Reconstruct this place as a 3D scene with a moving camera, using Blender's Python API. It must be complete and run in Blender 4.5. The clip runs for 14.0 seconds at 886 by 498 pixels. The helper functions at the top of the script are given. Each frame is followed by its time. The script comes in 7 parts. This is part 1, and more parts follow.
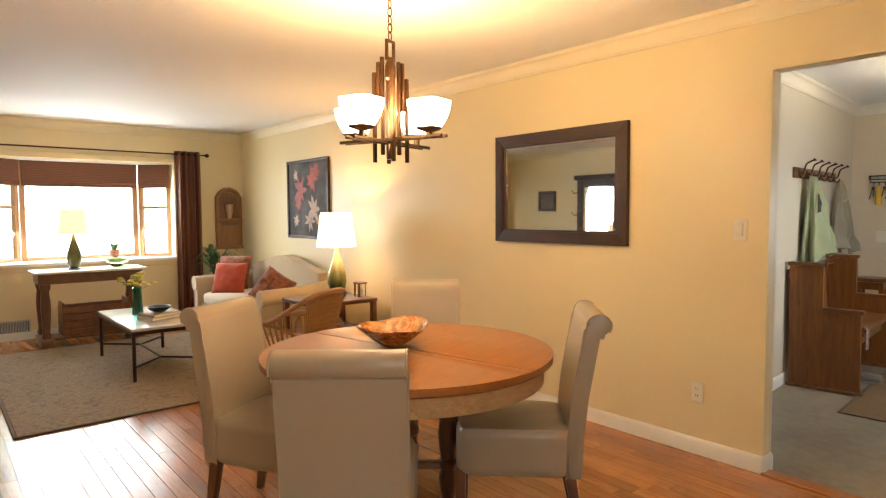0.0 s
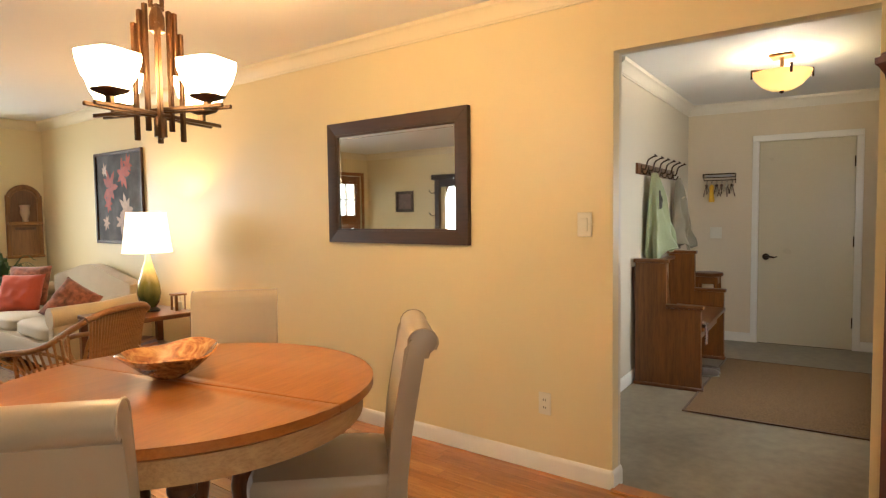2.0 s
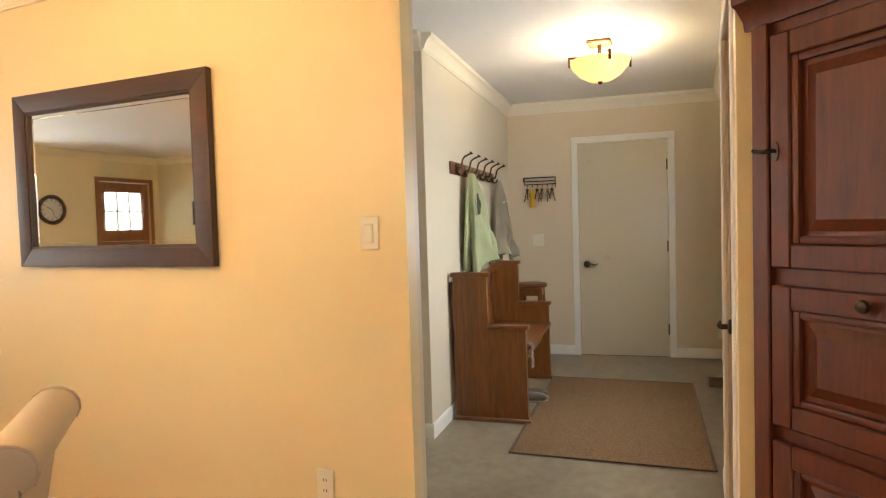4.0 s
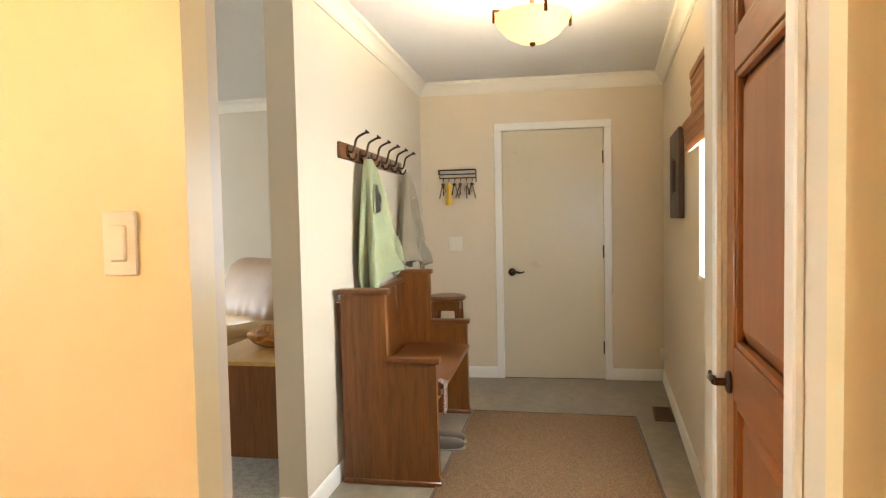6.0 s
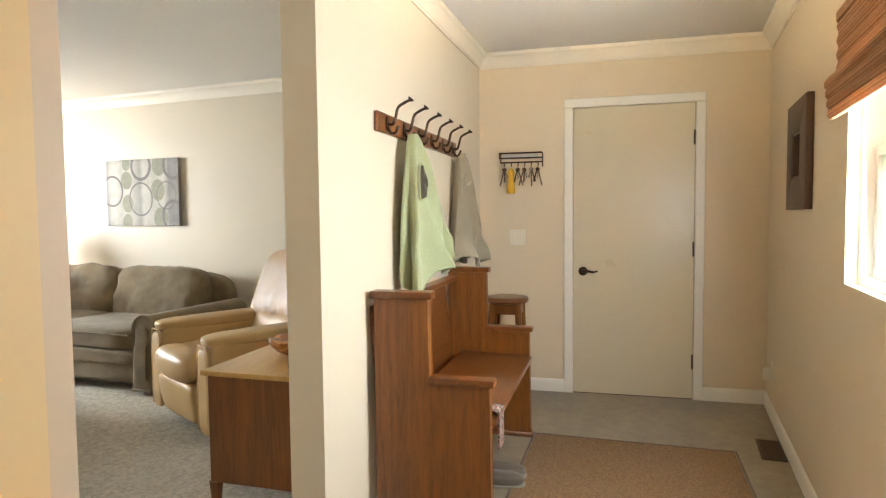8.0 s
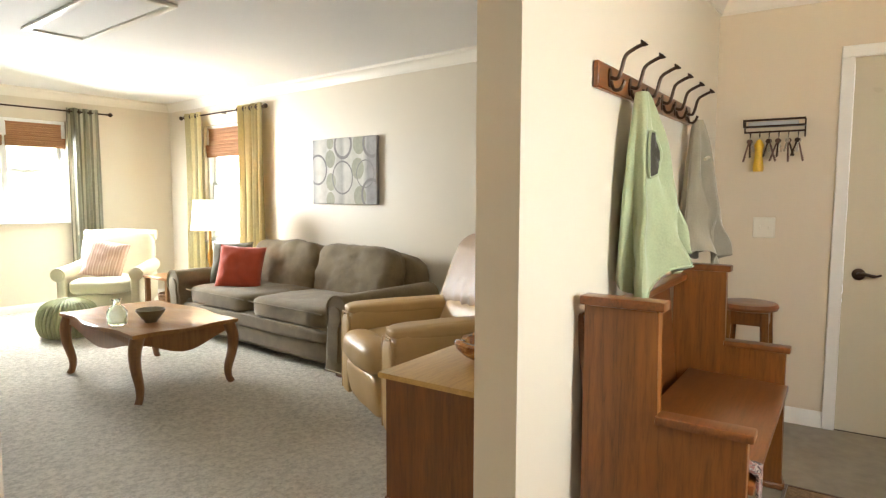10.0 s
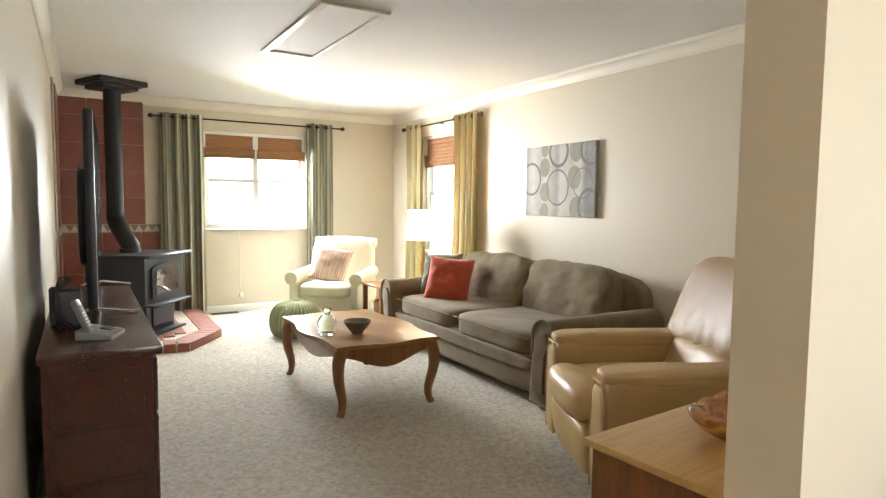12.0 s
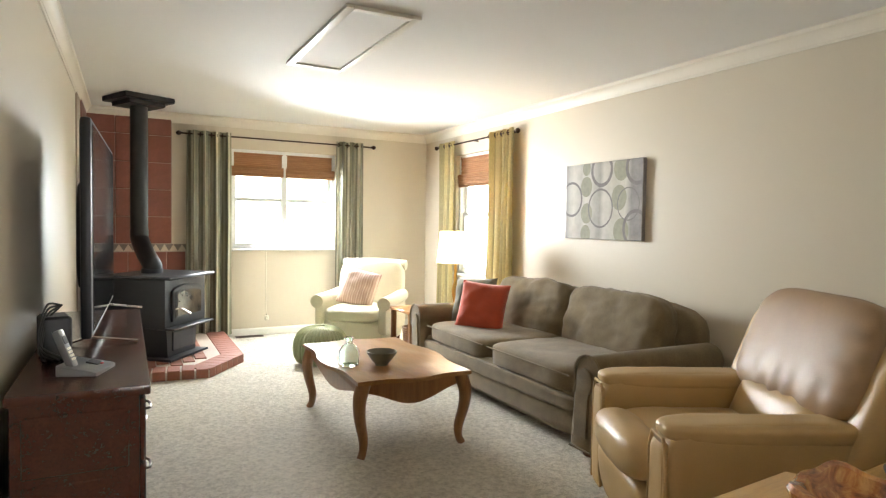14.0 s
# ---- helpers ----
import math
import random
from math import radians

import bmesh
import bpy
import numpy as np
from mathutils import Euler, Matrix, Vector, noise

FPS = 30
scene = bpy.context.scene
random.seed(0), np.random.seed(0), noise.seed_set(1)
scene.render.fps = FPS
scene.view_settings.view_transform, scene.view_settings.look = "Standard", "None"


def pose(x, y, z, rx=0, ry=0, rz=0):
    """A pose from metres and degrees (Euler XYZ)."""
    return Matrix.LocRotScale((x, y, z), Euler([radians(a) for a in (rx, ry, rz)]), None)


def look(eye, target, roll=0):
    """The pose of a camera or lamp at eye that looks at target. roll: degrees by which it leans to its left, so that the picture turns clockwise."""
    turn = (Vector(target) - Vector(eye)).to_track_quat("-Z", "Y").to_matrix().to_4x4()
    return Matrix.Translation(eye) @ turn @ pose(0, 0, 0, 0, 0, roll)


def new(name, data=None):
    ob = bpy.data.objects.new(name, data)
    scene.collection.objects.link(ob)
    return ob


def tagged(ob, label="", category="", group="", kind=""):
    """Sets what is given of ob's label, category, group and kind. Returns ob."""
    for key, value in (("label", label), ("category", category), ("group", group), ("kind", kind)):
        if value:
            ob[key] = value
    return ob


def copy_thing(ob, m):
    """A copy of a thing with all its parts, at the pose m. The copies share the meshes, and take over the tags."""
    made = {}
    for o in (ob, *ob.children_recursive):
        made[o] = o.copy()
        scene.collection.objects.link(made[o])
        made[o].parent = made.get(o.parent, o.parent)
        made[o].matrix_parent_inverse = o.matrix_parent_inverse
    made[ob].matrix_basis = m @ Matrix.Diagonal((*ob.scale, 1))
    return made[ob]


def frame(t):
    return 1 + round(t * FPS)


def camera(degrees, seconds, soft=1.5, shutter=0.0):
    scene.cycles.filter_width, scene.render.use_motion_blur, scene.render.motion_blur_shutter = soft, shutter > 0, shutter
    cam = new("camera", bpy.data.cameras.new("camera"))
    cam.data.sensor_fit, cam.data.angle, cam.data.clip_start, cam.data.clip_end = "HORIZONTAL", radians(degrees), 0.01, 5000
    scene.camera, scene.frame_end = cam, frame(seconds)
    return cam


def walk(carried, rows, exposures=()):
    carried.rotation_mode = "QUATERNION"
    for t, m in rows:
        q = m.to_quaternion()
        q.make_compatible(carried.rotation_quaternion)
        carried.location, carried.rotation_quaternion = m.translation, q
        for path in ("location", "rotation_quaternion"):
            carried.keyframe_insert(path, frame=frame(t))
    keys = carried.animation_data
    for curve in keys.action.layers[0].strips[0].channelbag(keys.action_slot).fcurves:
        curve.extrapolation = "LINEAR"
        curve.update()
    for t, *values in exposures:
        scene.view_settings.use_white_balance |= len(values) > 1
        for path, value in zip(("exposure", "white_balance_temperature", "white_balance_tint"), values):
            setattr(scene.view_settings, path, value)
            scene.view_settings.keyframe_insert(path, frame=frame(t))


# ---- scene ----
cam = camera(71.8, 14.0, soft=1.25)
PATH = [
    (0, (-0.112, -0.143, 1.382), (1.175, 1.383, 1.264), -0.3),
    (0.5, (-0.077, -0.129, 1.386), (1.249, 1.363, 1.269), -0.5),
    (1, (0.052, -0.088, 1.37), (1.437, 1.35, 1.254), -0.6),
    (1.5, (0.232, -0.023, 1.35), (1.697, 1.334, 1.237), -0.7),
    (2, (0.413, 0.047, 1.34), (1.993, 1.269, 1.229), -0.7),
    (2.5, (0.605, 0.091, 1.329), (2.282, 1.176, 1.225), -0.8),
    (3, (0.846, 0.152, 1.34), (2.596, 1.116, 1.242), -1.2),
    (3.5, (1.067, 0.191, 1.322), (2.858, 1.077, 1.234), -1.5),
    (4, (1.317, 0.272, 1.311), (3.164, 1.036, 1.228), -1.7),
    (4.2, (1.419, 0.303, 1.313), (3.280, 1.028, 1.230), -1.7),
    (6.5, (2.453, 0.490, 1.314), (4.384, 1.003, 1.221), -1.1),
    (7, (2.592, 0.514, 1.296), (4.520, 1.037, 1.2), -1.0),
    (7.2, (2.645, 0.531, 1.29), (4.567, 1.075, 1.193), -0.9),
    (9.3, (3.177, 0.771, 1.291), (4.859, 1.840, 1.134), -0.1),
    (9.5, (3.218, 0.804, 1.291), (4.87, 1.919, 1.128), -0.0),
    (10, (3.313, 0.907, 1.292), (4.858, 2.166, 1.121), 0.2),
    (10.5, (3.4, 0.985, 1.293), (4.857, 2.345, 1.125), 0.2),
    (11, (3.5, 1.069, 1.3), (4.791, 2.587, 1.135), 0.0),
    (11.5, (3.583, 1.135, 1.316), (4.709, 2.78, 1.149), 0.4),
    (12, (3.65, 1.213, 1.322), (4.663, 2.93, 1.172), 0.6),
    (12.5, (3.712, 1.307, 1.322), (4.669, 3.059, 1.201), 0.7),
    (13, (3.791, 1.396, 1.333), (4.719, 3.165, 1.226), 0.8),
    (13.5, (3.815, 1.473, 1.326), (4.74, 3.245, 1.244), 0.7),
    (14, (3.824, 1.503, 1.319), (4.742, 3.277, 1.237), 1.0),
]
walk(cam, [(t, look(eye, target, roll)) for t, eye, target, roll in PATH],
     exposures=[(0, -0.3), (1.5, -0.33), (3, -0.15), (4, 0.05), (6.5, 0.66), (7.0, 0.70), (9.5, 0.60), (11, 0.48), (12.5, 0.33), (14, 0.33)])

# ---- world, daylight and exposure ----
world = bpy.data.worlds.new("sky")
scene.world = world
world.use_nodes = True
wn = world.node_tree.nodes
sky = wn.new("ShaderNodeTexSky")
sky.sky_type = "NISHITA"
sky.sun_disc = False
sky.sun_elevation, sky.sun_rotation = radians(48), radians(60)
wn["Background"].inputs["Strength"].default_value = 0.12
world.node_tree.links.new(sky.outputs[0], wn["Background"].inputs["Color"])


def lamp(name, kind, m, energy, colour, size=0.1, size_y=None, angle=None):
    d = bpy.data.lights.new(name, kind)
    d.energy, d.color = energy, colour
    if kind == "AREA":
        d.size = size
        if size_y:
            d.shape, d.size_y = "RECTANGLE", size_y
    elif kind == "POINT":
        d.shadow_soft_size = size
    elif kind == "SUN":
        d.angle = angle
    ob = new(name, d)
    ob.matrix_world = m
    return ob


DAY = (0.93, 0.97, 1.0)
WARM = (1.0, 0.575, 0.23)
lamp("sun", "SUN", look((0, 0, 0), (-0.58, -0.33, -0.74)), 3.0, (1.0, 0.95, 0.86), angle=radians(0.5))
# daylight entering at the real windows; the south lamp is added fill
lamp("bay_daylight", "AREA", look((1.35, 8.28, 1.45), (1.35, 6.0, 0.4)), 90, DAY, 1.5, 1.1)
lamp("north_window_daylight", "AREA", look((5.43, 8.62, 1.5), (6.4, 6.6, 0.3)), 145, DAY, 1.1, 1.0).data.spread = radians(150)
lamp("east_window_daylight", "AREA", look((7.24, 7.3, 1.5), (4.0, 6.6, 0.8)), 9, DAY, 0.6, 1.0)
lamp("hall_window_daylight", "AREA", look((5.06, 0.0, 1.40), (5.06, 4.0, 1.3)), 32, DAY, 0.62, 0.66)
# fill light from an added south window, brightens chairs and table
lamp("south_window_daylight", "AREA", look((-0.2, -1.55, 1.5), (0.8, 1.5, 0.9)), 22, (1.0, 0.95, 0.88), 1.3, 1.1)
# burning bulbs
lamp("hall_bulb", "POINT", pose(5.4, 0.83, 2.345), 52, (1.0, 0.80, 0.48), 0.06)
lamp("end_table_bulb", "POINT", pose(2.83, 4.90, 1.30), 36, WARM, 0.03)
lamp("console_bulb", "POINT", pose(1.10, 7.50, 1.28), 6, WARM, 0.05)
lamp("family_bulb", "POINT", pose(6.68, 6.75, 1.07), 15, WARM, 0.09)

# ---- helpers for meshes ----
def finish(bm, name, material, smooth=38):
    bmesh.ops.recalc_face_normals(bm, faces=bm.faces)
    me = bpy.data.meshes.new(name)
    bm.to_mesh(me)
    bm.free()
    if smooth:
        for p in me.polygons:
            p.use_smooth = True
        me.set_sharp_from_angle(angle=radians(smooth))
    if material:
        me.materials.append(material)
    return me


def part(name, bm, material, parent, label="", smooth=38):
    ob = new(name, finish(bm, name, material, smooth))
    ob.parent = parent
    if label:
        ob["label"] = label
    return ob


def thing(name, x, y, z, rz, label, category, group=""):
    ob = new(name)
    ob.empty_display_size = 0.1
    ob.matrix_basis = pose(x, y, z, 0, 0, rz)
    return tagged(ob, label, category, group)


def structure(name, bm, material, label="", category="", smooth=30):
    ob = new(name, finish(bm, name, material, smooth))
    return tagged(ob, label, category, kind="structure")


def box(bm, lo, hi, bevel=0.0, m=None, seg=1):
    """A box between two corners, its edges bevelled, turned by m."""
    r = bmesh.ops.create_cube(bm, size=1.0)
    vs = r["verts"]
    for v in vs:
        v.co = Vector([(a + b) / 2 + c * (b - a) for a, b, c in zip(lo, hi, v.co)])
    if bevel > 0:
        es = list({e for v in vs for e in v.link_edges})
        g = bmesh.ops.bevel(bm, geom=es, offset=bevel, segments=seg, affect="EDGES", profile=0.6)
        vs = list({v for v in vs if v.is_valid} | {v for f in g["faces"] for v in f.verts})
    if m is not None:
        bmesh.ops.transform(bm, matrix=m, verts=vs)
    return bm


def bx(lo, hi, bevel=0.004, m=None, seg=1):
    return box(bmesh.new(), lo, hi, bevel, m, seg)


def lathe(bm, prof, seg=24, at=(0, 0, 0), m=None, square=0.0):
    """A turned body from (radius, height) pairs. square above 0 squares its plan."""
    rings = []
    for r, z in prof:
        ring = []
        for i in range(seg):
            a = math.tau * (i + 0.5) / seg
            c, s = math.cos(a), math.sin(a)
            k = (abs(c) ** (2 + square * 6) + abs(s) ** (2 + square * 6)) ** (-1 / (2 + square * 6))
            p = Vector((at[0] + r * c * k, at[1] + r * s * k, at[2] + z))
            ring.append(bm.verts.new(m @ p if m is not None else p))
        rings.append(ring)
    for a, b in zip(rings, rings[1:]):
        for i in range(seg):
            j = (i + 1) % seg
            bm.faces.new((a[i], a[j], b[j], b[i]))
    if prof[0][0] > 1e-4:
        bm.faces.new(rings[0][::-1])
    if prof[-1][0] > 1e-4:
        bm.faces.new(rings[-1])
    return bm


def tube(bm, pts, r, seg=8, flat=1.0):
    """A round bar along points; r may be a list."""
    pts = [Vector(p) for p in pts]
    rs = r if isinstance(r, (list, tuple)) else [r] * len(pts)
    rings, side = [], None
    for i, p in enumerate(pts):
        d = (pts[min(i + 1, len(pts) - 1)] - pts[max(i - 1, 0)]).normalized()
        if side is None:
            side = d.cross(Vector((0, 0, 1)) if abs(d.z) < 0.9 else Vector((1, 0, 0))).normalized()
        side = (side - d * side.dot(d)).normalized()
        up = d.cross(side)
        rings.append([bm.verts.new(p + rs[i] * (math.cos(math.tau * (k + 0.5) / seg) * side + flat * math.sin(math.tau * (k + 0.5) / seg) * up)) for k in range(seg)])
    for a, b in zip(rings, rings[1:]):
        for i in range(seg):
            j = (i + 1) % seg
            bm.faces.new((a[i], a[j], b[j], b[i]))
    bm.faces.new(rings[0][::-1])
    bm.faces.new(rings[-1])
    return bm


def curve_pts(ctrl, n=24):
    """Catmull-Rom through control points."""
    c = [Vector(p) for p in ctrl]
    c = [c[0] * 2 - c[1]] + c + [c[-1] * 2 - c[-2]]
    out = []
    segs = len(c) - 3
    for k in range(n + 1):
        u = k / n * segs
        i = min(int(u), segs - 1)
        t = u - i
        p0, p1, p2, p3 = c[i:i + 4]
        out.append(0.5 * ((2 * p1) + (p2 - p0) * t + (2 * p0 - 5 * p1 + 4 * p2 - p3) * t * t + (3 * p1 - p0 - 3 * p2 + p3) * t ** 3))
    return out


def cushion(bm, c, s, e=5.0, n=10, wrinkle=0.0, m=None, seed=0.0, taper=0.0):
    """A stuffed body: a rounded box with centre c and size s. e: how boxy."""
    start = len(bm.verts)
    idx = {}
    faces = []
    for ax in range(3):
        for sg in (-1, 1):
            grid = []
            for i in range(n + 1):
                row = []
                for j in range(n + 1):
                    p = [0, 0, 0]
                    p[ax] = sg
                    p[(ax + 1) % 3] = math.tan((-1 + 2 * i / n) * math.pi / 4)
                    p[(ax + 2) % 3] = math.tan((-1 + 2 * j / n) * math.pi / 4)
                    key = tuple(round(q, 5) for q in p)
                    if key not in idx:
                        k = sum(abs(q) ** e for q in p) ** (-1 / e)
                        q = Vector([a * k for a in p])
                        v = Vector([q[w] * s[w] / 2 for w in range(3)])
                        if taper:
                            v.y *= 1 - taper * q.z
                        if wrinkle:
                            w = noise.noise(Vector((v.x * 6 + seed, v.y * 6, v.z * 6 + seed))) + 0.6 * noise.noise(Vector((v.x * 17, v.y * 17 + seed, v.z * 17)))
                            v += q.normalized() * wrinkle * w
                        v += Vector(c)
                        idx[key] = bm.verts.new(m @ v if m is not None else v)
                    row.append(idx[key])
                grid.append(row)
            for i in range(n):
                for j in range(n):
                    bm.faces.new((grid[i][j], grid[i + 1][j], grid[i + 1][j + 1], grid[i][j + 1]))
    return bm


def extrude(bm, pts, a, b, plane="xy", bevel=0.0, m=None):
    """A flat outline pushed from a to b along the axis that the plane lacks."""
    def co(u, v, w):
        p = {"xy": (u, v, w), "xz": (u, w, v), "yz": (w, u, v)}[plane]
        return m @ Vector(p) if m is not None else Vector(p)
    lo = [bm.verts.new(co(u, v, a)) for u, v in pts]
    hi = [bm.verts.new(co(u, v, b)) for u, v in pts]
    fs = [bm.faces.new(lo), bm.faces.new(hi[::-1])]
    for i in range(len(pts)):
        j = (i + 1) % len(pts)
        fs.append(bm.faces.new((lo[i], hi[i], hi[j], lo[j])))
    if bevel > 0:
        es = list({e for f in fs[:2] for e in f.edges})
        bmesh.ops.bevel(bm, geom=es, offset=bevel, segments=2, affect="EDGES", profile=0.6)
    return bm


def sheet(bm, f, nu, nv, thick=0.004):
    """Cloth: a surface f(u, v) with a thickness."""
    top = [[Vector(f(i / nu, j / nv)) for j in range(nv + 1)] for i in range(nu + 1)]
    front, back = [], []
    for i in range(nu + 1):
        fr, ba = [], []
        for j in range(nv + 1):
            du = top[min(i + 1, nu)][j] - top[max(i - 1, 0)][j]
            dv = top[i][min(j + 1, nv)] - top[i][max(j - 1, 0)]
            nrm = du.cross(dv)
            nrm = nrm.normalized() if nrm.length > 1e-9 else Vector((0, 0, 1))
            fr.append(bm.verts.new(top[i][j] + nrm * thick / 2))
            ba.append(bm.verts.new(top[i][j] - nrm * thick / 2))
        front.append(fr)
        back.append(ba)
    for i in range(nu):
        for j in range(nv):
            bm.faces.new((front[i][j], front[i + 1][j], front[i + 1][j + 1], front[i][j + 1]))
            bm.faces.new((back[i][j], back[i][j + 1], back[i + 1][j + 1], back[i + 1][j]))
    rim = [(i, 0) for i in range(nu)] + [(nu, j) for j in range(nv)] + [(i, nv) for i in range(nu, 0, -1)] + [(0, j) for j in range(nv, 0, -1)]
    for (a, b), (c, d) in zip(rim, rim[1:] + rim[:1]):
        bm.faces.new((front[a][b], back[a][b], back[c][d], front[c][d]))
    return bm


def strip(bm, prof, p0, p1, normal):
    """A moulding: a profile of (out from the wall, height) run from p0 to p1."""
    n = Vector(normal)
    ends = []
    for p in (Vector(p0), Vector(p1)):
        ends.append([bm.verts.new(p + n * u + Vector((0, 0, v))) for u, v in prof])
    k = len(prof)
    for i in range(k):
        j = (i + 1) % k
        bm.faces.new((ends[0][i], ends[0][j], ends[1][j], ends[1][i]))
    bm.faces.new(ends[0])
    bm.faces.new(ends[1][::-1])
    return bm


# ---- materials ----
def material(name, rough=0.5, metal=0.0):
    m = bpy.data.materials.new(name)
    m.use_nodes = True
    b = m.node_tree.nodes["Principled BSDF"]
    b.inputs["Roughness"].default_value = rough
    b.inputs["Metallic"].default_value = metal
    return m, m.node_tree, b


def add(nt, kind, **inputs):
    nd = nt.nodes.new(kind)
    for k, v in inputs.items():
        nd.inputs[k.replace("_", " ")].default_value = v
    return nd


def ramp(nt, fac, stops):
    r = nt.nodes.new("ShaderNodeValToRGB")
    while len(r.color_ramp.elements) < len(stops):
        r.color_ramp.elements.new(0.5)
    for e, (p, c) in zip(r.color_ramp.elements, stops):
        e.position, e.color = p, (*c, 1)
    nt.links.new(fac, r.inputs[0])
    return r.outputs[0]


def mix(nt, fac, a, b, mode="MIX"):
    x = nt.nodes.new("ShaderNodeMix")
    x.data_type, x.blend_type = "RGBA", mode
    for s, v in (("Factor", fac), ("A", a), ("B", b)):
        sock = [i for i in x.inputs if i.name == s and (i.type == "VALUE" if s == "Factor" else i.type == "RGBA")][0]
        if isinstance(v, (int, float)):
            sock.default_value = v
        elif isinstance(v, tuple):
            sock.default_value = (*v, 1)
        else:
            nt.links.new(v, sock)
    return [o for o in x.outputs if o.type == "RGBA"][0]


def coords(nt, scale=(1, 1, 1), jitter=False):
    tc = nt.nodes.new("ShaderNodeTexCoord")
    mp = nt.nodes.new("ShaderNodeMapping")
    mp.inputs["Scale"].default_value = scale
    nt.links.new(tc.outputs["Object"], mp.inputs["Vector"])
    if jitter:
        oi = nt.nodes.new("ShaderNodeObjectInfo")
        mul = nt.nodes.new("ShaderNodeVectorMath")
        mul.operation = "MULTIPLY"
        mul.inputs[1].default_value = (37, 53, 29)
        nt.links.new(oi.outputs["Random"], mul.inputs[0])
        nt.links.new(mul.outputs[0], mp.inputs["Location"])
    return mp.outputs[0]


def noise_tex(nt, vec, scale, detail=4, rough=0.55, dist=0.0):
    n = add(nt, "ShaderNodeTexNoise", Scale=scale, Detail=detail, Roughness=rough, Distortion=dist)
    nt.links.new(vec, n.inputs["Vector"])
    return n.outputs["Fac"]


def bump(nt, b, height, strength, distance=0.01):
    n = add(nt, "ShaderNodeBump", Strength=strength, Distance=distance)
    nt.links.new(height, n.inputs["Height"])
    nt.links.new(n.outputs[0], b.inputs["Normal"])


def shade(c, k):
    return tuple(min(1, max(0, v * k)) for v in c)


def plain(name, colour, rough=0.5, metal=0.0, vary=0.12, big=3.0, fine=60.0, relief=0.15, depth=0.002, coat=0.0):
    """Paint, plastic, metal, leather: colour varied at two scales, fine relief."""
    m, nt, b = material(name, rough, metal)
    v = coords(nt)
    n1 = noise_tex(nt, v, big, 3)
    n2 = noise_tex(nt, v, fine, 5)
    c1 = ramp(nt, n1, [(0.25, shade(colour, 1 - vary)), (0.75, shade(colour, 1 + vary))])
    c2 = mix(nt, 0.35, c1, ramp(nt, n2, [(0.3, shade(colour, 1 - vary)), (0.7, shade(colour, 1 + vary))]))
    nt.links.new(c2, b.inputs["Base Color"])
    rr = add(nt, "ShaderNodeMapRange")
    rr.inputs["To Min"].default_value, rr.inputs["To Max"].default_value = max(0, rough - 0.08), min(1, rough + 0.08)
    nt.links.new(n1, rr.inputs["Value"])
    nt.links.new(rr.outputs[0], b.inputs["Roughness"])
    if relief:
        bump(nt, b, n2, relief, depth)
    if coat:
        b.inputs["Coat Weight"].default_value = coat
        b.inputs["Coat Roughness"].default_value = 0.15
    return m


def wood(name, dark, light, along="x", rough=0.35, scale=1.0, coat=0.15, jitter=False, spread=0.0):
    m, nt, b = material(name, rough)
    st = {"x": (1.2, 14, 14), "y": (14, 1.2, 14), "z": (14, 14, 1.2)}[along]
    v = coords(nt, tuple(q * scale for q in st), jitter)
    n1 = noise_tex(nt, v, 1.0, 5, 0.6, 1.2)
    n2 = noise_tex(nt, v, 6.0, 6, 0.7, 0.4)
    base = ramp(nt, n1, [(0.28, dark), (0.5, tuple((p + q) / 2 for p, q in zip(dark, light))), (0.72, light)])
    grain = ramp(nt, n2, [(0.35, shade(dark, 0.75)), (0.55, light)])
    c = mix(nt, 0.35, base, grain)
    if spread:
        oi = nt.nodes.new("ShaderNodeObjectInfo")
        c = mix(nt, 1.0, c, ramp(nt, oi.outputs["Random"], [(0.0, (1 - spread,) * 3), (1.0, (1 + spread * 0.2,) * 3)]), "MULTIPLY")
    nt.links.new(c, b.inputs["Base Color"])
    bump(nt, b, n2, 0.12, 0.002)
    b.inputs["Coat Weight"].default_value = coat
    b.inputs["Coat Roughness"].default_value = 0.2
    return m


def fabric(name, colour, vary=0.15, weave=260.0, rough=0.9, relief=0.4, sheen=0.25, big=5.0):
    m, nt, b = material(name, rough)
    v = coords(nt)
    n1 = noise_tex(nt, v, big, 4)
    n2 = noise_tex(nt, v, weave, 3)
    c = mix(nt, 0.4, ramp(nt, n1, [(0.3, shade(colour, 1 - vary)), (0.7, shade(colour, 1 + vary))]), ramp(nt, n2, [(0.3, shade(colour, 1 - 1.6 * vary)), (0.7, shade(colour, 1 + 1.6 * vary))]))
    nt.links.new(c, b.inputs["Base Color"])
    b.inputs["Sheen Weight"].default_value = sheen
    b.inputs["Sheen Roughness"].default_value = 0.5
    bump(nt, b, n2, relief, 0.003)
    return m


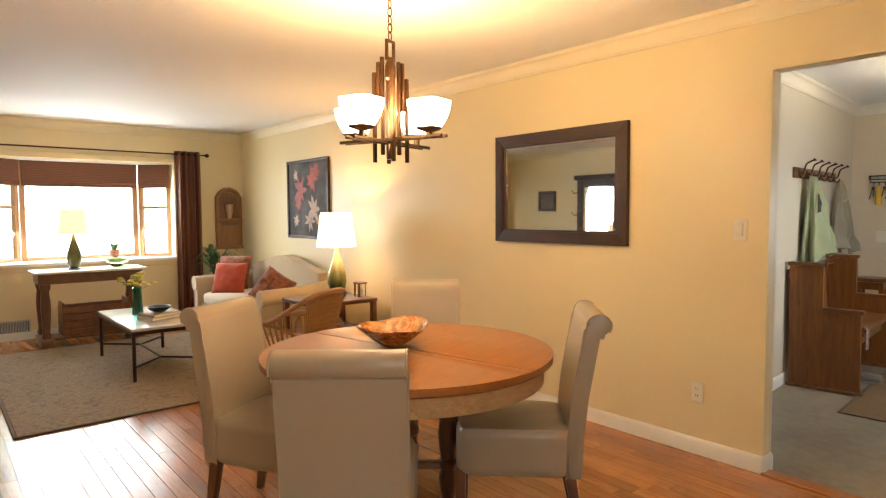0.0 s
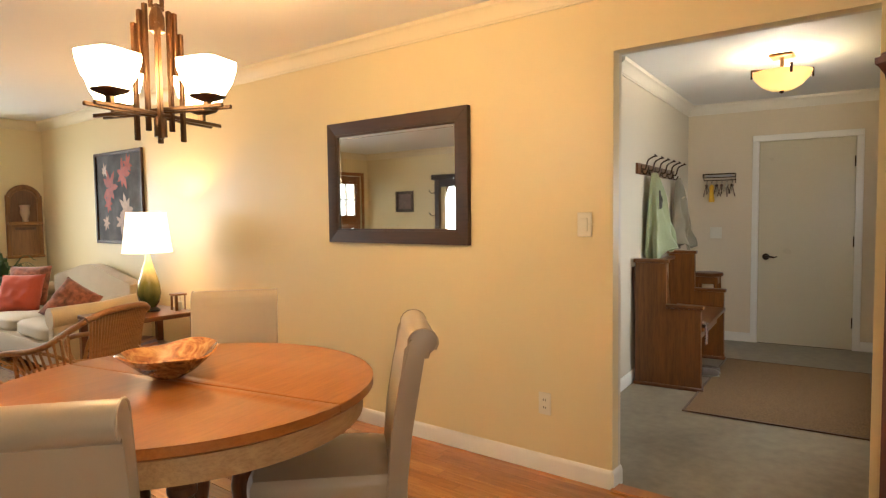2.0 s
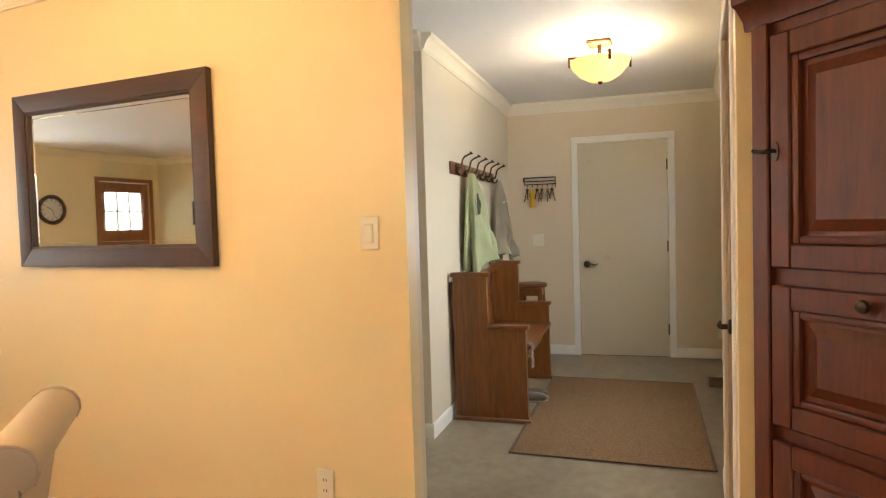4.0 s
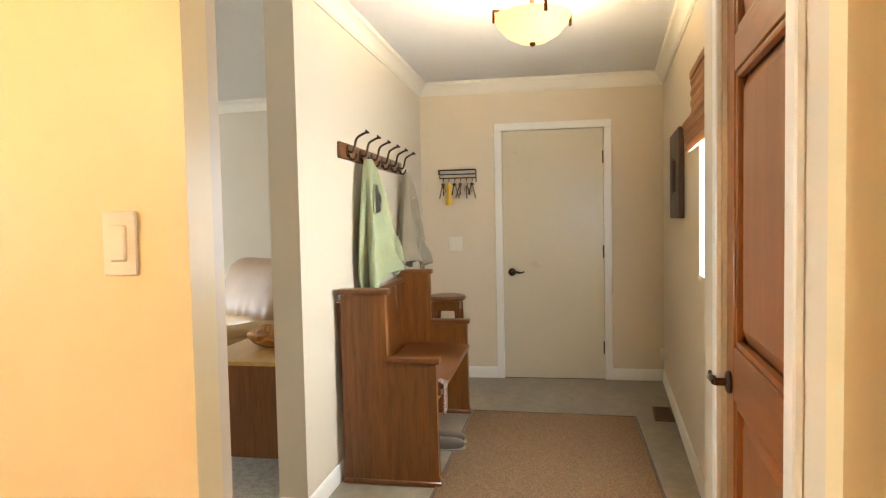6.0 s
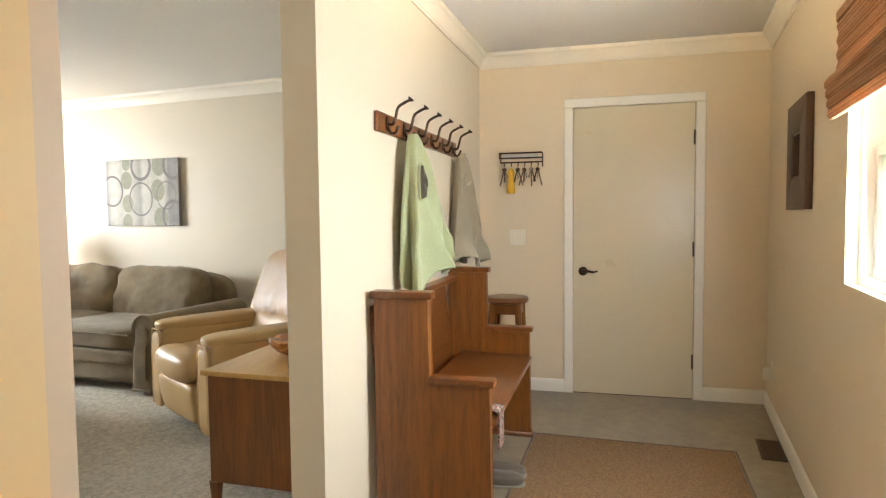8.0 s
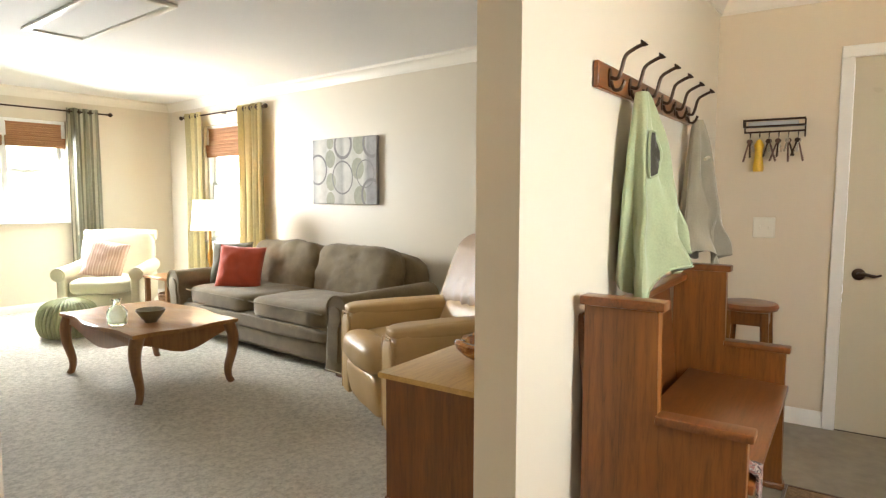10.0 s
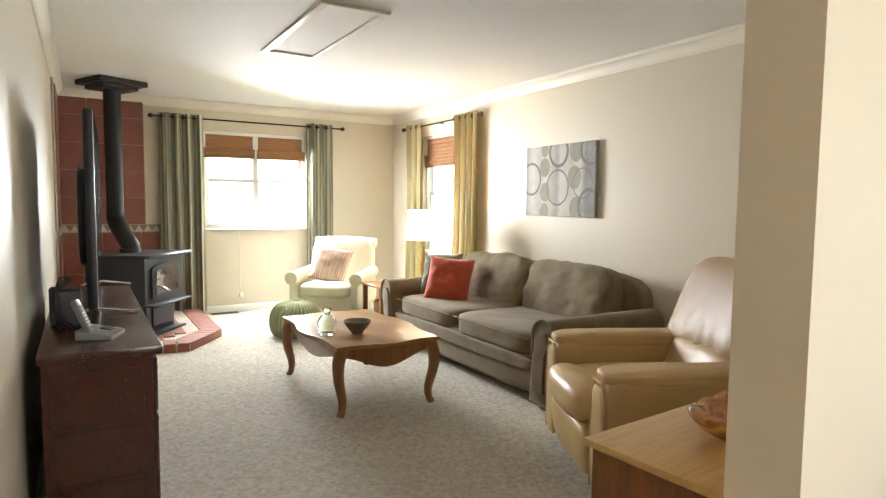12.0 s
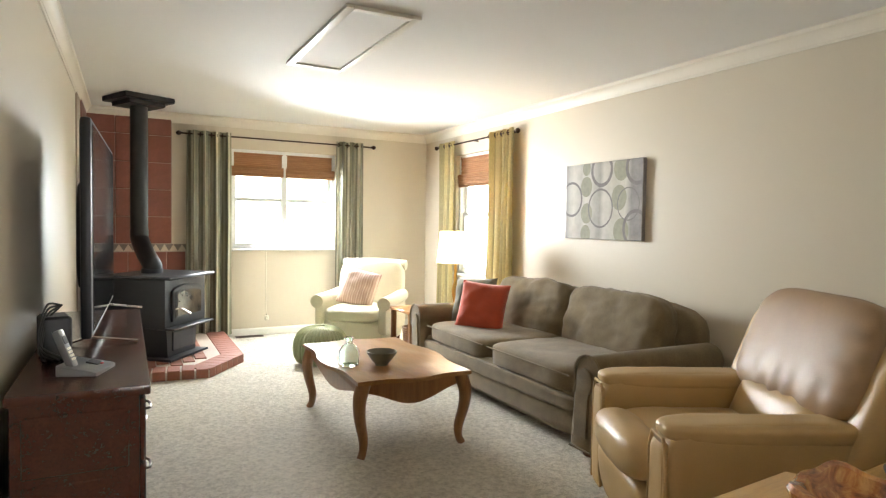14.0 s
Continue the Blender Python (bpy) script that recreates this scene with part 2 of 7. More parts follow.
def striped(name, colours, axis="x", period=0.2, rough=0.8, weave=240.0, glow=0.0):
    """Woven stripes, in metres along one axis of the thing."""
    m, nt, b = material(name, rough)
    tc = nt.nodes.new("ShaderNodeTexCoord")
    sp = nt.nodes.new("ShaderNodeSeparateXYZ")
    nt.links.new(tc.outputs["Object"], sp.inputs[0])
    dv = nt.nodes.new("ShaderNodeMath")
    dv.operation = "DIVIDE"
    dv.inputs[1].default_value = period
    nt.links.new(sp.outputs["XYZ".index(axis.upper())], dv.inputs[0])
    fr = nt.nodes.new("ShaderNodeMath")
    fr.operation = "FRACT"
    nt.links.new(dv.outputs[0], fr.inputs[0])
    k = len(colours)
    c = ramp(nt, fr.outputs[0], [(i / k, col) for i, col in enumerate(colours)])
    c.node.color_ramp.interpolation = "CONSTANT"
    n = noise_tex(nt, coords(nt), weave, 3)
    c = mix(nt, 0.3, c, ramp(nt, n, [(0.3, (0.2, 0.2, 0.18)), (0.7, (0.9, 0.9, 0.85))]), "OVERLAY")
    nt.links.new(c, b.inputs["Base Color"])
    bump(nt, b, n, 0.3, 0.002)
    if glow:
        b.inputs["Transmission Weight"].default_value = 0.0
        tr = nt.nodes.new("ShaderNodeBsdfTranslucent")
        nt.links.new(c, tr.inputs[0])
        ms = nt.nodes.new("ShaderNodeMixShader")
        ms.inputs[0].default_value = glow
        out = nt.nodes["Material Output"]
        nt.links.new(b.outputs[0], ms.inputs[1])
        nt.links.new(tr.outputs[0], ms.inputs[2])
        nt.links.new(ms.outputs[0], out.inputs[0])
    return m


def glowing(name, colour, strength):
    m, nt, b = material(name, 0.5)
    b.inputs["Base Color"].default_value = (*colour, 1)
    b.inputs["Emission Color"].default_value = (*colour, 1)
    b.inputs["Emission Strength"].default_value = strength
    return m


def glass(name, colour=(1, 1, 1), rough=0.0, ior=1.45):
    m, nt, b = material(name, rough)
    b.inputs["Base Color"].default_value = (*colour, 1)
    b.inputs["Transmission Weight"].default_value = 1.0
    b.inputs["IOR"].default_value = ior
    return m


M_WALL_DINING = plain("cream_yellow_wall_paint", (0.76, 0.64, 0.38), 0.42, vary=0.025, big=1.2, fine=140, relief=0.12, depth=0.001)
M_WALL_FAMILY = plain("beige_wall_paint", (0.66, 0.59, 0.47), 0.45, vary=0.025, big=1.2, fine=140, relief=0.12, depth=0.001)
M_WALL_HALL = plain("tan_wall_paint", (0.68, 0.58, 0.425), 0.5, vary=0.025, big=1.2, fine=140, relief=0.12, depth=0.001)
M_CEILING = plain("white_ceiling_paint", (0.80, 0.79, 0.76), 0.75, vary=0.02, big=1.0, fine=160, relief=0.2, depth=0.001)
M_TRIM = plain("white_trim_paint", (0.80, 0.78, 0.72), 0.35, vary=0.03, fine=80, relief=0.05)
M_HALL_FLOOR = plain("grey_slate_vinyl", (0.25, 0.212, 0.15), 0.36, vary=0.42, big=2.4, fine=14, relief=0.12)
M_OAK_STRIP = wood("orange_oak_strip", (0.33, 0.110, 0.024), (0.56, 0.230, 0.060), "y", 0.27, 1.0, 0.35, True, 0.35)
M_OAK_TABLE = wood("golden_oak_top", (0.31, 0.100, 0.018), (0.43, 0.158, 0.034), "x", 0.33, 1.3, 0.3)
M_OAK_RIM = wood("pale_quarter_oak", (0.36, 0.20, 0.08), (0.56, 0.36, 0.17), "x", 0.4, 1.4)
M_TURNED = wood("dark_turned_oak", (0.09, 0.035, 0.016), (0.20, 0.085, 0.035), "z", 0.3)
M_PEW = wood("red_brown_oak", (0.080, 0.025, 0.005), (0.235, 0.082, 0.015), "z", 0.34, 0.95, 0.05)
M_PEW_X = wood("red_brown_oak_long", (0.075, 0.022, 0.005), (0.20, 0.068, 0.016), "x", 0.30, 0.95, 0.2)
M_CHERRY = wood("dark_cherry", (0.028, 0.006, 0.003), (0.062, 0.014, 0.006), "y", 0.27, 1.2, 0.2)
M_HUTCH = wood("dark_stained_oak", (0.058, 0.013, 0.005), (0.112, 0.028, 0.009), "z", 0.44, 1.1, 0.0)
M_HUTCH.node_tree.nodes["Principled BSDF"].inputs["Specular IOR Level"].default_value = 0.3
M_DOORWOOD = wood("varnished_fir", (0.185, 0.050, 0.010), (0.32, 0.105, 0.024), "z", 0.30, 0.8, 0.2)
M_DARKWOOD = wood("espresso_wood", (0.022, 0.009, 0.004), (0.050, 0.019, 0.008), "x", 0.5, 1.0, 0.0)
M_DARKWOOD_Z = wood("espresso_wood_upright", (0.032, 0.013, 0.006), (0.070, 0.028, 0.012), "z", 0.5, 1.0, 0.0)
M_WALNUT = wood("honey_walnut", (0.21, 0.085, 0.022), (0.38, 0.175, 0.050), "y", 0.3, 1.4, 0.25)
M_WALNUT_Z = wood("honey_walnut_upright", (0.18, 0.075, 0.023), (0.32, 0.145, 0.05), "z", 0.3, 0.9, 0.3)
M_BAYWOOD = wood("stained_window_pine", (0.34, 0.16, 0.06), (0.50, 0.27, 0.12), "z", 0.4)
M_TAN_LEATHER = plain("tan_leather", (0.39, 0.315, 0.225), 0.34, vary=0.04, big=4, fine=260, relief=0.15, depth=0.001, coat=0.08)
M_REC_LEATHER = plain("caramel_leather", (0.48, 0.32, 0.14), 0.42, vary=0.10, big=5, fine=240, relief=0.25, depth=0.001, coat=0.05)
M_HEAD_LEATHER = plain("brown_leather", (0.33, 0.21, 0.115), 0.46, vary=0.14, big=5, fine=200, relief=0.3, depth=0.001, coat=0.05)
M_SOFA = fabric("olive_brown_suede", (0.165, 0.122, 0.064), 0.26, 150, sheen=0.15, big=9.0)
M_BEIGE_SOFA = fabric("beige_upholstery", (0.47, 0.37, 0.24), 0.08)
M_CREAM_CHAIR = fabric("cream_upholstery", (0.66, 0.62, 0.46), 0.06)
M_RED = fabric("brick_red_cloth", (0.44, 0.065, 0.028), 0.14)
M_OLIVE = fabric("olive_cloth", (0.115, 0.105, 0.06), 0.14)
M_MAUVE = striped("mauve_cross_stripe", [(0.50, 0.36, 0.29), (0.42, 0.29, 0.24), (0.55, 0.42, 0.34), (0.40, 0.27, 0.22)], "x", 0.05)
M_PAISLEY = fabric("red_gold_brocade", (0.26, 0.085, 0.045), 0.6, 28, relief=0.2, big=18)
M_IRON = plain("oil_rubbed_bronze", (0.055, 0.034, 0.022), 0.38, 0.85, vary=0.25, fine=90)
M_BRONZE = plain("aged_bronze", (0.085, 0.045, 0.022), 0.36, 0.85, vary=0.25, fine=70)
M_BLACK = plain("black_iron", (0.020, 0.020, 0.022), 0.45, 0.3, vary=0.2)
M_STOVE = plain("blue_black_stove_iron", (0.035, 0.038, 0.048), 0.42, 0.4, vary=0.2, fine=120)
M_PLASTIC_W = plain("ivory_plastic", (0.74, 0.70, 0.58), 0.35, vary=0.03, relief=0)
M_CHROME = plain("satin_nickel", (0.55, 0.54, 0.52), 0.25, 1.0, vary=0.05)
M_MIRROR, _nt, _b = material("mirror_silver", 0.02, 1.0)
_b.inputs["Base Color"].default_value = (0.86, 0.88, 0.86, 1)
M_PANE = glass("window_glass", (0.97, 0.99, 0.98))
M_GREEN_GLASS = glass("green_glass", (0.84, 0.95, 0.91), 0.03)
M_TEAL_GLASS = glass("teal_glass", (0.25, 0.70, 0.66), 0.03)

# ---- the building ----
H = 2.45            # ceilings
XW, XM, XJ, XF, XE = -2.1, 3.2, 3.30, 3.45, 7.27      # west wall, mirror wall, hall jamb, family wall, east wall
YS, YL, YF = -1.6, 8.0, 8.67                # south wall, living room's and family room's north walls
T = 0.15
FAR = pose(XE, 1.31, 0, 0, 0, 6.5) @ pose(-XE, -1.31, 0)      # the hall's end wall stands slightly off square
PART = pose(4.69, 1.77, 0, 0, 0, 4.8)                          # so does the partition: x along it, y through it


def wall(name, mat_, label, *boxes):
    bm = bmesh.new()
    for lo, hi in boxes:
        box(bm, lo, hi)
    return structure(name, bm, mat_, label, "wall", 0)


# mirror wall with the wide opening to the hall: cream on the dining side
wall("wall_mirror_side", M_WALL_DINING, "cream-yellow painted dining room wall with hall opening",
     ((XM, 1.183, 0), (XM + 0.07, YL, H)), ((XM, 0.165, 2.095), (XM + 0.07, 1.183, H)), ((XM, YS, 0), (XM + 0.07, 0.165, H)))
wall("wall_family_west", M_WALL_FAMILY, "beige painted family room wall behind the television",
     ((XM + 0.07, 1.183, 0), (XJ, 1.45, H)), ((XM + 0.07, 1.45, 0), (XF, YF, H)), ((XM + 0.07, 0.165, 2.095), (XJ, 1.183, H)), ((XM + 0.07, 0.0, 0), (XJ, 0.165, H)))
# living room north wall with the bay opening
BX0, BX1, BZ0, BZ1 = 0.40, 2.30, 0.84, 2.02
wall("wall_living_north", M_WALL_DINING, "cream-yellow living room wall with bay window opening",
     ((-1.07, YL, 0), (BX0, YL + T, H)), ((BX1, YL, 0), (XM, YL + T, H)), ((BX0, YL, 0), (BX1, YL + T, BZ0)), ((BX0, YL, BZ1), (BX1, YL + T, H)),
     ((XW, YL, 0), (-1.93, YL + T, H)), ((-1.93, YL, 2.05), (-1.07, YL + T, H)))
wall("wall_west", M_WALL_DINING, "cream-yellow painted living room wall", ((XW - T, YS - T, 0), (XW, YL + T, H)))
# unseen end wall; its window opening is added for the south fill
wall("wall_south", M_WALL_DINING, "cream-yellow painted dining room end wall with added window opening", ((XW, YS - T, 0), (-0.9, YS, H)), ((0.5, YS - T, 0), (XM + 0.07, YS, H)), ((-0.9, YS - T, 0), (0.5, YS, 0.9)), ((-0.9, YS - T, 2.1), (0.5, YS, H)))
# family room
NX0, NX1, NZ0, NZ1 = 4.86, 6.06, 1.0, 2.12
wall("wall_family_north", M_WALL_FAMILY, "beige family room wall with double window",
     ((XF, YF, 0), (NX0, YF + T, H)), ((NX1, YF, 0), (XE, YF + T, H)), ((NX0, YF, 0), (NX1, YF + T, NZ0)), ((NX0, YF, NZ1), (NX1, YF + T, H)))
EY0, EY1, EZ0, EZ1 = 7.02, 7.85, 0.75, 2.12
wall("wall_hall_east", M_WALL_HALL, "tan painted hall end wall with door",
     ((XE, -0.1, 0), (XE + T, 0.50, H)), ((XE, 0.50, 2.035), (XE + T, 1.31, H)), ((XE, 1.31, 0), (XE + T, 2.03, H))).matrix_basis = FAR
wall("wall_east", M_WALL_FAMILY, "beige wall with window and picture",
     ((XE, 2.04, 0), (XE + T, EY0, H)), ((XE, EY1, 0), (XE + T, YF + T, H)),
     ((XE, EY0, 0), (XE + T, EY1, EZ0)), ((XE, EY0, EZ1), (XE + T, EY1, H)))
# partition between hall and family room, ending in a stub
wall("wall_bench_side", M_WALL_FAMILY, "beige partition behind the pew, ending free", ((0, 0, 0), (2.60, 0.135, H))).matrix_basis = PART
# hall south wall with a window, and the closet front beside it
SX0, SX1, SZ0, SZ1 = 4.70, 5.42, 1.03, 1.95
YH = 0.05
wall("wall_hall_south", M_WALL_HALL, "beige hall wall with small window",
     ((SX1, YH - T, 0), (XE + 0.35, YH, H)), ((SX0, YH - T, 0), (SX1, YH, SZ0)), ((SX0, YH - T, SZ1), (SX1, YH, H)), ((4.55, YH - T, 0), (SX0, YH, H)))
YC = 0.15
wall("wall_closet", M_WALL_FAMILY, "beige wall round the closet door",
     ((XJ, 0.02, 2.05), (4.55, YC, H)), ((XJ, 0.02, 0), (3.485, YC, 2.05)), ((4.205, 0.02, 0), (4.55, YC, 2.05)))
# unseen walls, added so no light leaks through the closet door's gaps
wall("wall_closet_inside", M_WALL_FAMILY, "unseen closet back and side walls, added against light leaks", ((XM + 0.07, -0.9, 0), (4.60, -0.8, H)), ((4.55, -0.8, 0), (4.60, -0.1, H)))

# ceilings and floors
structure("ceiling_dining", bx((XW, YS, H), (XM, YL, H + 0.12), 0), M_CEILING, "white painted ceiling over dining and living room", "ceiling")
structure("ceiling_family", bx((XM + 0.07, -0.9, H), (XE + 0.35, YF, H + 0.12), 0), M_CEILING, "white painted ceiling over hall and family room", "ceiling")
structure("floor_hall", bx((XM + 0.03, -0.9, -0.1), (XE + 0.25, 1.87, 0.0), 0), M_HALL_FLOOR, "grey slate-look sheet floor", "floor")
m, nt, b = material("cut_pile_carpet", 0.95)
v = coords(nt)
n1, n2, n3 = noise_tex(nt, v, 2.2, 4), noise_tex(nt, v, 40, 5, 0.75), noise_tex(nt, v, 190, 2)
c = mix(nt, 0.6, ramp(nt, n1, [(0.3, (0.66, 0.60, 0.48)), (0.7, (0.76, 0.70, 0.57))]), ramp(nt, n2, [(0.38, (0.45, 0.40, 0.30)), (0.60, (0.98, 0.92, 0.79))]))
nt.links.new(c, b.inputs["Base Color"])
b.inputs["Sheen Weight"].default_value = 0.3
ad = nt.nodes.new("ShaderNodeMath")
ad.operation = "ADD"
nt.links.new(n2, ad.inputs[0])
nt.links.new(n3, ad.inputs[1])
bump(nt, b, ad.outputs[0], 0.9, 0.025)
M_CARPET = m
structure("floor_hall_end", extrude(bmesh.new(), [(4.69, 1.87), (XE + 0.1, 1.87), (XE + 0.1, 2.09), (XE, 2.09)], -0.1, -0.001, "xy"), M_HALL_FLOOR, "grey slate-look sheet floor beside the partition", "floor")
structure("floor_family", extrude(bmesh.new(), [(XF, 1.87), (4.69, 1.87), (XE, 2.09), (XE, YF), (XF, YF)], -0.1, 0.012, "xy"), M_CARPET, "light beige cut-pile carpet", "floor")

# crown mouldings and baseboards
CROWN = [(0, -0.104), (0.010, -0.104), (0.014, -0.094), (0.018, -0.092), (0.026, -0.068), (0.042, -0.042), (0.055, -0.030), (0.063, -0.026), (0.067, -0.002), (0, -0.002)]
BASE = [(0, 0), (0.013, 0), (0.013, 0.070), (0.008, 0.086), (0.003, 0.092), (0, 0.092)]
bm = bmesh.new()
for p0, p1, n in (((XM, YS, H), (XM, YL, H), (-1, 0, 0)), ((XM, YL, H), (XW, YL, H), (0, -1, 0)), ((XW, YL, H), (XW, YS, H), (1, 0, 0)), ((XW, YS, H), (XM, YS, H), (0, 1, 0))):
    strip(bm, CROWN, p0, p1, n)
structure("trim_crown_dining", bm, plain("cream_crown_paint", (0.78, 0.69, 0.48), 0.45, vary=0.03, relief=0.04), "cream painted crown moulding", "crown moulding")
bm = bmesh.new()
for p0, p1, n in (((XF, 1.45, H), (XF, YF, H), (1, 0, 0)), ((XF, YF, H), (XE, YF, H), (0, -1, 0)), ((XE, YF, H), (XE, 2.05, H), (-1, 0, 0)), ((XE + 0.1, YH, H), (4.55, YH, H), (0, 1, 0)), ((4.55, YC, H), (XJ, YC, H), (0, 1, 0))):
    strip(bm, CROWN, p0, p1, n)
def turned_strip(bm, prof, m_, p0, p1, n):
    strip(bm, prof, m_ @ Vector(p0), m_ @ Vector(p1), m_.to_3x3() @ Vector(n))
for p0, p1, n in (((2.58, 0.135, H), (0, 0.135, H), (0, 1, 0)), ((0, 0, H), (2.58, 0, H), (0, -1, 0)), ((0, 0.135, H), (0, 0, H), (-1, 0, 0))):
    turned_strip(bm, CROWN, PART, p0, p1, n)
turned_strip(bm, CROWN, FAR, (XE, 2.0, H), (XE, -0.08, H), (-1, 0, 0))
structure("trim_crown_family", bm, plain("pale_beige_crown_paint", (0.76, 0.71, 0.61), 0.45, vary=0.03, relief=0.04), "white painted crown moulding", "crown moulding")
bm = bmesh.new()
for p0, p1, n in (((XM, 1.183, 0), (XM, YL, 0), (-1, 0, 0)), ((XM, YL, 0), (-1.0, YL, 0), (0, -1, 0)), ((XW, YL, 0), (XW, YS, 0), (1, 0, 0)), ((XW, YS, 0), (XM, YS, 0), (0, 1, 0)), ((XM, YS, 0), (XM, 0.165, 0), (-1, 0, 0)), ((XM - 0.01, 1.183, 0), (XJ, 1.183, 0), (0, -1, 0))):
    strip(bm, BASE, p0, p1, n)
structure("baseboard_dining", bm, M_TRIM, "white painted baseboard", "baseboard")
bm = bmesh.new()
for p0, p1, n in (((XF, 1.45, 0), (XF, YF, 0), (1, 0, 0)), ((XF, YF, 0), (XE, YF, 0), (0, -1, 0)), ((XE, YF, 0), (XE, 2.05, 0), (-1, 0, 0)), ((XE + 0.1, YH, 0), (4.55, YH, 0), (0, 1, 0)), ((4.55, YC, 0), (4.27, YC, 0), (0, 1, 0))):
    strip(bm, BASE, p0, p1, n)
for p0, p1, n in (((2.58, 0.135, 0), (0, 0.135, 0), (0, 1, 0)), ((0, 0, 0), (2.58, 0, 0), (0, -1, 0)), ((0, 0.148, 0), (0, -0.013, 0), (-1, 0, 0))):
    turned_strip(bm, BASE, PART, p0, p1, n)
for y0, y1 in ((2.0, 1.37), (0.44, -0.08)):
    turned_strip(bm, BASE, FAR, (XE, y0, 0), (XE, y1, 0), (-1, 0, 0))
structure("baseboard_family", bm, M_TRIM, "white painted baseboard", "baseboard")
structure("trim_threshold", bx((XM - 0.03, 0.165, 0.0), (XM + 0.06, 1.183, 0.014), 0.005), M_OAK_TABLE, "oak threshold strip at the hall opening", "threshold")

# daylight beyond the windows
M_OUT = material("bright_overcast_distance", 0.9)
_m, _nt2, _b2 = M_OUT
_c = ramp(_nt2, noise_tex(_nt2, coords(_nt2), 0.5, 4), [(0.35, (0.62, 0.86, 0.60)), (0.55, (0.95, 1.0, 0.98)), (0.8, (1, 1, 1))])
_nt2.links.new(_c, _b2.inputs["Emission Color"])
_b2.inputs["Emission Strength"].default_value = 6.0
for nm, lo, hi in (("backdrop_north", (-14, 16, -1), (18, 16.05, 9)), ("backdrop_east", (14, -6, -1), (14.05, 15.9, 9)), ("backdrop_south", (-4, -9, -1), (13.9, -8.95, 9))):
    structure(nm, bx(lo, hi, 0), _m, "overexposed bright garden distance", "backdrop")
structure("ground", bx((-40, -40, -0.5), (40, 40, -0.25), 0), plain("lawn", (0.10, 0.16, 0.05), 0.9, vary=0.3, big=0.6, fine=12), "lawn outside the windows", "ground")

# ---- dining room ----
def panel_frame(parent, x0, x1, z0, z1, y, mat_, depth=0.02, inset=0.014, name="panel"):
    """A raised field panel in a recess, facing -y."""
    bm = bmesh.new()
    w = 0.02
    for lo, hi in (((x0, y, z0), (x0 + w, y + depth, z1)), ((x1 - w, y, z0), (x1, y + depth, z1)), ((x0 + w, y, z0), (x1 - w, y + depth, z0 + w)), ((x0 + w, y, z1 - w), (x1 - w, y + depth, z1))):
        box(bm, lo, hi, 0.007, seg=2)
    part("panel_moulding", bm, mat_, parent)
    bm = bmesh.new()
    a, b2 = 0.017, 0.06
    o = [(x0 + a, z0 + a), (x1 - a, z0 + a), (x1 - a, z1 - a), (x0 + a, z1 - a)]
    i = [(x0 + b2, z0 + b2), (x1 - b2, z0 + b2), (x1 - b2, z1 - b2), (x0 + b2, z1 - b2)]
    vo = [bm.verts.new((p, y + inset + 0.012, q)) for p, q in o]
    vi = [bm.verts.new((p, y + inset - 0.006, q)) for p, q in i]
    bk = [bm.verts.new((p, y + inset + 0.03, q)) for p, q in o]
    bm.faces.new(vi)
    bm.faces.new(bk[::-1])
    for k in range(4):
        j = (k + 1) % 4
        bm.faces.new((vo[k], vo[j], vi[j], vi[k]))
        bm.faces.new((bk[k], bk[j], vo[j], vo[k]))
    return part(name, bm, mat_, parent, smooth=0)


def dining_chair(x, y, rz):
    t = thing("dining_chair", x, y, 0, rz, "taupe leather dining chair with rolled back and dark legs", "chair", "chairs round the table")
    bm = bmesh.new()
    n = 14
    # seat box: slightly domed top, lower edge arched at the front
    cushion(bm, (0, -0.03, 0.385), (0.435, 0.49, 0.215), 9, 12, 0.003, seed=2)
    for v in bm.verts:
        if v.co.z < 0.32 and abs(v.co.x) < 0.2:
            v.co.z += 0.022 * math.cos(v.co.x / 0.2 * math.pi / 2)
    part("seat", bm, M_TAN_LEATHER, t)
    c = [(0.185, 0.28), (0.19, 0.46), (0.205, 0.62), (0.232, 0.78), (0.262, 0.90)]
    roll = [(0.312 + 0.05 * math.cos(a), 0.922 + 0.046 * math.sin(a)) for a in [radians(q) for q in range(165, -110, -25)]]
    back = [(0.318, 0.868), (0.300, 0.78), (0.272, 0.62), (0.255, 0.46), (0.25, 0.28)]
    part("backrest", extrude(bmesh.new(), c + roll + back, -0.208, 0.208, "yz", 0.012), M_TAN_LEATHER, t, smooth=50)
    for sx in (-0.209, 0.209):
        part("piping", tube(bmesh.new(), [(sx * 0.985, p, q) for p, q in c + roll[:9]], 0.0035, 6), M_TAN_LEATHER, t)
    for sx in (-1, 1):
        for yy, lean in ((-0.255, 0), (0.2, 0.05)):
            bm = bmesh.new()
            lathe(bm, [(0.015, 0), (0.021, 0.16), (0.024, 0.31)], 12, (0, 0, 0), square=1.0)
            for v in bm.verts:
                v.co += Vector((sx * 0.178, yy + lean * (1 - v.co.z / 0.31), 0))
            part("leg", bm, M_TURNED, t)
    return t


CHAIR_1 = dining_chair(2.04, 2.57, 51 - 90)
copy_thing(CHAIR_1, pose(1.875, 1.69, 0, 0, 0, -45 - 90))
copy_thing(CHAIR_1, pose(1.035, 1.712, 0, 0, 0, 140))
copy_thing(CHAIR_1, pose(1.09, 2.46, 0, 0, 0, 29))

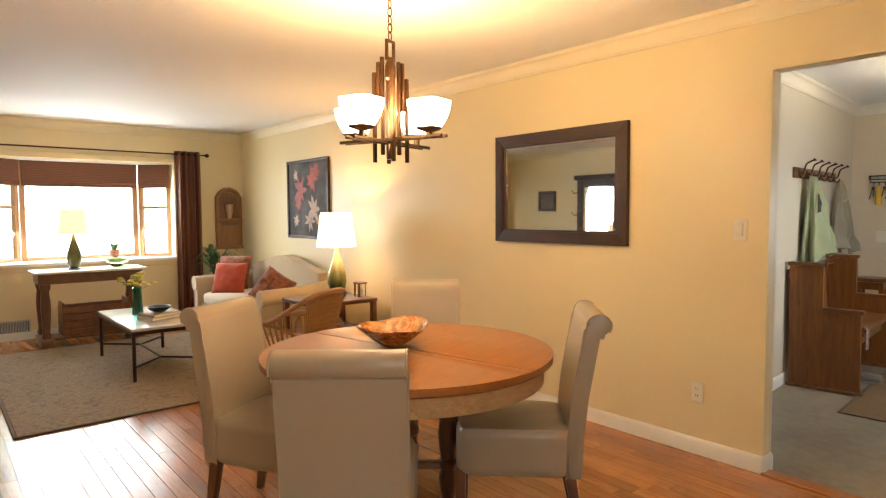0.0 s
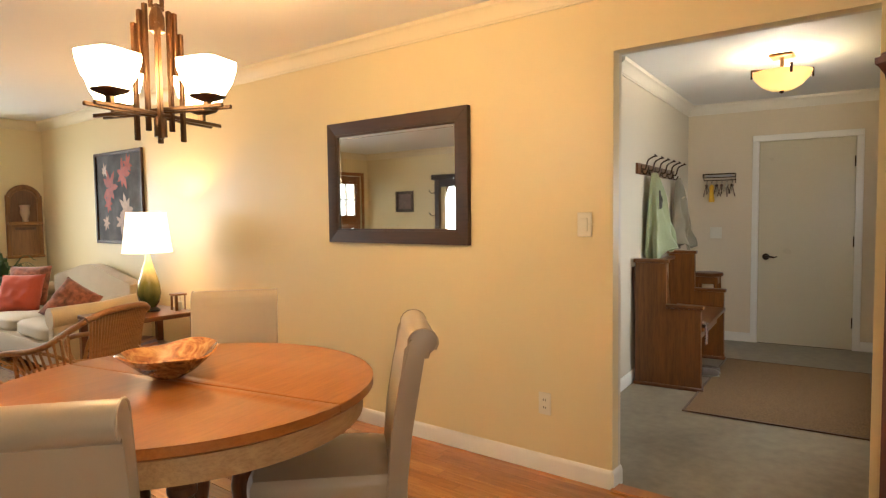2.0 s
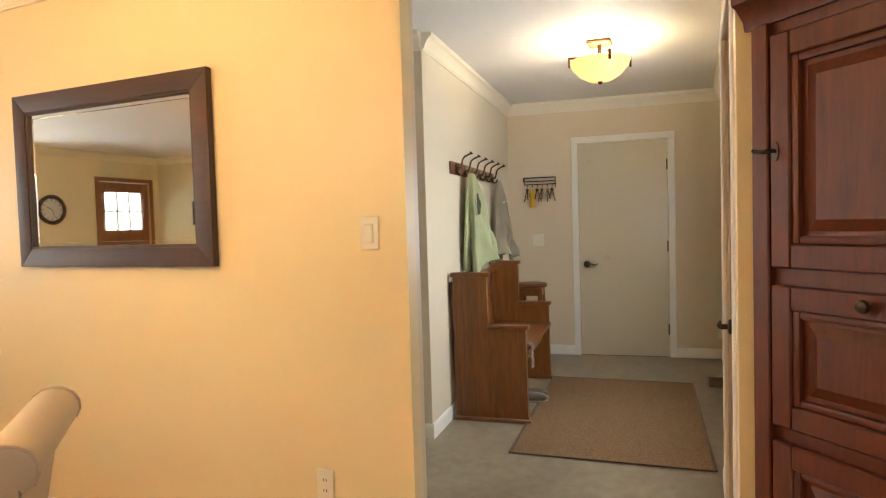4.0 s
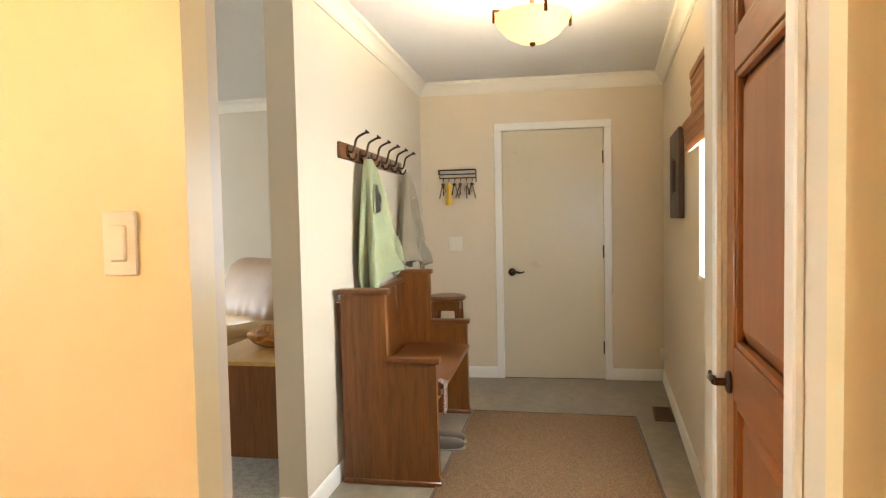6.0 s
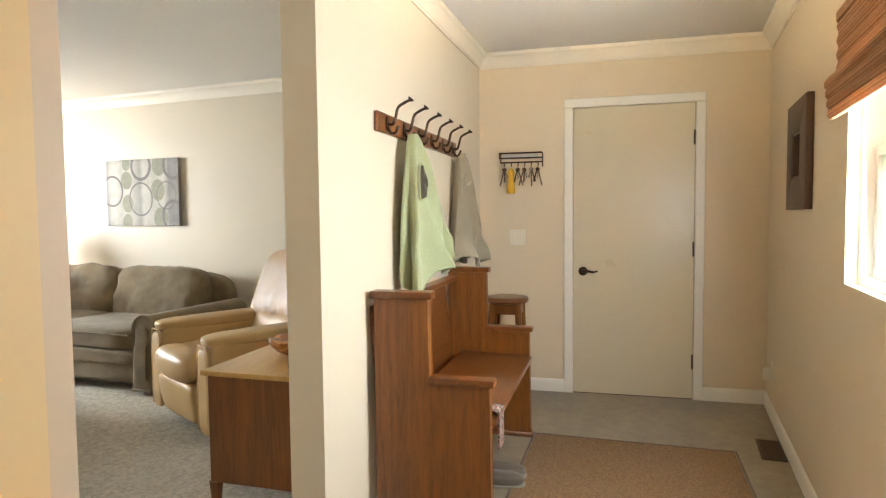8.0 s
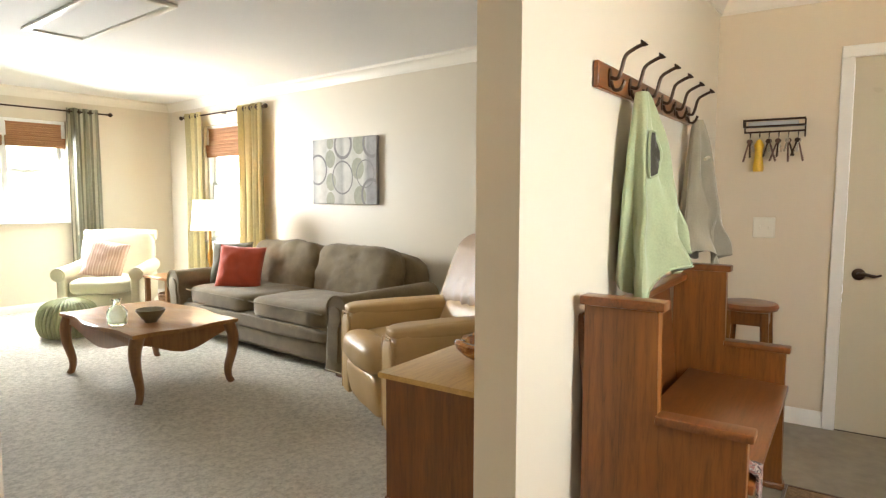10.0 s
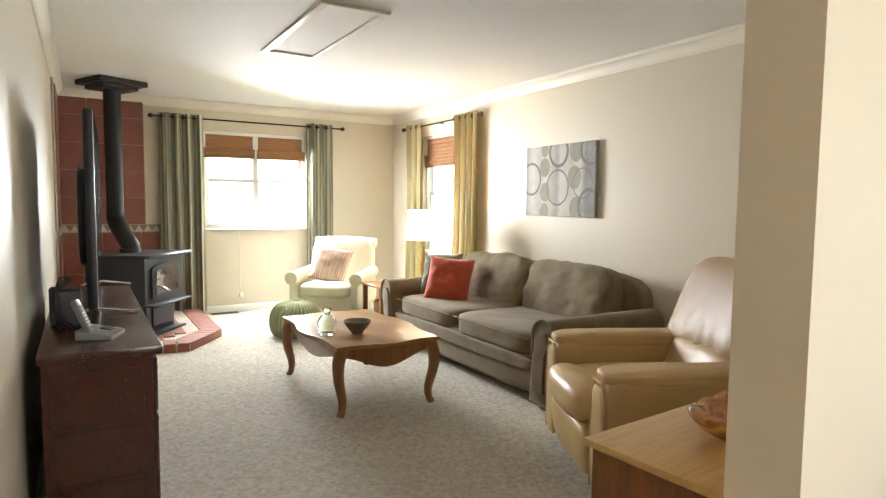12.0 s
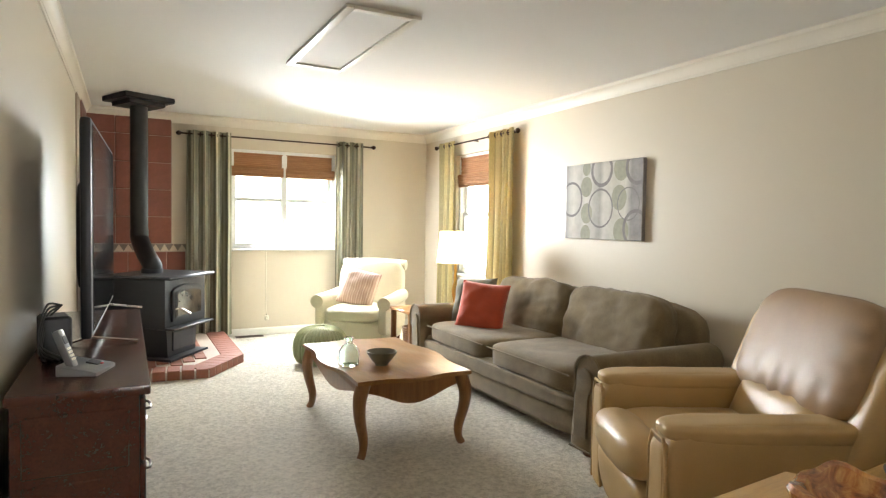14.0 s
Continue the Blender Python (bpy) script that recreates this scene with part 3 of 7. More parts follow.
TX, TY = 1.55, 2.08
t = thing("dining_table", TX, TY, 0, 12, "round golden oak dining table on turned legs", "table")
bm = bmesh.new()
for sgn in (-1, 1):
    pts = [(sgn * 0.001, -0.655)] + [(sgn * 0.655 * math.cos(a), 0.655 * math.sin(a)) for a in [radians(q) for q in range(-90, 91, 5)]][1:-1] + [(sgn * 0.001, 0.655)]
    extrude(bm, pts if sgn > 0 else pts[::-1], 0.733, 0.762, "xy", 0.007)
part("tabletop", bm, M_OAK_TABLE, t, "golden oak top with centre seam", smooth=50)
part("apron", lathe(bmesh.new(), [(0.60, 0.635), (0.615, 0.64), (0.618, 0.732), (0.60, 0.733)], 72), M_OAK_RIM, t, "pale quarter-sawn oak apron")
part("edge_moulding", lathe(bmesh.new(), [(0.63, 0.724), (0.645, 0.724), (0.652, 0.730), (0.640, 0.7335), (0.63, 0.7335)], 72), M_OAK_TABLE, t)
prof = [(0.026, 0), (0.034, 0.015), (0.034, 0.05), (0.022, 0.065), (0.030, 0.10), (0.036, 0.16), (0.028, 0.20), (0.036, 0.215), (0.036, 0.235), (0.026, 0.25), (0.033, 0.30), (0.038, 0.37), (0.030, 0.425), (0.040, 0.44), (0.040, 0.465), (0.026, 0.48), (0.030, 0.51), (0.042, 0.525), (0.042, 0.545), (0.030, 0.56), (0.036, 0.60), (0.036, 0.64)]
for k in range(4):
    a = radians(-50 + 90 * k)
    part("leg", lathe(bmesh.new(), [(1.2 * r, h) for r, h in prof], 20, (0.18 * math.cos(a), 0.18 * math.sin(a), 0)), M_TURNED, t)
bm = bmesh.new()
for k in range(2):
    box(bm, (-0.17, -0.02, 0.20), (0.17, 0.02, 0.235), 0.006, pose(0, 0, 0.001 * k, 0, 0, -50 + 90 * k))
part("stretcher", bm, M_TURNED, t)

m, nt, b = material("carved_burl_bowl", 0.25)
v = coords(nt)
c = ramp(nt, noise_tex(nt, v, 9, 5, 0.6, 2.5), [(0.3, (0.10, 0.028, 0.01)), (0.5, (0.42, 0.16, 0.04)), (0.68, (0.66, 0.36, 0.11))])
nt.links.new(c, b.inputs["Base Color"])
b.inputs["Coat Weight"].default_value = 0.5
M_BOWL = m
bowl = thing("wooden_bowl", TX - 0.005, TY + 0.115, 0.762, 20, "shallow carved burl wood bowl on the dining table", "bowl")
bm = lathe(bmesh.new(), [(0.045, 0), (0.055, 0.004), (0.10, 0.03), (0.15, 0.068), (0.185, 0.095), (0.18, 0.10), (0.145, 0.075), (0.095, 0.037), (0.05, 0.012), (0.0, 0.010)], 40)
for v in bm.verts:
    a = math.atan2(v.co.y, v.co.x)
    k = v.co.z / 0.1
    v.co.x *= 1 + 0.08 * k * math.cos(2 * a)
    v.co.y *= 1 - 0.10 * k
    v.co.z += 0.010 * k * math.cos(2 * a + 0.5) + 0.004 * k * math.sin(5 * a)
part("bowl", bm, M_BOWL, bowl)

# chandelier
CX, CY = 1.545, 2.19
M_SHADE = glowing("lit_frosted_glass", (1.0, 0.74, 0.42), 55.0)
t = thing("chandelier", CX, CY, H, 18, "bronze mission chandelier with four lit square glass shades", "chandelier")
part("canopy", lathe(bmesh.new(), [(0.06, 0), (0.06, -0.012), (0.035, -0.022), (0.012, -0.03)], 24), M_BRONZE, t)
for k in range(7):
    bm = bmesh.new()
    ring = [(0.011 * math.cos(a), 0, -0.045 - 0.036 * k + 0.022 * math.sin(a)) for a in [math.tau * i / 10 for i in range(11)]]
    tube(bm, ring, 0.003, 6)
    if k % 2:
        bmesh.ops.rotate(bm, verts=bm.verts, cent=(0, 0, 0), matrix=Matrix.Rotation(radians(90), 3, "Z"))
    part("chain_link", bm, M_BRONZE, t)
bm = bmesh.new()
for lo, hi in (((-0.032, -0.007, -0.36), (-0.020, 0.007, -0.28)), ((0.020, -0.007, -0.36), (0.032, 0.007, -0.28)), ((-0.032, -0.007, -0.29), (0.032, 0.007, -0.278)), ((-0.032, -0.007, -0.372), (0.032, 0.007, -0.36))):
    box(bm, lo, hi, 0.002)
part("hanging_loop", bm, M_BRONZE, t)
part("stem", lathe(bmesh.new(), [(0.022, -0.82), (0.022, -0.76), (0.010, -0.74), (0.010, -0.46), (0.026, -0.45), (0.026, -0.40), (0.016, -0.37), (0.0, -0.37)], 20), M_BRONZE, t)
for k in range(4):
    a = radians(45 + 90 * k)
    ca, sa = math.cos(a), math.sin(a)
    for d, z0, z1 in ((0.045, -0.80, -0.345 - 0.01 * k), (0.066, -0.78, -0.43), (0.088, -0.835, -0.415 - 0.012 * k)):
        if d > 0.06 and d < 0.07:
            z0, z1 = -0.60, -0.38
        bm = bmesh.new()
        box(bm, (-0.008, -0.008, z0), (0.008, 0.008, z1), 0.002, pose(d * ca * 0.85, d * sa * 0.85, 0))
        part("upright_bar", bm, M_BRONZE, t)
for k in range(4):
    a = radians(90 * k)
    arm = bmesh.new()
    mt = pose(0, 0, 0, 0, 0, 90 * k)
    for off in (-0.022, 0.022):
        box(arm, (-0.05, off - 0.006, -0.752 + (0.016 if k % 2 else 0)), (0.29, off + 0.006, -0.738 + (0.016 if k % 2 else 0)), 0.002, mt)
    ar = part("arm", arm, M_BRONZE, t)
    cx, cy = 0.21 * math.cos(a), 0.21 * math.sin(a)
    part("shade_holder", lathe(bmesh.new(), [(0.012, -0.735), (0.012, -0.712), (0.045, -0.698), (0.052, -0.69), (0.0, -0.688)], 16, (cx, cy, 0), square=1.0), M_BRONZE, ar)
    part("shade", lathe(bmesh.new(), [(0.03, -0.688), (0.046, -0.685), (0.066, -0.645), (0.077, -0.60), (0.079, -0.572), (0.074, -0.573), (0.070, -0.605), (0.058, -0.645), (0.03, -0.672), (0.0, -0.674)], 32, (cx, cy, 0), square=0.7), M_SHADE, ar, "lit frosted glass shade")
for k in range(4):
    a = radians(18 + 90 * k)
    lamp("chandelier_bulb", "POINT", pose(CX + 0.21 * math.cos(a), CY + 0.21 * math.sin(a), H - 0.585), 22, WARM, 0.085)

# framed mirror
def framed(name, label, cat, cx, cy, cz, rz, w, h, border, depth, frame_mat, inner_mat, inner="picture", inner_label="", lip=True):
    """A framed flat thing on a wall, facing its -y."""
    t = thing(name, cx, cy, cz, rz, label, cat)
    bm = bmesh.new()
    for pts in (((-w / 2, -h / 2), (w / 2, -h / 2), (w / 2 - border, -h / 2 + border), (-w / 2 + border, -h / 2 + border)),
                ((w / 2, -h / 2), (w / 2, h / 2), (w / 2 - border, h / 2 - border), (w / 2 - border, -h / 2 + border)),
                ((w / 2, h / 2), (-w / 2, h / 2), (-w / 2 + border, h / 2 - border), (w / 2 - border, h / 2 - border)),
                ((-w / 2, h / 2), (-w / 2, -h / 2), (-w / 2 + border, -h / 2 + border), (-w / 2 + border, h / 2 - border))):
        extrude(bm, list(pts), -depth, -0.002, "xz", 0.004)
    part("frame", bm, frame_mat, t)
    if lip:
        bm = bmesh.new()
        i = border
        for lo, hi in (((-w / 2 + i - 0.004, -depth + 0.004, -h / 2 + i - 0.004), (-w / 2 + i + 0.012, -0.004, h / 2 - i)), ((w / 2 - i - 0.012, -depth + 0.004, -h / 2 + i - 0.004), (w / 2 - i + 0.004, -0.004, h / 2 - i)),
                       ((-w / 2 + i, -depth + 0.005, h / 2 - i - 0.012), (w / 2 - i, -0.004, h / 2 - i + 0.004)), ((-w / 2 + i, -depth + 0.005, -h / 2 + i - 0.004), (w / 2 - i, -0.004, -h / 2 + i + 0.012))):
            box(bm, lo, hi, 0.002)
        part("inner_lip", bm, frame_mat, t)
    part(inner, bx((-w / 2 + border - 0.002, -depth * 0.45, -h / 2 + border - 0.002), (w / 2 - border + 0.002, -0.003, h / 2 - border + 0.002), 0), inner_mat, t, inner_label, 0)
    return t


MIR = framed("wall_mirror", "large wall mirror in a wide dark wood frame", "mirror", XM, 2.565, 1.555, -90, 1.13, 0.77, 0.078, 0.035, M_DARKWOOD, M_MIRROR, "mirror_glass")
bm = bmesh.new()
for lo, hi in (((-0.478, -0.0185, -0.298), (-0.458, -0.016, 0.298)), ((0.458, -0.0185, -0.298), (0.478, -0.016, 0.298)), ((-0.458, -0.0185, 0.278), (0.458, -0.016, 0.298)), ((-0.458, -0.0185, -0.298), (0.458, -0.016, -0.278))):
    box(bm, lo, hi, 0.001)
part("bevel_strip", bm, M_MIRROR, MIR)


def wall_plate(name, x, y, z, rz, w, h, label, kind):
    t = thing(name, x, y, z, rz, label, "switch" if kind != "outlet" else "outlet")
    part("plate", bx((-w / 2, -0.008, -h / 2), (w / 2, -0.001, h / 2), 0.003), M_PLASTIC_W, t)
    if kind == "rocker":
        part("rocker", bx((-0.017, -0.014, -0.033), (0.017, -0.005, 0.033), 0.003), M_PLASTIC_W, t)
    elif kind == "toggle2":
        for sx in (-0.023, 0.023):
            part("toggle", bx((sx - 0.005, -0.016, -0.006), (sx + 0.005, -0.005, 0.010), 0.002), M_PLASTIC_W, t)
    else:
        for sz in (-0.02, 0.02):
            o = part("socket", lathe(bmesh.new(), [(0.0165, -0.004), (0.0165, 0), (0, 0)], 20, m=pose(0, -0.005, sz, 90)), M_PLASTIC_W, t)
            bm = bmesh.new()
            for sx in (-0.006, 0.006):
                box(bm, (sx - 0.0012, -0.0105, sz - 0.005), (sx + 0.0012, -0.0085, sz + 0.005))
            part("slot", bm, M_BLACK, o)
    return t


wall_plate("light_switch", XM, 1.325, 1.285, -90, 0.075, 0.118, "ivory rocker light switch on the cream wall", "rocker")
wall_plate("wall_outlet", XM, 1.545, 0.36, -90, 0.072, 0.116, "ivory duplex outlet low on the cream wall", "outlet")

# corner hutch, set diagonally: its face looks along -y of the thing
t = thing("corner_hutch", 3.16 - 0.707 * 1.02, 0.115 - 0.707 * 1.02, 0, -135, "dark stained oak corner hutch with panelled doors", "hutch")
HW = 1.02
part("carcass", extrude(bmesh.new(), [(-HW, 0.002), (0, 0.002), (0.0, 0.03), (-0.06, 0.09), (-HW / 2, HW / 2 - 0.03), (-HW + 0.06, 0.09), (-HW, 0.03)], 0.08, 1.86, "xy"), M_HUTCH, t, smooth=0)
part("plinth", bx((-HW - 0.01, -0.035, 0), (0.01, 0.10, 0.085), 0.006), M_HUTCH, t)
bm = bmesh.new()
strip(bm, [(0, 0), (0.012, 0.0), (0.018, 0.025), (0.045, 0.055), (0.06, 0.062), (0.062, 0.085), (0, 0.085)], (-HW - 0.03, 0.0, 1.80), (0.02, 0.0, 1.80), (0, -1, 0))
part("cornice", bm, M_HUTCH, t)
part("top_board", bx((-HW - 0.02, -0.05, 1.885), (0.012, 0.16, 1.90), 0.004), M_HUTCH, t)
for sx in (-HW, -0.05):
    part("stile", bx((sx, -0.026, 0.085), (sx + 0.05, 0.0, 1.80), 0.004), M_HUTCH, t)
for nm, z0, z1, kk in (("upper_door", 1.172, 1.765, 1), ("fall_front", 0.76, 1.127, 2), ("lower_door", 0.12, 0.72, 3)):
    d = part(nm, bmesh.new(), M_HUTCH, t)
    x0, x1 = -HW + 0.054, -0.054
    fr = 0.056
    bm = bmesh.new()
    for lo, hi in (((x0, -0.024, z0), (x0 + fr, -0.002, z1)), ((x1 - fr, -0.024, z0), (x1, -0.002, z1)), ((x0 + fr, -0.024, z0), (x1 - fr, -0.002, z0 + fr * 1.1)), ((x0 + fr, -0.024, z1 - fr * 1.1), (x1 - fr, -0.002, z1))):
        box(bm, lo, hi, 0.004)
    part("door_frame", bm, M_HUTCH, d)
    panel_frame(d, x0 + fr, x1 - fr, z0 + fr * 1.1, z1 - fr * 1.1, -0.018, M_HUTCH)
    if kk == 1:
        h = part("handle", lathe(bmesh.new(), [(0.018, 0), (0.018, 0.004), (0.0, 0.005)], 20, m=pose(x0 + 0.018, -0.024, 1.47, 90) @ Matrix.Diagonal((0.55, 1.4, 1, 1))), M_IRON, d, "dark bronze latch knob")
        tube(bm := bmesh.new(), curve_pts([(x0 + 0.018, -0.026, 1.47), (x0 + 0.018, -0.055, 1.47), (x0 + 0.008, -0.06, 1.468), (x0 - 0.024, -0.055, 1.475)], 10), 0.0055, 8)
        part("knob", bm, M_IRON, h)
    elif kk == 2:
        part("knob", lathe(bmesh.new(), [(0.006, 0), (0.006, 0.012), (0.016, 0.02), (0.013, 0.03), (0, 0.032)], 16, m=pose(-HW + 0.303, -0.024, z1 - 0.028, 90)), M_IRON, d)
    else:
        part("hinge", bx((x0 - 0.012, -0.032, 0.46), (x0 + 0.004, -0.02, 0.53), 0.003), M_IRON, d)
pot = thing("clay_pot", 3.0, -0.12, 1.90, 0, "round dark brown pot on top of the hutch", "pot")
part("pot", lathe(bmesh.new(), [(0.06, 0), (0.10, 0.03), (0.125, 0.09), (0.115, 0.15), (0.08, 0.185), (0.085, 0.20), (0.07, 0.20), (0.0, 0.19)], 32), plain("brown_glaze", (0.09, 0.04, 0.022), 0.3, coat=0.4), pot)

# ---- hall ----
def lever(parent, x, y, z, side, mat_=None):
    """A lever handle on a leaf that faces -y; side: which way the lever points."""
    h = part("handle", lathe(bmesh.new(), [(0.032, 0), (0.032, 0.008), (0.026, 0.012), (0.011, 0.014), (0.011, 0.042), (0.0, 0.044)], 24, m=pose(x, y, z, 90)), mat_ or M_IRON, parent, "dark bronze lever handle")
    bm = tube(bmesh.new(), curve_pts([(x, y - 0.042, z), (x + side * 0.03, y - 0.046, z + 0.004), (x + side * 0.07, y - 0.044, z - 0.004), (x + side * 0.10, y - 0.04, z + 0.004)], 12), [0.011] * 4 + [0.009] * 5 + [0.006] * 4, 10)
    part("lever", bm, mat_ or M_IRON, h)
    return h


def casing(name, x0, x1, z1, y, m_, label, w=0.062, th=0.018):
    """Door trim round an opening in a wall that faces -y, placed by m_."""
    bm = bmesh.new()
    for lo, hi in (((x0 - w, y - th, 0), (x0, y, z1)), ((x1, y - th, 0), (x1 + w, y, z1)), ((x0 - w, y - th, z1), (x1 + w, y, z1 + w))):
        box(bm, lo, hi, 0.004)
    bmesh.ops.transform(bm, matrix=m_, verts=bm.verts)
    return structure(name, bm, M_TRIM, label, "door trim")


HD = FAR @ pose(XE, 0.905, 0, 0, 0, -90)
M_FLATDOOR = plain("taupe_satin_door_paint", (0.60, 0.54, 0.39), 0.3, vary=0.03, big=1.5, fine=90, relief=0.05)
casing("trim_hall_door", -0.405, 0.405, 2.035, 0.0, HD, "white painted casing round the hall door")
t = thing("door_1", XE, 0.905, 0, -90, "flat taupe painted hall door, closed, with bronze lever", "door")
t.matrix_basis = HD
t["kind"] = "structure"
leaf = part("leaf", bx((-0.404, 0.012, 0.001), (0.404, 0.05, 2.034), 0.002), M_FLATDOOR, t)
lever(leaf, -0.335, 0.012, 0.88, 1)
for z in (0.26, 1.04, 1.80):
    part("hinge", bx((0.394, 0.002, z - 0.05), (0.406, 0.014, z + 0.05), 0.002), M_IRON, t)

# added block, keeps outside light from leaking in under the door
structure("trim_hall_sill", bx((XE + 0.002, 0.49, -0.2), (XE + 0.16, 1.32, 0.003), 0), M_DARKWOOD, "dark block added under the hall door against leaking light", "threshold").matrix_basis = FAR
CD = pose(3.845, YC, 0, 0, 0, 180)
casing("trim_closet_door", -0.36, 0.36, 2.05, 0.0, CD, "white painted casing round the closet door")
t = thing("door_2", 3.845, YC, 0, 180, "varnished fir panel closet door, closed, black lever", "door")
t["kind"] = "structure"
bm = bmesh.new()
S = 0.10
rails = [(0.006, 0.22), (0.80, 0.95), (1.70, 1.80), (1.945, 2.045)]
for lo, hi in (((-0.357, 0.012, 0.006), (-0.357 + S, 0.048, 2.045)), ((0.357 - S, 0.012, 0.006), (0.357, 0.048, 2.045))):
    box(bm, lo, hi, 0.003)
part("stile", bm, M_DOORWOOD, t)
M_DOORWOOD_X = wood("varnished_fir_rail", (0.185, 0.050, 0.010), (0.32, 0.105, 0.024), "x", 0.30, 0.8, 0.2)
for z0, z1 in rails:
    part("rail", bx((-0.357 + S, 0.0125, z0), (0.357 - S, 0.0475, z1), 0.003), M_DOORWOOD_X, t)
for (a0, a1), (b0, b1) in zip(rails, rails[1:]):
    panel_frame(t, -0.357 + S, 0.357 - S, a1, b0, 0.016, M_DOORWOOD)
lever(t, -0.30, 0.012, 0.84, -1)

# pew: its front looks along -y, ends stand at local x
PX = 0.585
t = thing("church_pew", 5.70, 1.60, 0, 5.5, "red-brown oak church pew with stepped ends against the wall", "bench")
END = [(-0.265, 0.0), (0.225, 0.0), (0.225, 0.955), (-0.005, 0.955), (-0.005, 0.615), (-0.255, 0.615), (-0.255, 0.05), (-0.265, 0.05)]
for sx in (-1, 1):
    e = part("end_panel", extrude(bmesh.new(), END, -0.0225, 0.0225, "yz", 0.004, pose(sx * PX, 0, 0)), M_PEW, t, smooth=30)
    bm = bmesh.new()
    box(bm, (sx * PX - 0.036, -0.022, 0.955), (sx * PX + 0.036, 0.238, 0.985), 0.007, seg=2)
    part("top_cap", bm, M_PEW_X, e)
    bm = bmesh.new()
    box(bm, (sx * PX - 0.036, -0.272, 0.615), (sx * PX + 0.036, -0.004, 0.643), 0.007, seg=2)
    part("arm_cap", bm, M_PEW_X, e)
    bm = bmesh.new()
    box(bm, (sx * PX - 0.032, -0.275, 0.0), (sx * PX + 0.032, 0.235, 0.028), 0.006)
    part("foot_rail", bm, M_PEW_X, e)
part("seat", bx((-PX + 0.02, -0.255, 0.435), (PX - 0.02, 0.16, 0.465), 0.007, pose(0, 0, 0.02, 2, 0, 0), 2), M_PEW_X, t)
part("seat_apron", bx((-PX + 0.02, -0.20, 0.33), (PX - 0.02, -0.175, 0.44), 0.004), M_PEW_X, t)
part("backrest", bx((-PX + 0.02, 0.145, 0.40), (PX - 0.02, 0.17, 0.93), 0.006, pose(0, 0.055, 0, -6, 0, 0) @ pose(0, -0.05, 0)), M_PEW_X, t)
part("top_rail", bx((-PX + 0.02, 0.165, 0.905), (PX - 0.02, 0.225, 0.935), 0.006), M_PEW_X, t)

m, nt, b = material("floral_runner_cloth", 0.9)
c = ramp(nt, noise_tex(nt, coords(nt), 38, 2, 0.5, 1.0), [(0.44, (0.06, 0.035, 0.03)), (0.5, (0.36, 0.31, 0.26)), (0.56, (0.22, 0.10, 0.08))])
nt.links.new(c, b.inputs["Base Color"])
t = thing("folded_cloth", 5.24, 1.412, 0.48, 5.5, "patterned cloth draped over the pew seat front", "cloth")
part("cloth", sheet(bmesh.new(), lambda u, w: (-0.05 + 0.10 * u, -0.1215 + 0.21 * max(0, w - 0.4) - 0.01 * (1 if w < 0.4 else 0), (0.02 + 0.006 * math.sin(9 * u + 5 * w)) if w >= 0.4 else 0.02 - 0.16 * (0.4 - w) / 0.4), 10, 16, 0.008), m, t)

t = thing("shoes", 5.62, 1.40, 0, 10, "grey-brown pair of shoes under the pew", "shoes")
for k in (0, 1):
    bm = cushion(bmesh.new(), (0.10 * k, 0, 0.045), (0.085, 0.25, 0.09), 2.6, 8)
    for v in bm.verts:
        v.co.z = max(0.012, v.co.z * (0.75 + 0.9 * max(0, v.co.y)))
    s = part("shoe", bm, fabric("grey_shoe_suede", (0.11, 0.09, 0.07), 0.2), t)
    bm = cushion(bmesh.new(), (0.10 * k, 0, 0.008), (0.092, 0.262, 0.016), 4, 6)
    part("sole", bm, plain("pale_rubber", (0.22, 0.20, 0.17), 0.6), s)

# stool in the corner beyond the pew
t = thing("wooden_stool", 6.84, 1.68, 0, 5, "round oak bar stool beyond the pew", "stool")
part("seat", lathe(bmesh.new(), [(0.12, 0.70), (0.138, 0.705), (0.145, 0.72), (0.138, 0.737), (0.11, 0.742), (0, 0.735)], 36), M_PEW_X, t)
part("seat_ring", lathe(bmesh.new(), [(0.095, 0.63), (0.10, 0.63), (0.10, 0.70), (0.095, 0.70)], 24, square=0.8), M_PEW, t)
for sx in (-1, 1):
    for sy in (-1, 1):
        part("leg", tube(bmesh.new(), [(sx * 0.115, sy * 0.115, 0), (sx * 0.085, sy * 0.085, 0.70)], [0.018, 0.022], 8), M_PEW, t)
for z in (0.22, 0.40):
    for sx, sy, dx, dy in ((1, 0, 0, 1), (-1, 0, 0, 1), (0, 1, 1, 0), (0, -1, 1, 0)):
        r = 0.115 - 0.03 * z / 0.7
        part("rung", tube(bmesh.new(), [(sx * r - dx * r, sy * r - dy * r, z), (sx * r + dx * r, sy * r + dy * r, z)], 0.010, 8), M_PEW, t)

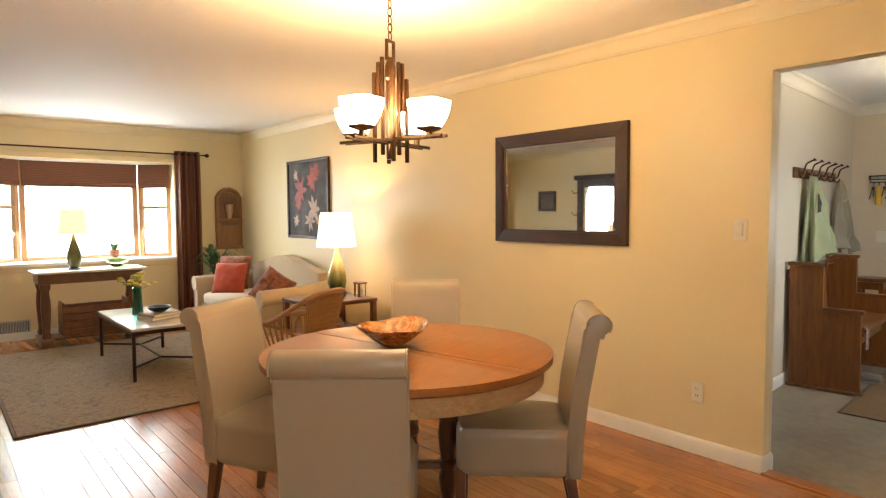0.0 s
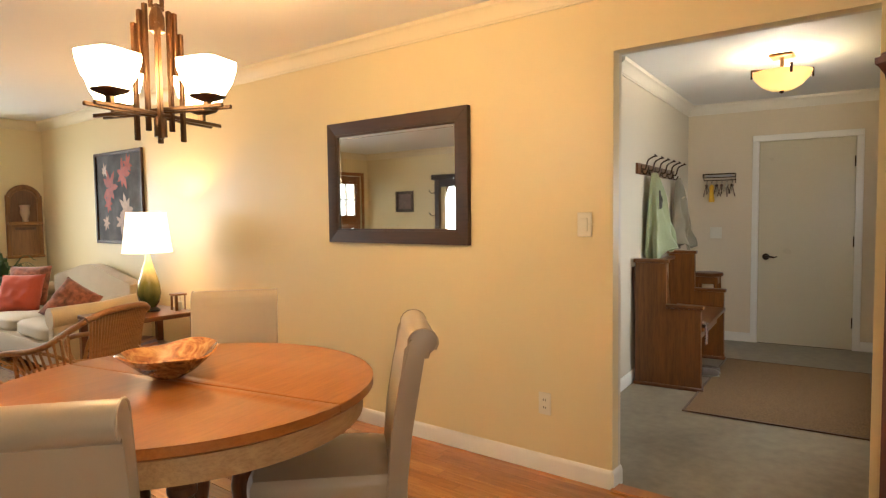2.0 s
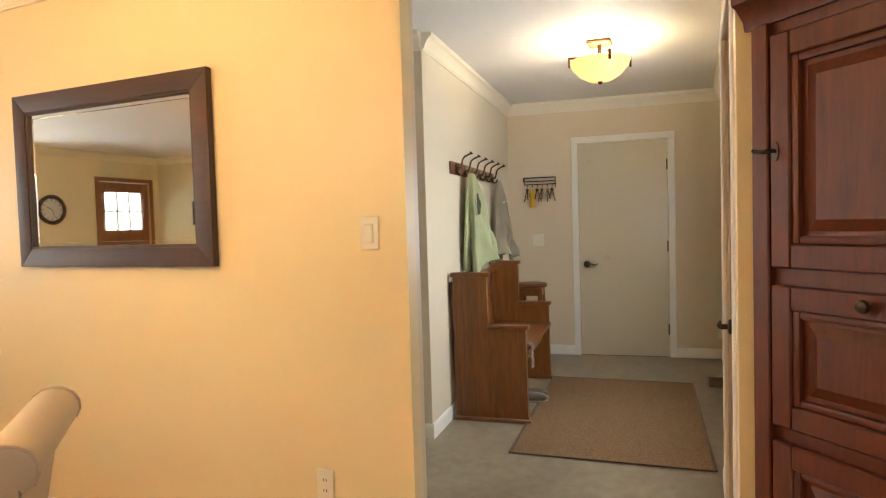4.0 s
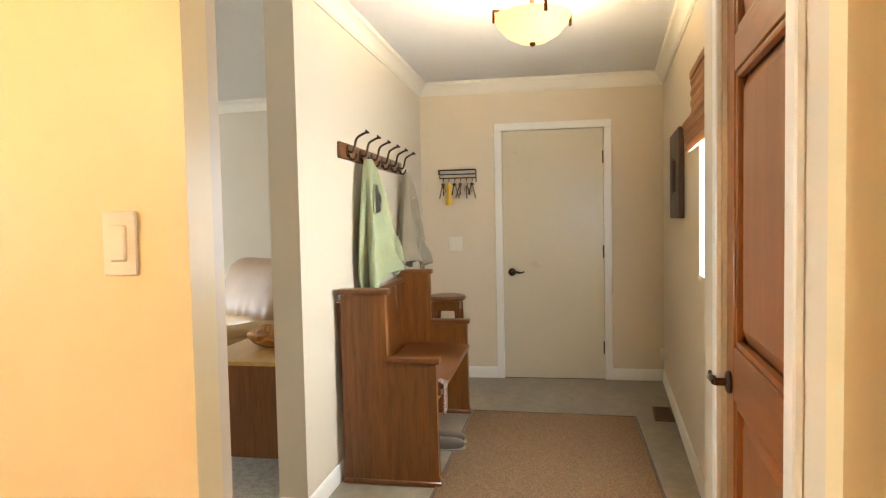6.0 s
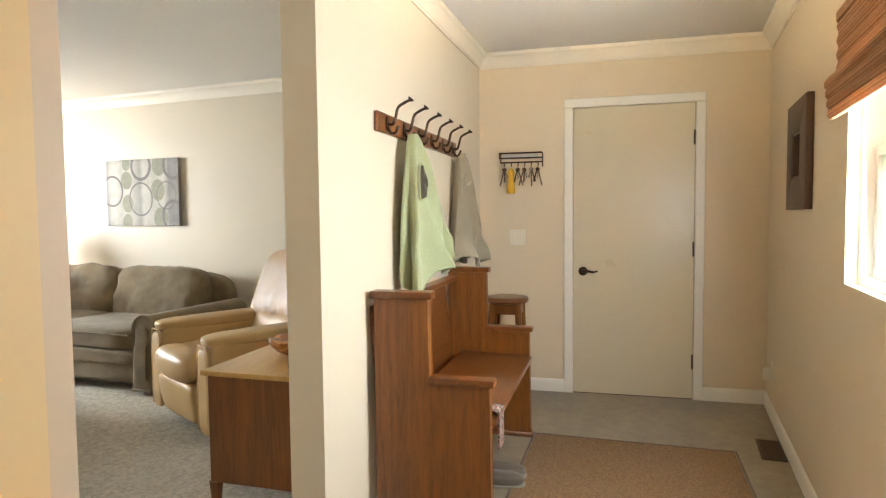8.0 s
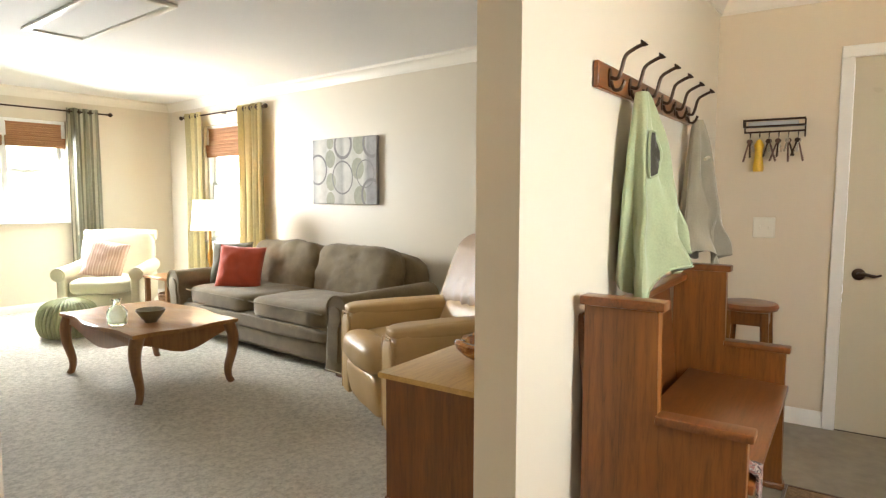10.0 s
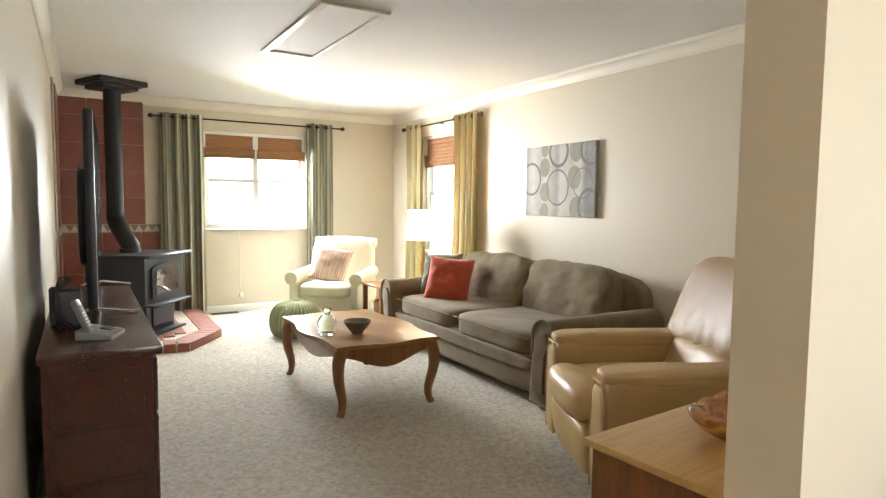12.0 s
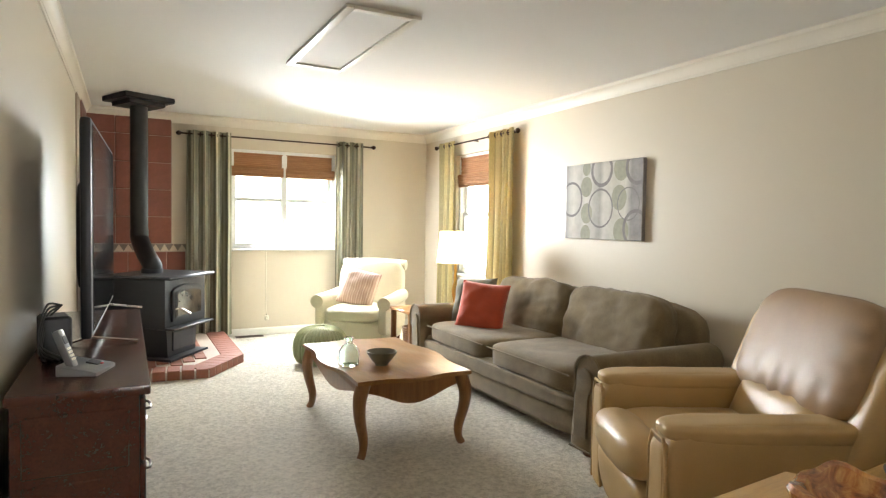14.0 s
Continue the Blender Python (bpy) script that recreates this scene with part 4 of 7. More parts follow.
# coat rack
t = thing("coat_rack", 0, 0, 0, 0, "oak board with six dark iron coat hooks", "coat rack")
t.matrix_basis = PART @ pose(1.13, 0, 1.69)
part("board", bx((-0.635, -0.022, -0.043), (0.635, -0.002, 0.043), 0.004), M_PEW_X, t)
HOOKX = [-0.535 + 0.216 * k for k in range(6)]
for hx in HOOKX:
    h = part("hook", lathe(bmesh.new(), [(0.016, 0), (0.016, 0.005), (0, 0.006)], 16, m=pose(hx, -0.022, 0, 90) @ Matrix.Diagonal((1, 2, 1, 1))), M_IRON, t, "dark iron hat and coat hook")
    pts = curve_pts([(hx, -0.026, 0.0), (hx, -0.05, -0.005), (hx, -0.062, 0.02), (hx, -0.075, 0.065), (hx, -0.105, 0.085), (hx, -0.13, 0.095)], 20)
    part("upper_prong", tube(bmesh.new(), pts, 0.0065, 8), M_IRON, h)
    part("tip", lathe(bmesh.new(), [(0.006, 0), (0.015, 0.010), (0.015, 0.014), (0, 0.016)], 14, m=Matrix.Translation((hx, -0.128, 0.091)) @ pose(0, 0, 0, 40)), M_IRON, h)
    pts = curve_pts([(hx, -0.028, -0.012), (hx, -0.04, -0.04), (hx, -0.062, -0.04), (hx, -0.075, -0.012)], 14)
    part("lower_prong", tube(bmesh.new(), pts, 0.006, 8), M_IRON, h)


def garment(name, label, x, z, w, drop, colour, sweep, seed, lop=0.0):
    """A garment hung from one hook: gathered at the top, in folds below."""
    t = thing(name, 0, 0, 0, 0, label, "garment")
    t.matrix_basis = PART @ pose(x, 0, z)
    def f(u, w_):
        s = w_ ** 0.75
        half = 0.022 + (w / 2) * s * (0.85 + 0.15 * math.sin(2.2 * w_ + seed))
        a = u * math.tau
        fold = 1 + 0.20 * s * math.sin(5 * a + seed + 0.8 * w_) + 0.10 * s * math.sin(9 * a + 2 * seed - w_)
        px = half * math.cos(a) * fold + sweep * w_
        py = -0.072 + (0.02 + 0.05 * s) * math.sin(a) * fold
        pz = -drop * w_ + (lop * math.cos(a) + 0.018 * math.sin(3 * a + seed)) * w_
        nn = noise.noise(Vector((px * 9, pz * 7, seed)))
        py -= 0.03 * s * max(0, nn + 0.3) * (1 if math.sin(a) < 0 else 0)
        px += 0.018 * s * noise.noise(Vector((a, pz * 9, seed + 3)))
        q = math.cos(a)
        if math.sin(a) < 0:
            py -= s * math.sin(-a) * (0.08 * (0.5 + 0.5 * math.sin(6.5 * q + 2.6 * w_ + seed)) ** 2 + 0.03 * (0.5 + 0.5 * math.sin(13 * q - 2.0 * w_ + 2 * seed)) ** 3)
            pz += 0.03 * w_ ** 3 * math.sin(6.5 * q + 2.6 * w_ + seed + 0.8)
        return (px, min(py, -0.012), pz)
    part("body", sheet(bmesh.new(), f, 96, 36, 0.006), colour, t)
    return t, f


M_VEST = fabric("sage_green_fleece", (0.30, 0.335, 0.195), 0.10, 150)
M_GREYCLOTH = fabric("grey_cotton", (0.27, 0.24, 0.175), 0.12, 200)
g, cloth = garment("green_vest", "sage green fleece vest hung on a hook", 0.80, 1.665, 0.46, 0.64, M_VEST, 0.12, 1.0, 0.07)
# the armhole's inner shade is a dark patch laid on closed cloth
m_hole_shade = fabric("painted_armhole_shade", (0.035, 0.030, 0.018), 0.1)
def on_vest(k, r, off):
    a = math.tau * k / 20
    p = Vector(cloth(0.65 + 0.065 * r * math.cos(a), 0.33 + 0.12 * r * math.sin(a)))
    return p + Vector((0, -off, 0))


bm = bmesh.new()
rings = [[bm.verts.new(on_vest(k, r, 0.012)) for k in range(20)] for r in (1.0, 0.7, 0.4, 0.1)]
for r0, r1 in zip(rings, rings[1:]):
    for k in range(20):
        bm.faces.new((r0[k], r0[(k + 1) % 20], r1[(k + 1) % 20], r1[k]))
bm.faces.new(rings[-1])
part("armhole", bm, m_hole_shade, g, "dark patch painted for the shade inside the armhole")
part("hem", tube(bmesh.new(), [on_vest(k, 1.0, 0.012) for k in range(21)], 0.005, 6), M_VEST, g)
bm = tube(bmesh.new(), [Vector(cloth(0.5 + 0.5 * k / 40, 0.995)) + Vector((0, -0.003, 0)) for k in range(41)], 0.005, 6)
part("hem", bm, M_VEST, g)
garment("grey_jacket", "grey cotton jacket hung at the end of the rack", 1.70, 1.66, 0.27, 0.66, M_GREYCLOTH, 0.0, 4.0)
part("belt", tube(bmesh.new(), [(-0.07, -0.125, -0.19), (0.0, -0.14, -0.17), (0.07, -0.125, -0.16)], 0.008, 8), M_BEIGE_SOFA, [o for o in scene.objects if o.name.startswith("grey_jacket")][0])

# key rack
M_FOB = plain("brown_leather_fob", (0.11, 0.05, 0.03), 0.5)
t = thing("key_rack", XE, 1.675, 1.69, -90, "dark iron key shelf with keys and a yellow torch", "key rack")
t.matrix_basis = FAR @ t.matrix_basis
bm = bmesh.new()
for lo, hi in (((-0.155, -0.075, 0.03), (0.155, -0.067, 0.042)), ((-0.155, -0.075, -0.002), (0.155, -0.068, 0.006)), ((-0.155, -0.012, -0.03), (0.155, -0.003, -0.02)), ((-0.155, -0.075, -0.002), (-0.147, -0.003, 0.006)), ((0.147, -0.075, -0.002), (0.155, -0.003, 0.006)), ((-0.155, -0.075, 0.0), (-0.147, -0.067, 0.04)), ((0.147, -0.012, -0.06), (0.155, -0.003, 0.04)), ((-0.155, -0.012, -0.03), (-0.147, -0.003, 0.04))):
    box(bm, lo, hi, 0.001)
for k in range(6):
    box(bm, (-0.15, -0.068 + 0.011 * k, 0.0), (0.15, -0.065 + 0.011 * k, 0.004))
part("rack", bm, M_IRON, t)
part("mail", bx((-0.13, -0.06, 0.005), (0.12, -0.02, 0.028), 0.003), plain("grey_paper", (0.5, 0.5, 0.5), 0.5), t)
for k in range(6):
    hx = -0.12 + 0.048 * k
    part("key_hook", tube(bmesh.new(), curve_pts([(hx, -0.008, -0.025), (hx, -0.012, -0.05), (hx, -0.03, -0.055), (hx, -0.035, -0.035)], 10), 0.0025, 6), M_IRON, t)
    if k == 1:
        part("yellow_torch", lathe(bmesh.new(), [(0.026, -0.25), (0.030, -0.235), (0.025, -0.20), (0.020, -0.13), (0.026, -0.10), (0.014, -0.075), (0, -0.065)], 14, (hx, -0.035, 0)), plain("yellow_plastic", (0.75, 0.45, 0.03), 0.35), t)
    else:
        ring = [(hx, -0.034 + 0.012 * math.cos(a), -0.058 + 0.014 * math.sin(a)) for a in [math.tau * i / 10 for i in range(11)]]
        part("key_ring", tube(bmesh.new(), ring, 0.0015, 5), M_CHROME, t)
        for q in range(3):
            lean, drop = -16 + 15 * q + 4 * (k % 2), 0.075 + 0.028 * ((k + q) % 3)
            kb = bmesh.new()
            lathe(kb, [(0.013, -0.0015), (0.013, 0.0015)], 12, m=pose(0, 0, -0.012, 90))
            box(kb, (-0.0045, -0.0015, -drop), (0.0045, 0.0015, -0.022), 0.0005)
            for tooth in range(3):
                box(kb, (0.004, -0.0012, -drop + 0.006 + 0.011 * tooth), (0.0085, 0.0012, -drop + 0.011 + 0.011 * tooth), 0)
            bmesh.ops.transform(kb, matrix=pose(hx, -0.033 - 0.005 * q, -0.068, 0, lean, 0), verts=kb.verts)
            part("key", kb, (M_CHROME, M_IRON, M_FOB)[(k + q) % 3], t)
SW = wall_plate("double_switch", XE, 1.705, 1.12, -90, 0.115, 0.118, "ivory double toggle switch in the hall", "toggle2")
SW.matrix_basis = FAR @ SW.matrix_basis

# hall ceiling light
t = thing("hall_ceiling_light", 5.4, 0.83, H, 0, "semi-flush bronze ceiling light with lit amber glass bowl", "ceiling light")
part("canopy", bx((-0.075, -0.075, -0.022), (0.075, 0.075, -0.001), 0.006), M_BRONZE, t)
part("stem", bx((-0.012, -0.012, -0.10), (0.012, 0.012, -0.02), 0.002), M_BRONZE, t)
for k in range(4):
    bm = bmesh.new()
    box(bm, (0, -0.009, -0.112), (0.205, 0.009, -0.10), 0.002)
    box(bm, (0.195, -0.009, -0.165), (0.205, 0.009, -0.10), 0.002)
    bmesh.ops.rotate(bm, verts=bm.verts, cent=(0, 0, 0), matrix=Matrix.Rotation(radians(25 + 90 * k), 3, "Z"))
    part("bracket", bm, M_BRONZE, t)
part("bowl", lathe(bmesh.new(), [(0.0, -0.255), (0.07, -0.248), (0.13, -0.215), (0.175, -0.165), (0.192, -0.125), (0.186, -0.125), (0.168, -0.163), (0.125, -0.208), (0.066, -0.24), (0, -0.247)], 40), glowing("lit_amber_glass", (1.0, 0.62, 0.20), 1.3), t, "lit amber glass bowl")
part("finial", lathe(bmesh.new(), [(0, -0.275), (0.014, -0.268), (0.016, -0.255), (0, -0.25)], 16), M_BRONZE, t)

# hall rug, vent, small frame, night light
m, nt, b = material("brown_sisal", 0.95)
v = coords(nt, (1, 1, 1))
w1 = add(nt, "ShaderNodeTexWave", Scale=42.0, Distortion=2.5, Detail=2.0)
nt.links.new(v, w1.inputs["Vector"])
n1 = noise_tex(nt, v, 85, 4, 0.7)
c = mix(nt, 0.65, ramp(nt, w1.outputs["Fac"], [(0.2, (0.125, 0.072, 0.030)), (0.8, (0.25, 0.158, 0.076))]), ramp(nt, n1, [(0.36, (0.10, 0.055, 0.023)), (0.64, (0.28, 0.172, 0.082))]))
nt.links.new(c, b.inputs["Base Color"])
bump(nt, b, n1, 0.9, 0.006)
t = thing("hall_rug", 5.51, 0.785, 0.0, 4.0, "flat brown woven hall rug with dark bound edge", "rug")
part("rug_body", bx((-0.86, -0.53, 0.001), (0.86, 0.53, 0.009), 0.002), m, t)
bm = bmesh.new()
for lo, hi in (((-0.875, -0.545, 0.001), (0.875, -0.53, 0.011)), ((-0.875, 0.53, 0.001), (0.875, 0.545, 0.011)), ((-0.875, -0.53, 0.001), (-0.86, 0.53, 0.011)), ((0.86, -0.53, 0.001), (0.875, 0.53, 0.011))):
    box(bm, lo, hi, 0.002)
part("binding", bm, fabric("dark_brown_binding", (0.09, 0.045, 0.022), 0.15), t)


def vent(name, x, y, z, m_, w, d, mat_, label):
    t = thing(name, x, y, z, 0, label, "vent")
    t.matrix_basis = m_
    bm = bmesh.new()
    for lo, hi in (((-w / 2, -d / 2, 0.001), (w / 2, -d / 2 + 0.015, 0.007)), ((-w / 2, d / 2 - 0.015, 0.001), (w / 2, d / 2, 0.007)), ((-w / 2, -d / 2, 0.001), (-w / 2 + 0.015, d / 2, 0.007)), ((w / 2 - 0.015, -d / 2, 0.001), (w / 2, d / 2, 0.007))):
        box(bm, lo, hi, 0.001)
    part("frame", bm, mat_, t)
    part("backing", bx((-w / 2 + 0.01, -d / 2 + 0.01, 0.0005), (w / 2 - 0.01, d / 2 - 0.01, 0.002), 0), M_BLACK, t)
    k = int((w - 0.03) / 0.014)
    for i in range(k):
        xx = -w / 2 + 0.022 + i * 0.014
        part("slat", bx((xx - 0.004, -d / 2 + 0.012, 0.002), (xx + 0.004, d / 2 - 0.012, 0.006), 0), mat_, t)
    return t


vent("floor_vent", 0, 0, 0, pose(6.52, 0.13, 0, 0, 0, 0), 0.30, 0.12, plain("brown_steel", (0.10, 0.06, 0.035), 0.45, 0.6), "brown steel floor register by the hall wall")
framed("small_wall_mirror", "small mirror in a wide dark slatted frame", "mirror", 6.25, YH, 1.56, 180, 0.50, 0.52, 0.15, 0.035, M_DARKWOOD_Z, M_MIRROR, "mirror_glass")
t = thing("night_light", 7.10, YH, 0.30, 180, "white plug-in night light in a hall outlet", "night light")
part("plate", bx((-0.036, -0.006, -0.058), (0.036, -0.001, 0.058), 0.002), M_PLASTIC_W, t)
part("body", cushion(bmesh.new(), (0, -0.03, -0.02), (0.05, 0.05, 0.08), 4, 6), M_PLASTIC_W, t)

# ---- family room ----
def window_unit(name, label, w, h, m_, frame_mat, sashes=1, split=True, sill=True, depth=0.15):
    """A window in an opening w by h, its origin at the middle of the sill line, inside facing -y."""
    t = thing(name, 0, 0, 0, 0, label, "window")
    t["kind"] = "structure"
    t.matrix_basis = m_
    bm = bmesh.new()
    for lo, hi in (((-w / 2, 0.04, 0), (-w / 2 + 0.035, depth, h)), ((w / 2 - 0.035, 0.04, 0), (w / 2, depth, h)), ((-w / 2 + 0.035, 0.04, h - 0.035), (w / 2 - 0.035, depth, h)), ((-w / 2 + 0.035, 0.04, 0), (w / 2 - 0.035, depth, 0.03))):
        box(bm, lo, hi, 0.003)
    part("window_frame", bm, frame_mat, t)
    if sill:
        part("window_sill", bx((-w / 2 - 0.03, -0.03, -0.022), (w / 2 + 0.03, 0.06, 0.0), 0.005), frame_mat, t)
    sw = (w - 0.07) / sashes
    for k in range(sashes):
        x0 = -w / 2 + 0.035 + k * sw
        if k:
            part("mullion", bx((x0 - 0.03, 0.045, 0.03), (x0 + 0.03, depth - 0.005, h - 0.035), 0.003), frame_mat, t)
        tiers = ((0.03, h / 2 + 0.02, 0.075), (h / 2 - 0.02, h - 0.035, 0.105)) if split else ((0.03, h - 0.035, 0.08),)
        for z0, z1, y in tiers:
            bm = bmesh.new()
            f = 0.032
            for lo, hi in (((x0 + 0.004, y, z0), (x0 + f, y + 0.028, z1)), ((x0 + sw - f, y, z0), (x0 + sw - 0.004, y + 0.028, z1)), ((x0 + f, y, z0), (x0 + sw - f, y + 0.028, z0 + f)), ((x0 + f, y, z1 - f), (x0 + sw - f, y + 0.028, z1))):
                box(bm, lo, hi, 0.002)
            s = part("sash", bm, frame_mat, t)
            p = part("pane", bx((x0 + f, y + 0.011, z0 + f), (x0 + sw - f, y + 0.015, z1 - f), 0), M_PANE, s, smooth=0)
            p.visible_shadow = False
    return t


M_WINWHITE = plain("white_vinyl_frame", (0.82, 0.82, 0.80), 0.35, vary=0.02, relief=0)
window_unit("window_1", "white double-hung pair of family room windows", NX1 - NX0, NZ1 - NZ0, pose((NX0 + NX1) / 2, YF, NZ0), M_WINWHITE, 2)
window_unit("window_2", "white double-hung side window behind gold curtains", EY1 - EY0, EZ1 - EZ0, pose(XE, (EY0 + EY1) / 2, EZ0, 0, 0, -90), M_WINWHITE, 1)
window_unit("window_3", "small white hall window with deep reveal", SX1 - SX0, SZ1 - SZ0, pose((SX0 + SX1) / 2, YH, SZ0, 0, 0, 180), M_WINWHITE, 1, sill=False)

M_BAMBOO = striped("woven_bamboo", [(0.40, 0.21, 0.10), (0.30, 0.14, 0.065), (0.46, 0.26, 0.13), (0.34, 0.17, 0.08)], "z", 0.022, 0.7, 120, 0.35)


def roman_shade(name, label, x, y, z, rz, w, drop, folds):
    t = thing(name, x, y, z, rz, label, "window shade")
    part("headrail", bx((-w / 2, -0.03, -0.04), (w / 2, 0.0, 0.0), 0.004), M_BAMBOO, t)
    part("screen", sheet(bmesh.new(), lambda u, v: (-w / 2 + w * u, -0.022 - 0.003 * math.sin(v * 40), -0.04 - (drop - 0.04) * v), 2, 40, 0.004), M_BAMBOO, t)
    for k in range(folds):
        zz = -drop + 0.035 * k
        part("fold", tube(bmesh.new(), [(-w / 2, -0.035 - 0.004 * k, zz), (w / 2, -0.035 - 0.004 * k, zz)], 0.016, 8, 1.4), M_BAMBOO, t)
    return t


roman_shade("bamboo_shade", "raised woven bamboo shade in the family room window", 5.155, YF + 0.075, 2.11, 0, 0.58, 0.27, 3)
roman_shade("bamboo_shade", "raised woven bamboo shade in the family room window", 5.765, YF + 0.075, 2.11, 0, 0.58, 0.27, 3)
roman_shade("bamboo_shade", "raised woven bamboo shade in the side window", XE + 0.07, 7.435, 2.11, -90, 0.80, 0.34, 4)
roman_shade("bamboo_shade", "woven bamboo shade over the hall window", 5.06, YH + 0.012, 2.0, 180, 0.76, 0.36, 4)


def rod(name, label, p0, p1, n):
    t = thing(name, *p0, 0, label, "curtain rod")
    a, b2 = Vector((0, 0, 0)), Vector(p1) - Vector(p0)
    part("pole", tube(bmesh.new(), [a, b2], 0.009, 10), M_IRON, t)
    for e, s in ((a, -1), (b2, 1)):
        d = b2.normalized() * s
        m_ = Matrix.Translation(e) @ d.to_track_quat("Z", "Y").to_matrix().to_4x4()
        part("finial", lathe(bmesh.new(), [(0.009, 0), (0.014, 0.004), (0.008, 0.012), (0.022, 0.03), (0.026, 0.045), (0.018, 0.06), (0.006, 0.07), (0, 0.072)], 14, m=m_), M_IRON, t)
    for k in (0.04, 0.5, 0.96):
        p = b2 * k
        part("bracket", tube(bmesh.new(), [p, p - Vector(n) * 0.075], 0.007, 8), M_IRON, t)
    return t


def curtain(name, label, x0, x1, ztop, zbot, m_, mat_, folds, depth=0.035, rings=4):
    """A grommet curtain hung along x."""
    t = thing(name, 0, 0, 0, 0, label, "curtain")
    t.matrix_basis = m_
    w = x1 - x0
    def f(u, v):
        flare = 1 + 0.05 * v
        ph = folds * math.tau * u
        yy = depth * math.sin(ph) * (1 - 0.15 * v) + 0.008 * math.sin(3.1 * ph * 0.37 + 5 * v)
        xx = x0 + w / 2 + (u - 0.5) * w * flare + 0.010 * math.sin(2 * ph + 1.0)
        return (xx, yy, ztop + 0.04 - (ztop + 0.04 - zbot) * v)
    part("panel", sheet(bmesh.new(), f, folds * 14, 24, 0.004), mat_, t, smooth=80)
    for k in range(folds * 2):
        u = (k + 0.5) / (folds * 2) - 0.25 / folds * 0
        x = x0 + w * u
        ring = [(x + 0.002, 0.024 * math.cos(a), ztop + 0.024 * math.sin(a)) for a in [math.tau * i / 14 for i in range(15)]]
        part("grommet", tube(bmesh.new(), ring, 0.005, 6), M_IRON, t)
    return t


M_CURT_SAGE = striped("sage_grey_satin_stripe", [(0.26, 0.25, 0.18), (0.38, 0.37, 0.27), (0.24, 0.23, 0.17), (0.66, 0.63, 0.50), (0.29, 0.28, 0.20), (0.20, 0.19, 0.14)], "x", 0.125, 0.45, 180, 0.28)
M_CURT_GOLD = striped("gold_sage_damask", [(0.55, 0.46, 0.22), (0.42, 0.36, 0.18), (0.60, 0.52, 0.27)], "x", 0.17, 0.6, 90, 0.5)
rod("curtain_rod", "dark bronze curtain rod over the double window", (4.36, YF - 0.08, 2.235), (6.47, YF - 0.08, 2.235), (0, -1, 0))
curtain("curtain", "striped sage-grey satin curtain to the floor", 4.39, 4.84, 2.235, 0.05, pose(0, YF - 0.08, 0), M_CURT_SAGE, 4)
curtain("curtain", "striped sage-grey satin curtain to the floor", 6.04, 6.37, 2.235, 0.05, pose(0, YF - 0.08, 0), M_CURT_SAGE, 3)
rod("curtain_rod", "dark bronze curtain rod over the side window", (XE - 0.08, 6.52, 2.235), (XE - 0.08, 8.18, 2.235), (-1, 0, 0))
curtain("curtain", "gold-sage damask curtain glowing with daylight", -0.235, 0.235, 2.235, 0.05, pose(XE - 0.08, 6.78, 0, 0, 0, -90), M_CURT_GOLD, 4)
curtain("curtain", "gold-sage damask curtain glowing with daylight", -0.19, 0.19, 2.235, 0.05, pose(XE - 0.08, 7.96, 0, 0, 0, -90), M_CURT_GOLD, 3)


# cord down the wall under the double window
t = thing("extension_lead", 5.245, YF, 0.20, 0, "thin pale cord running down the wall under the window", "extension lead")
part("cord", tube(bmesh.new(), curve_pts([(0, -0.006, 0.775), (0.004, -0.006, 0.5), (-0.002, -0.006, 0.25), (0.012, -0.008, 0.02)], 14), 0.0045, 6), M_PLASTIC_W, t)
part("plug", bx((-0.012, -0.03, -0.02), (0.030, -0.003, 0.03), 0.005), M_PLASTIC_W, t)


# sofa
def piping(parent, pts, mat_, r=0.006):
    return part("piping", tube(bmesh.new(), pts, r, 6), mat_, parent)


t = thing("sofa", 6.63, 5.26, 0.012, -90, "olive-brown suede sofa with rolled arms and two seat cushions", "sofa")
W2 = 1.25
part("base", cushion(bmesh.new(), (0, 0.0, 0.20), (2 * W2 - 0.24, 1.0, 0.29), 12, 10, 0.002), M_SOFA, t)
part("front_rail", cushion(bmesh.new(), (0, -0.485, 0.265), (2 * W2 - 0.46, 0.07, 0.10), 6, 8, 0.002), M_SOFA, t)
for k, sx in enumerate((-0.49, 0.49)):
    c = part("seat_cushion", cushion(bmesh.new(), (sx, -0.10, 0.385), (0.98, 0.83, 0.17), 6.5, 16, 0.007, seed=3 + k), M_SOFA, t)
    rim = [(sx + 0.475 * q[0], -0.10 + 0.40 * q[1], 0.452) for q in [(-1, -1), (1, -1)]]
    piping(c, [(sx - 0.46, -0.508, 0.43), (sx, -0.514, 0.432), (sx + 0.46, -0.508, 0.43)], M_SOFA)
    mt = pose(sx, 0.27, 0.60, -16, 0, 2 - 4 * k)
    part("back_cushion", cushion(bmesh.new(), (0, 0, 0), (0.975, 0.25, 0.52), 4.6, 24, 0.020, mt, seed=9 + 5 * k), M_SOFA, t)
part("backrest", cushion(bmesh.new(), (0, 0.44, 0.44), (2 * W2 - 0.28, 0.20, 0.74), 6, 12, 0.003), M_SOFA, t)
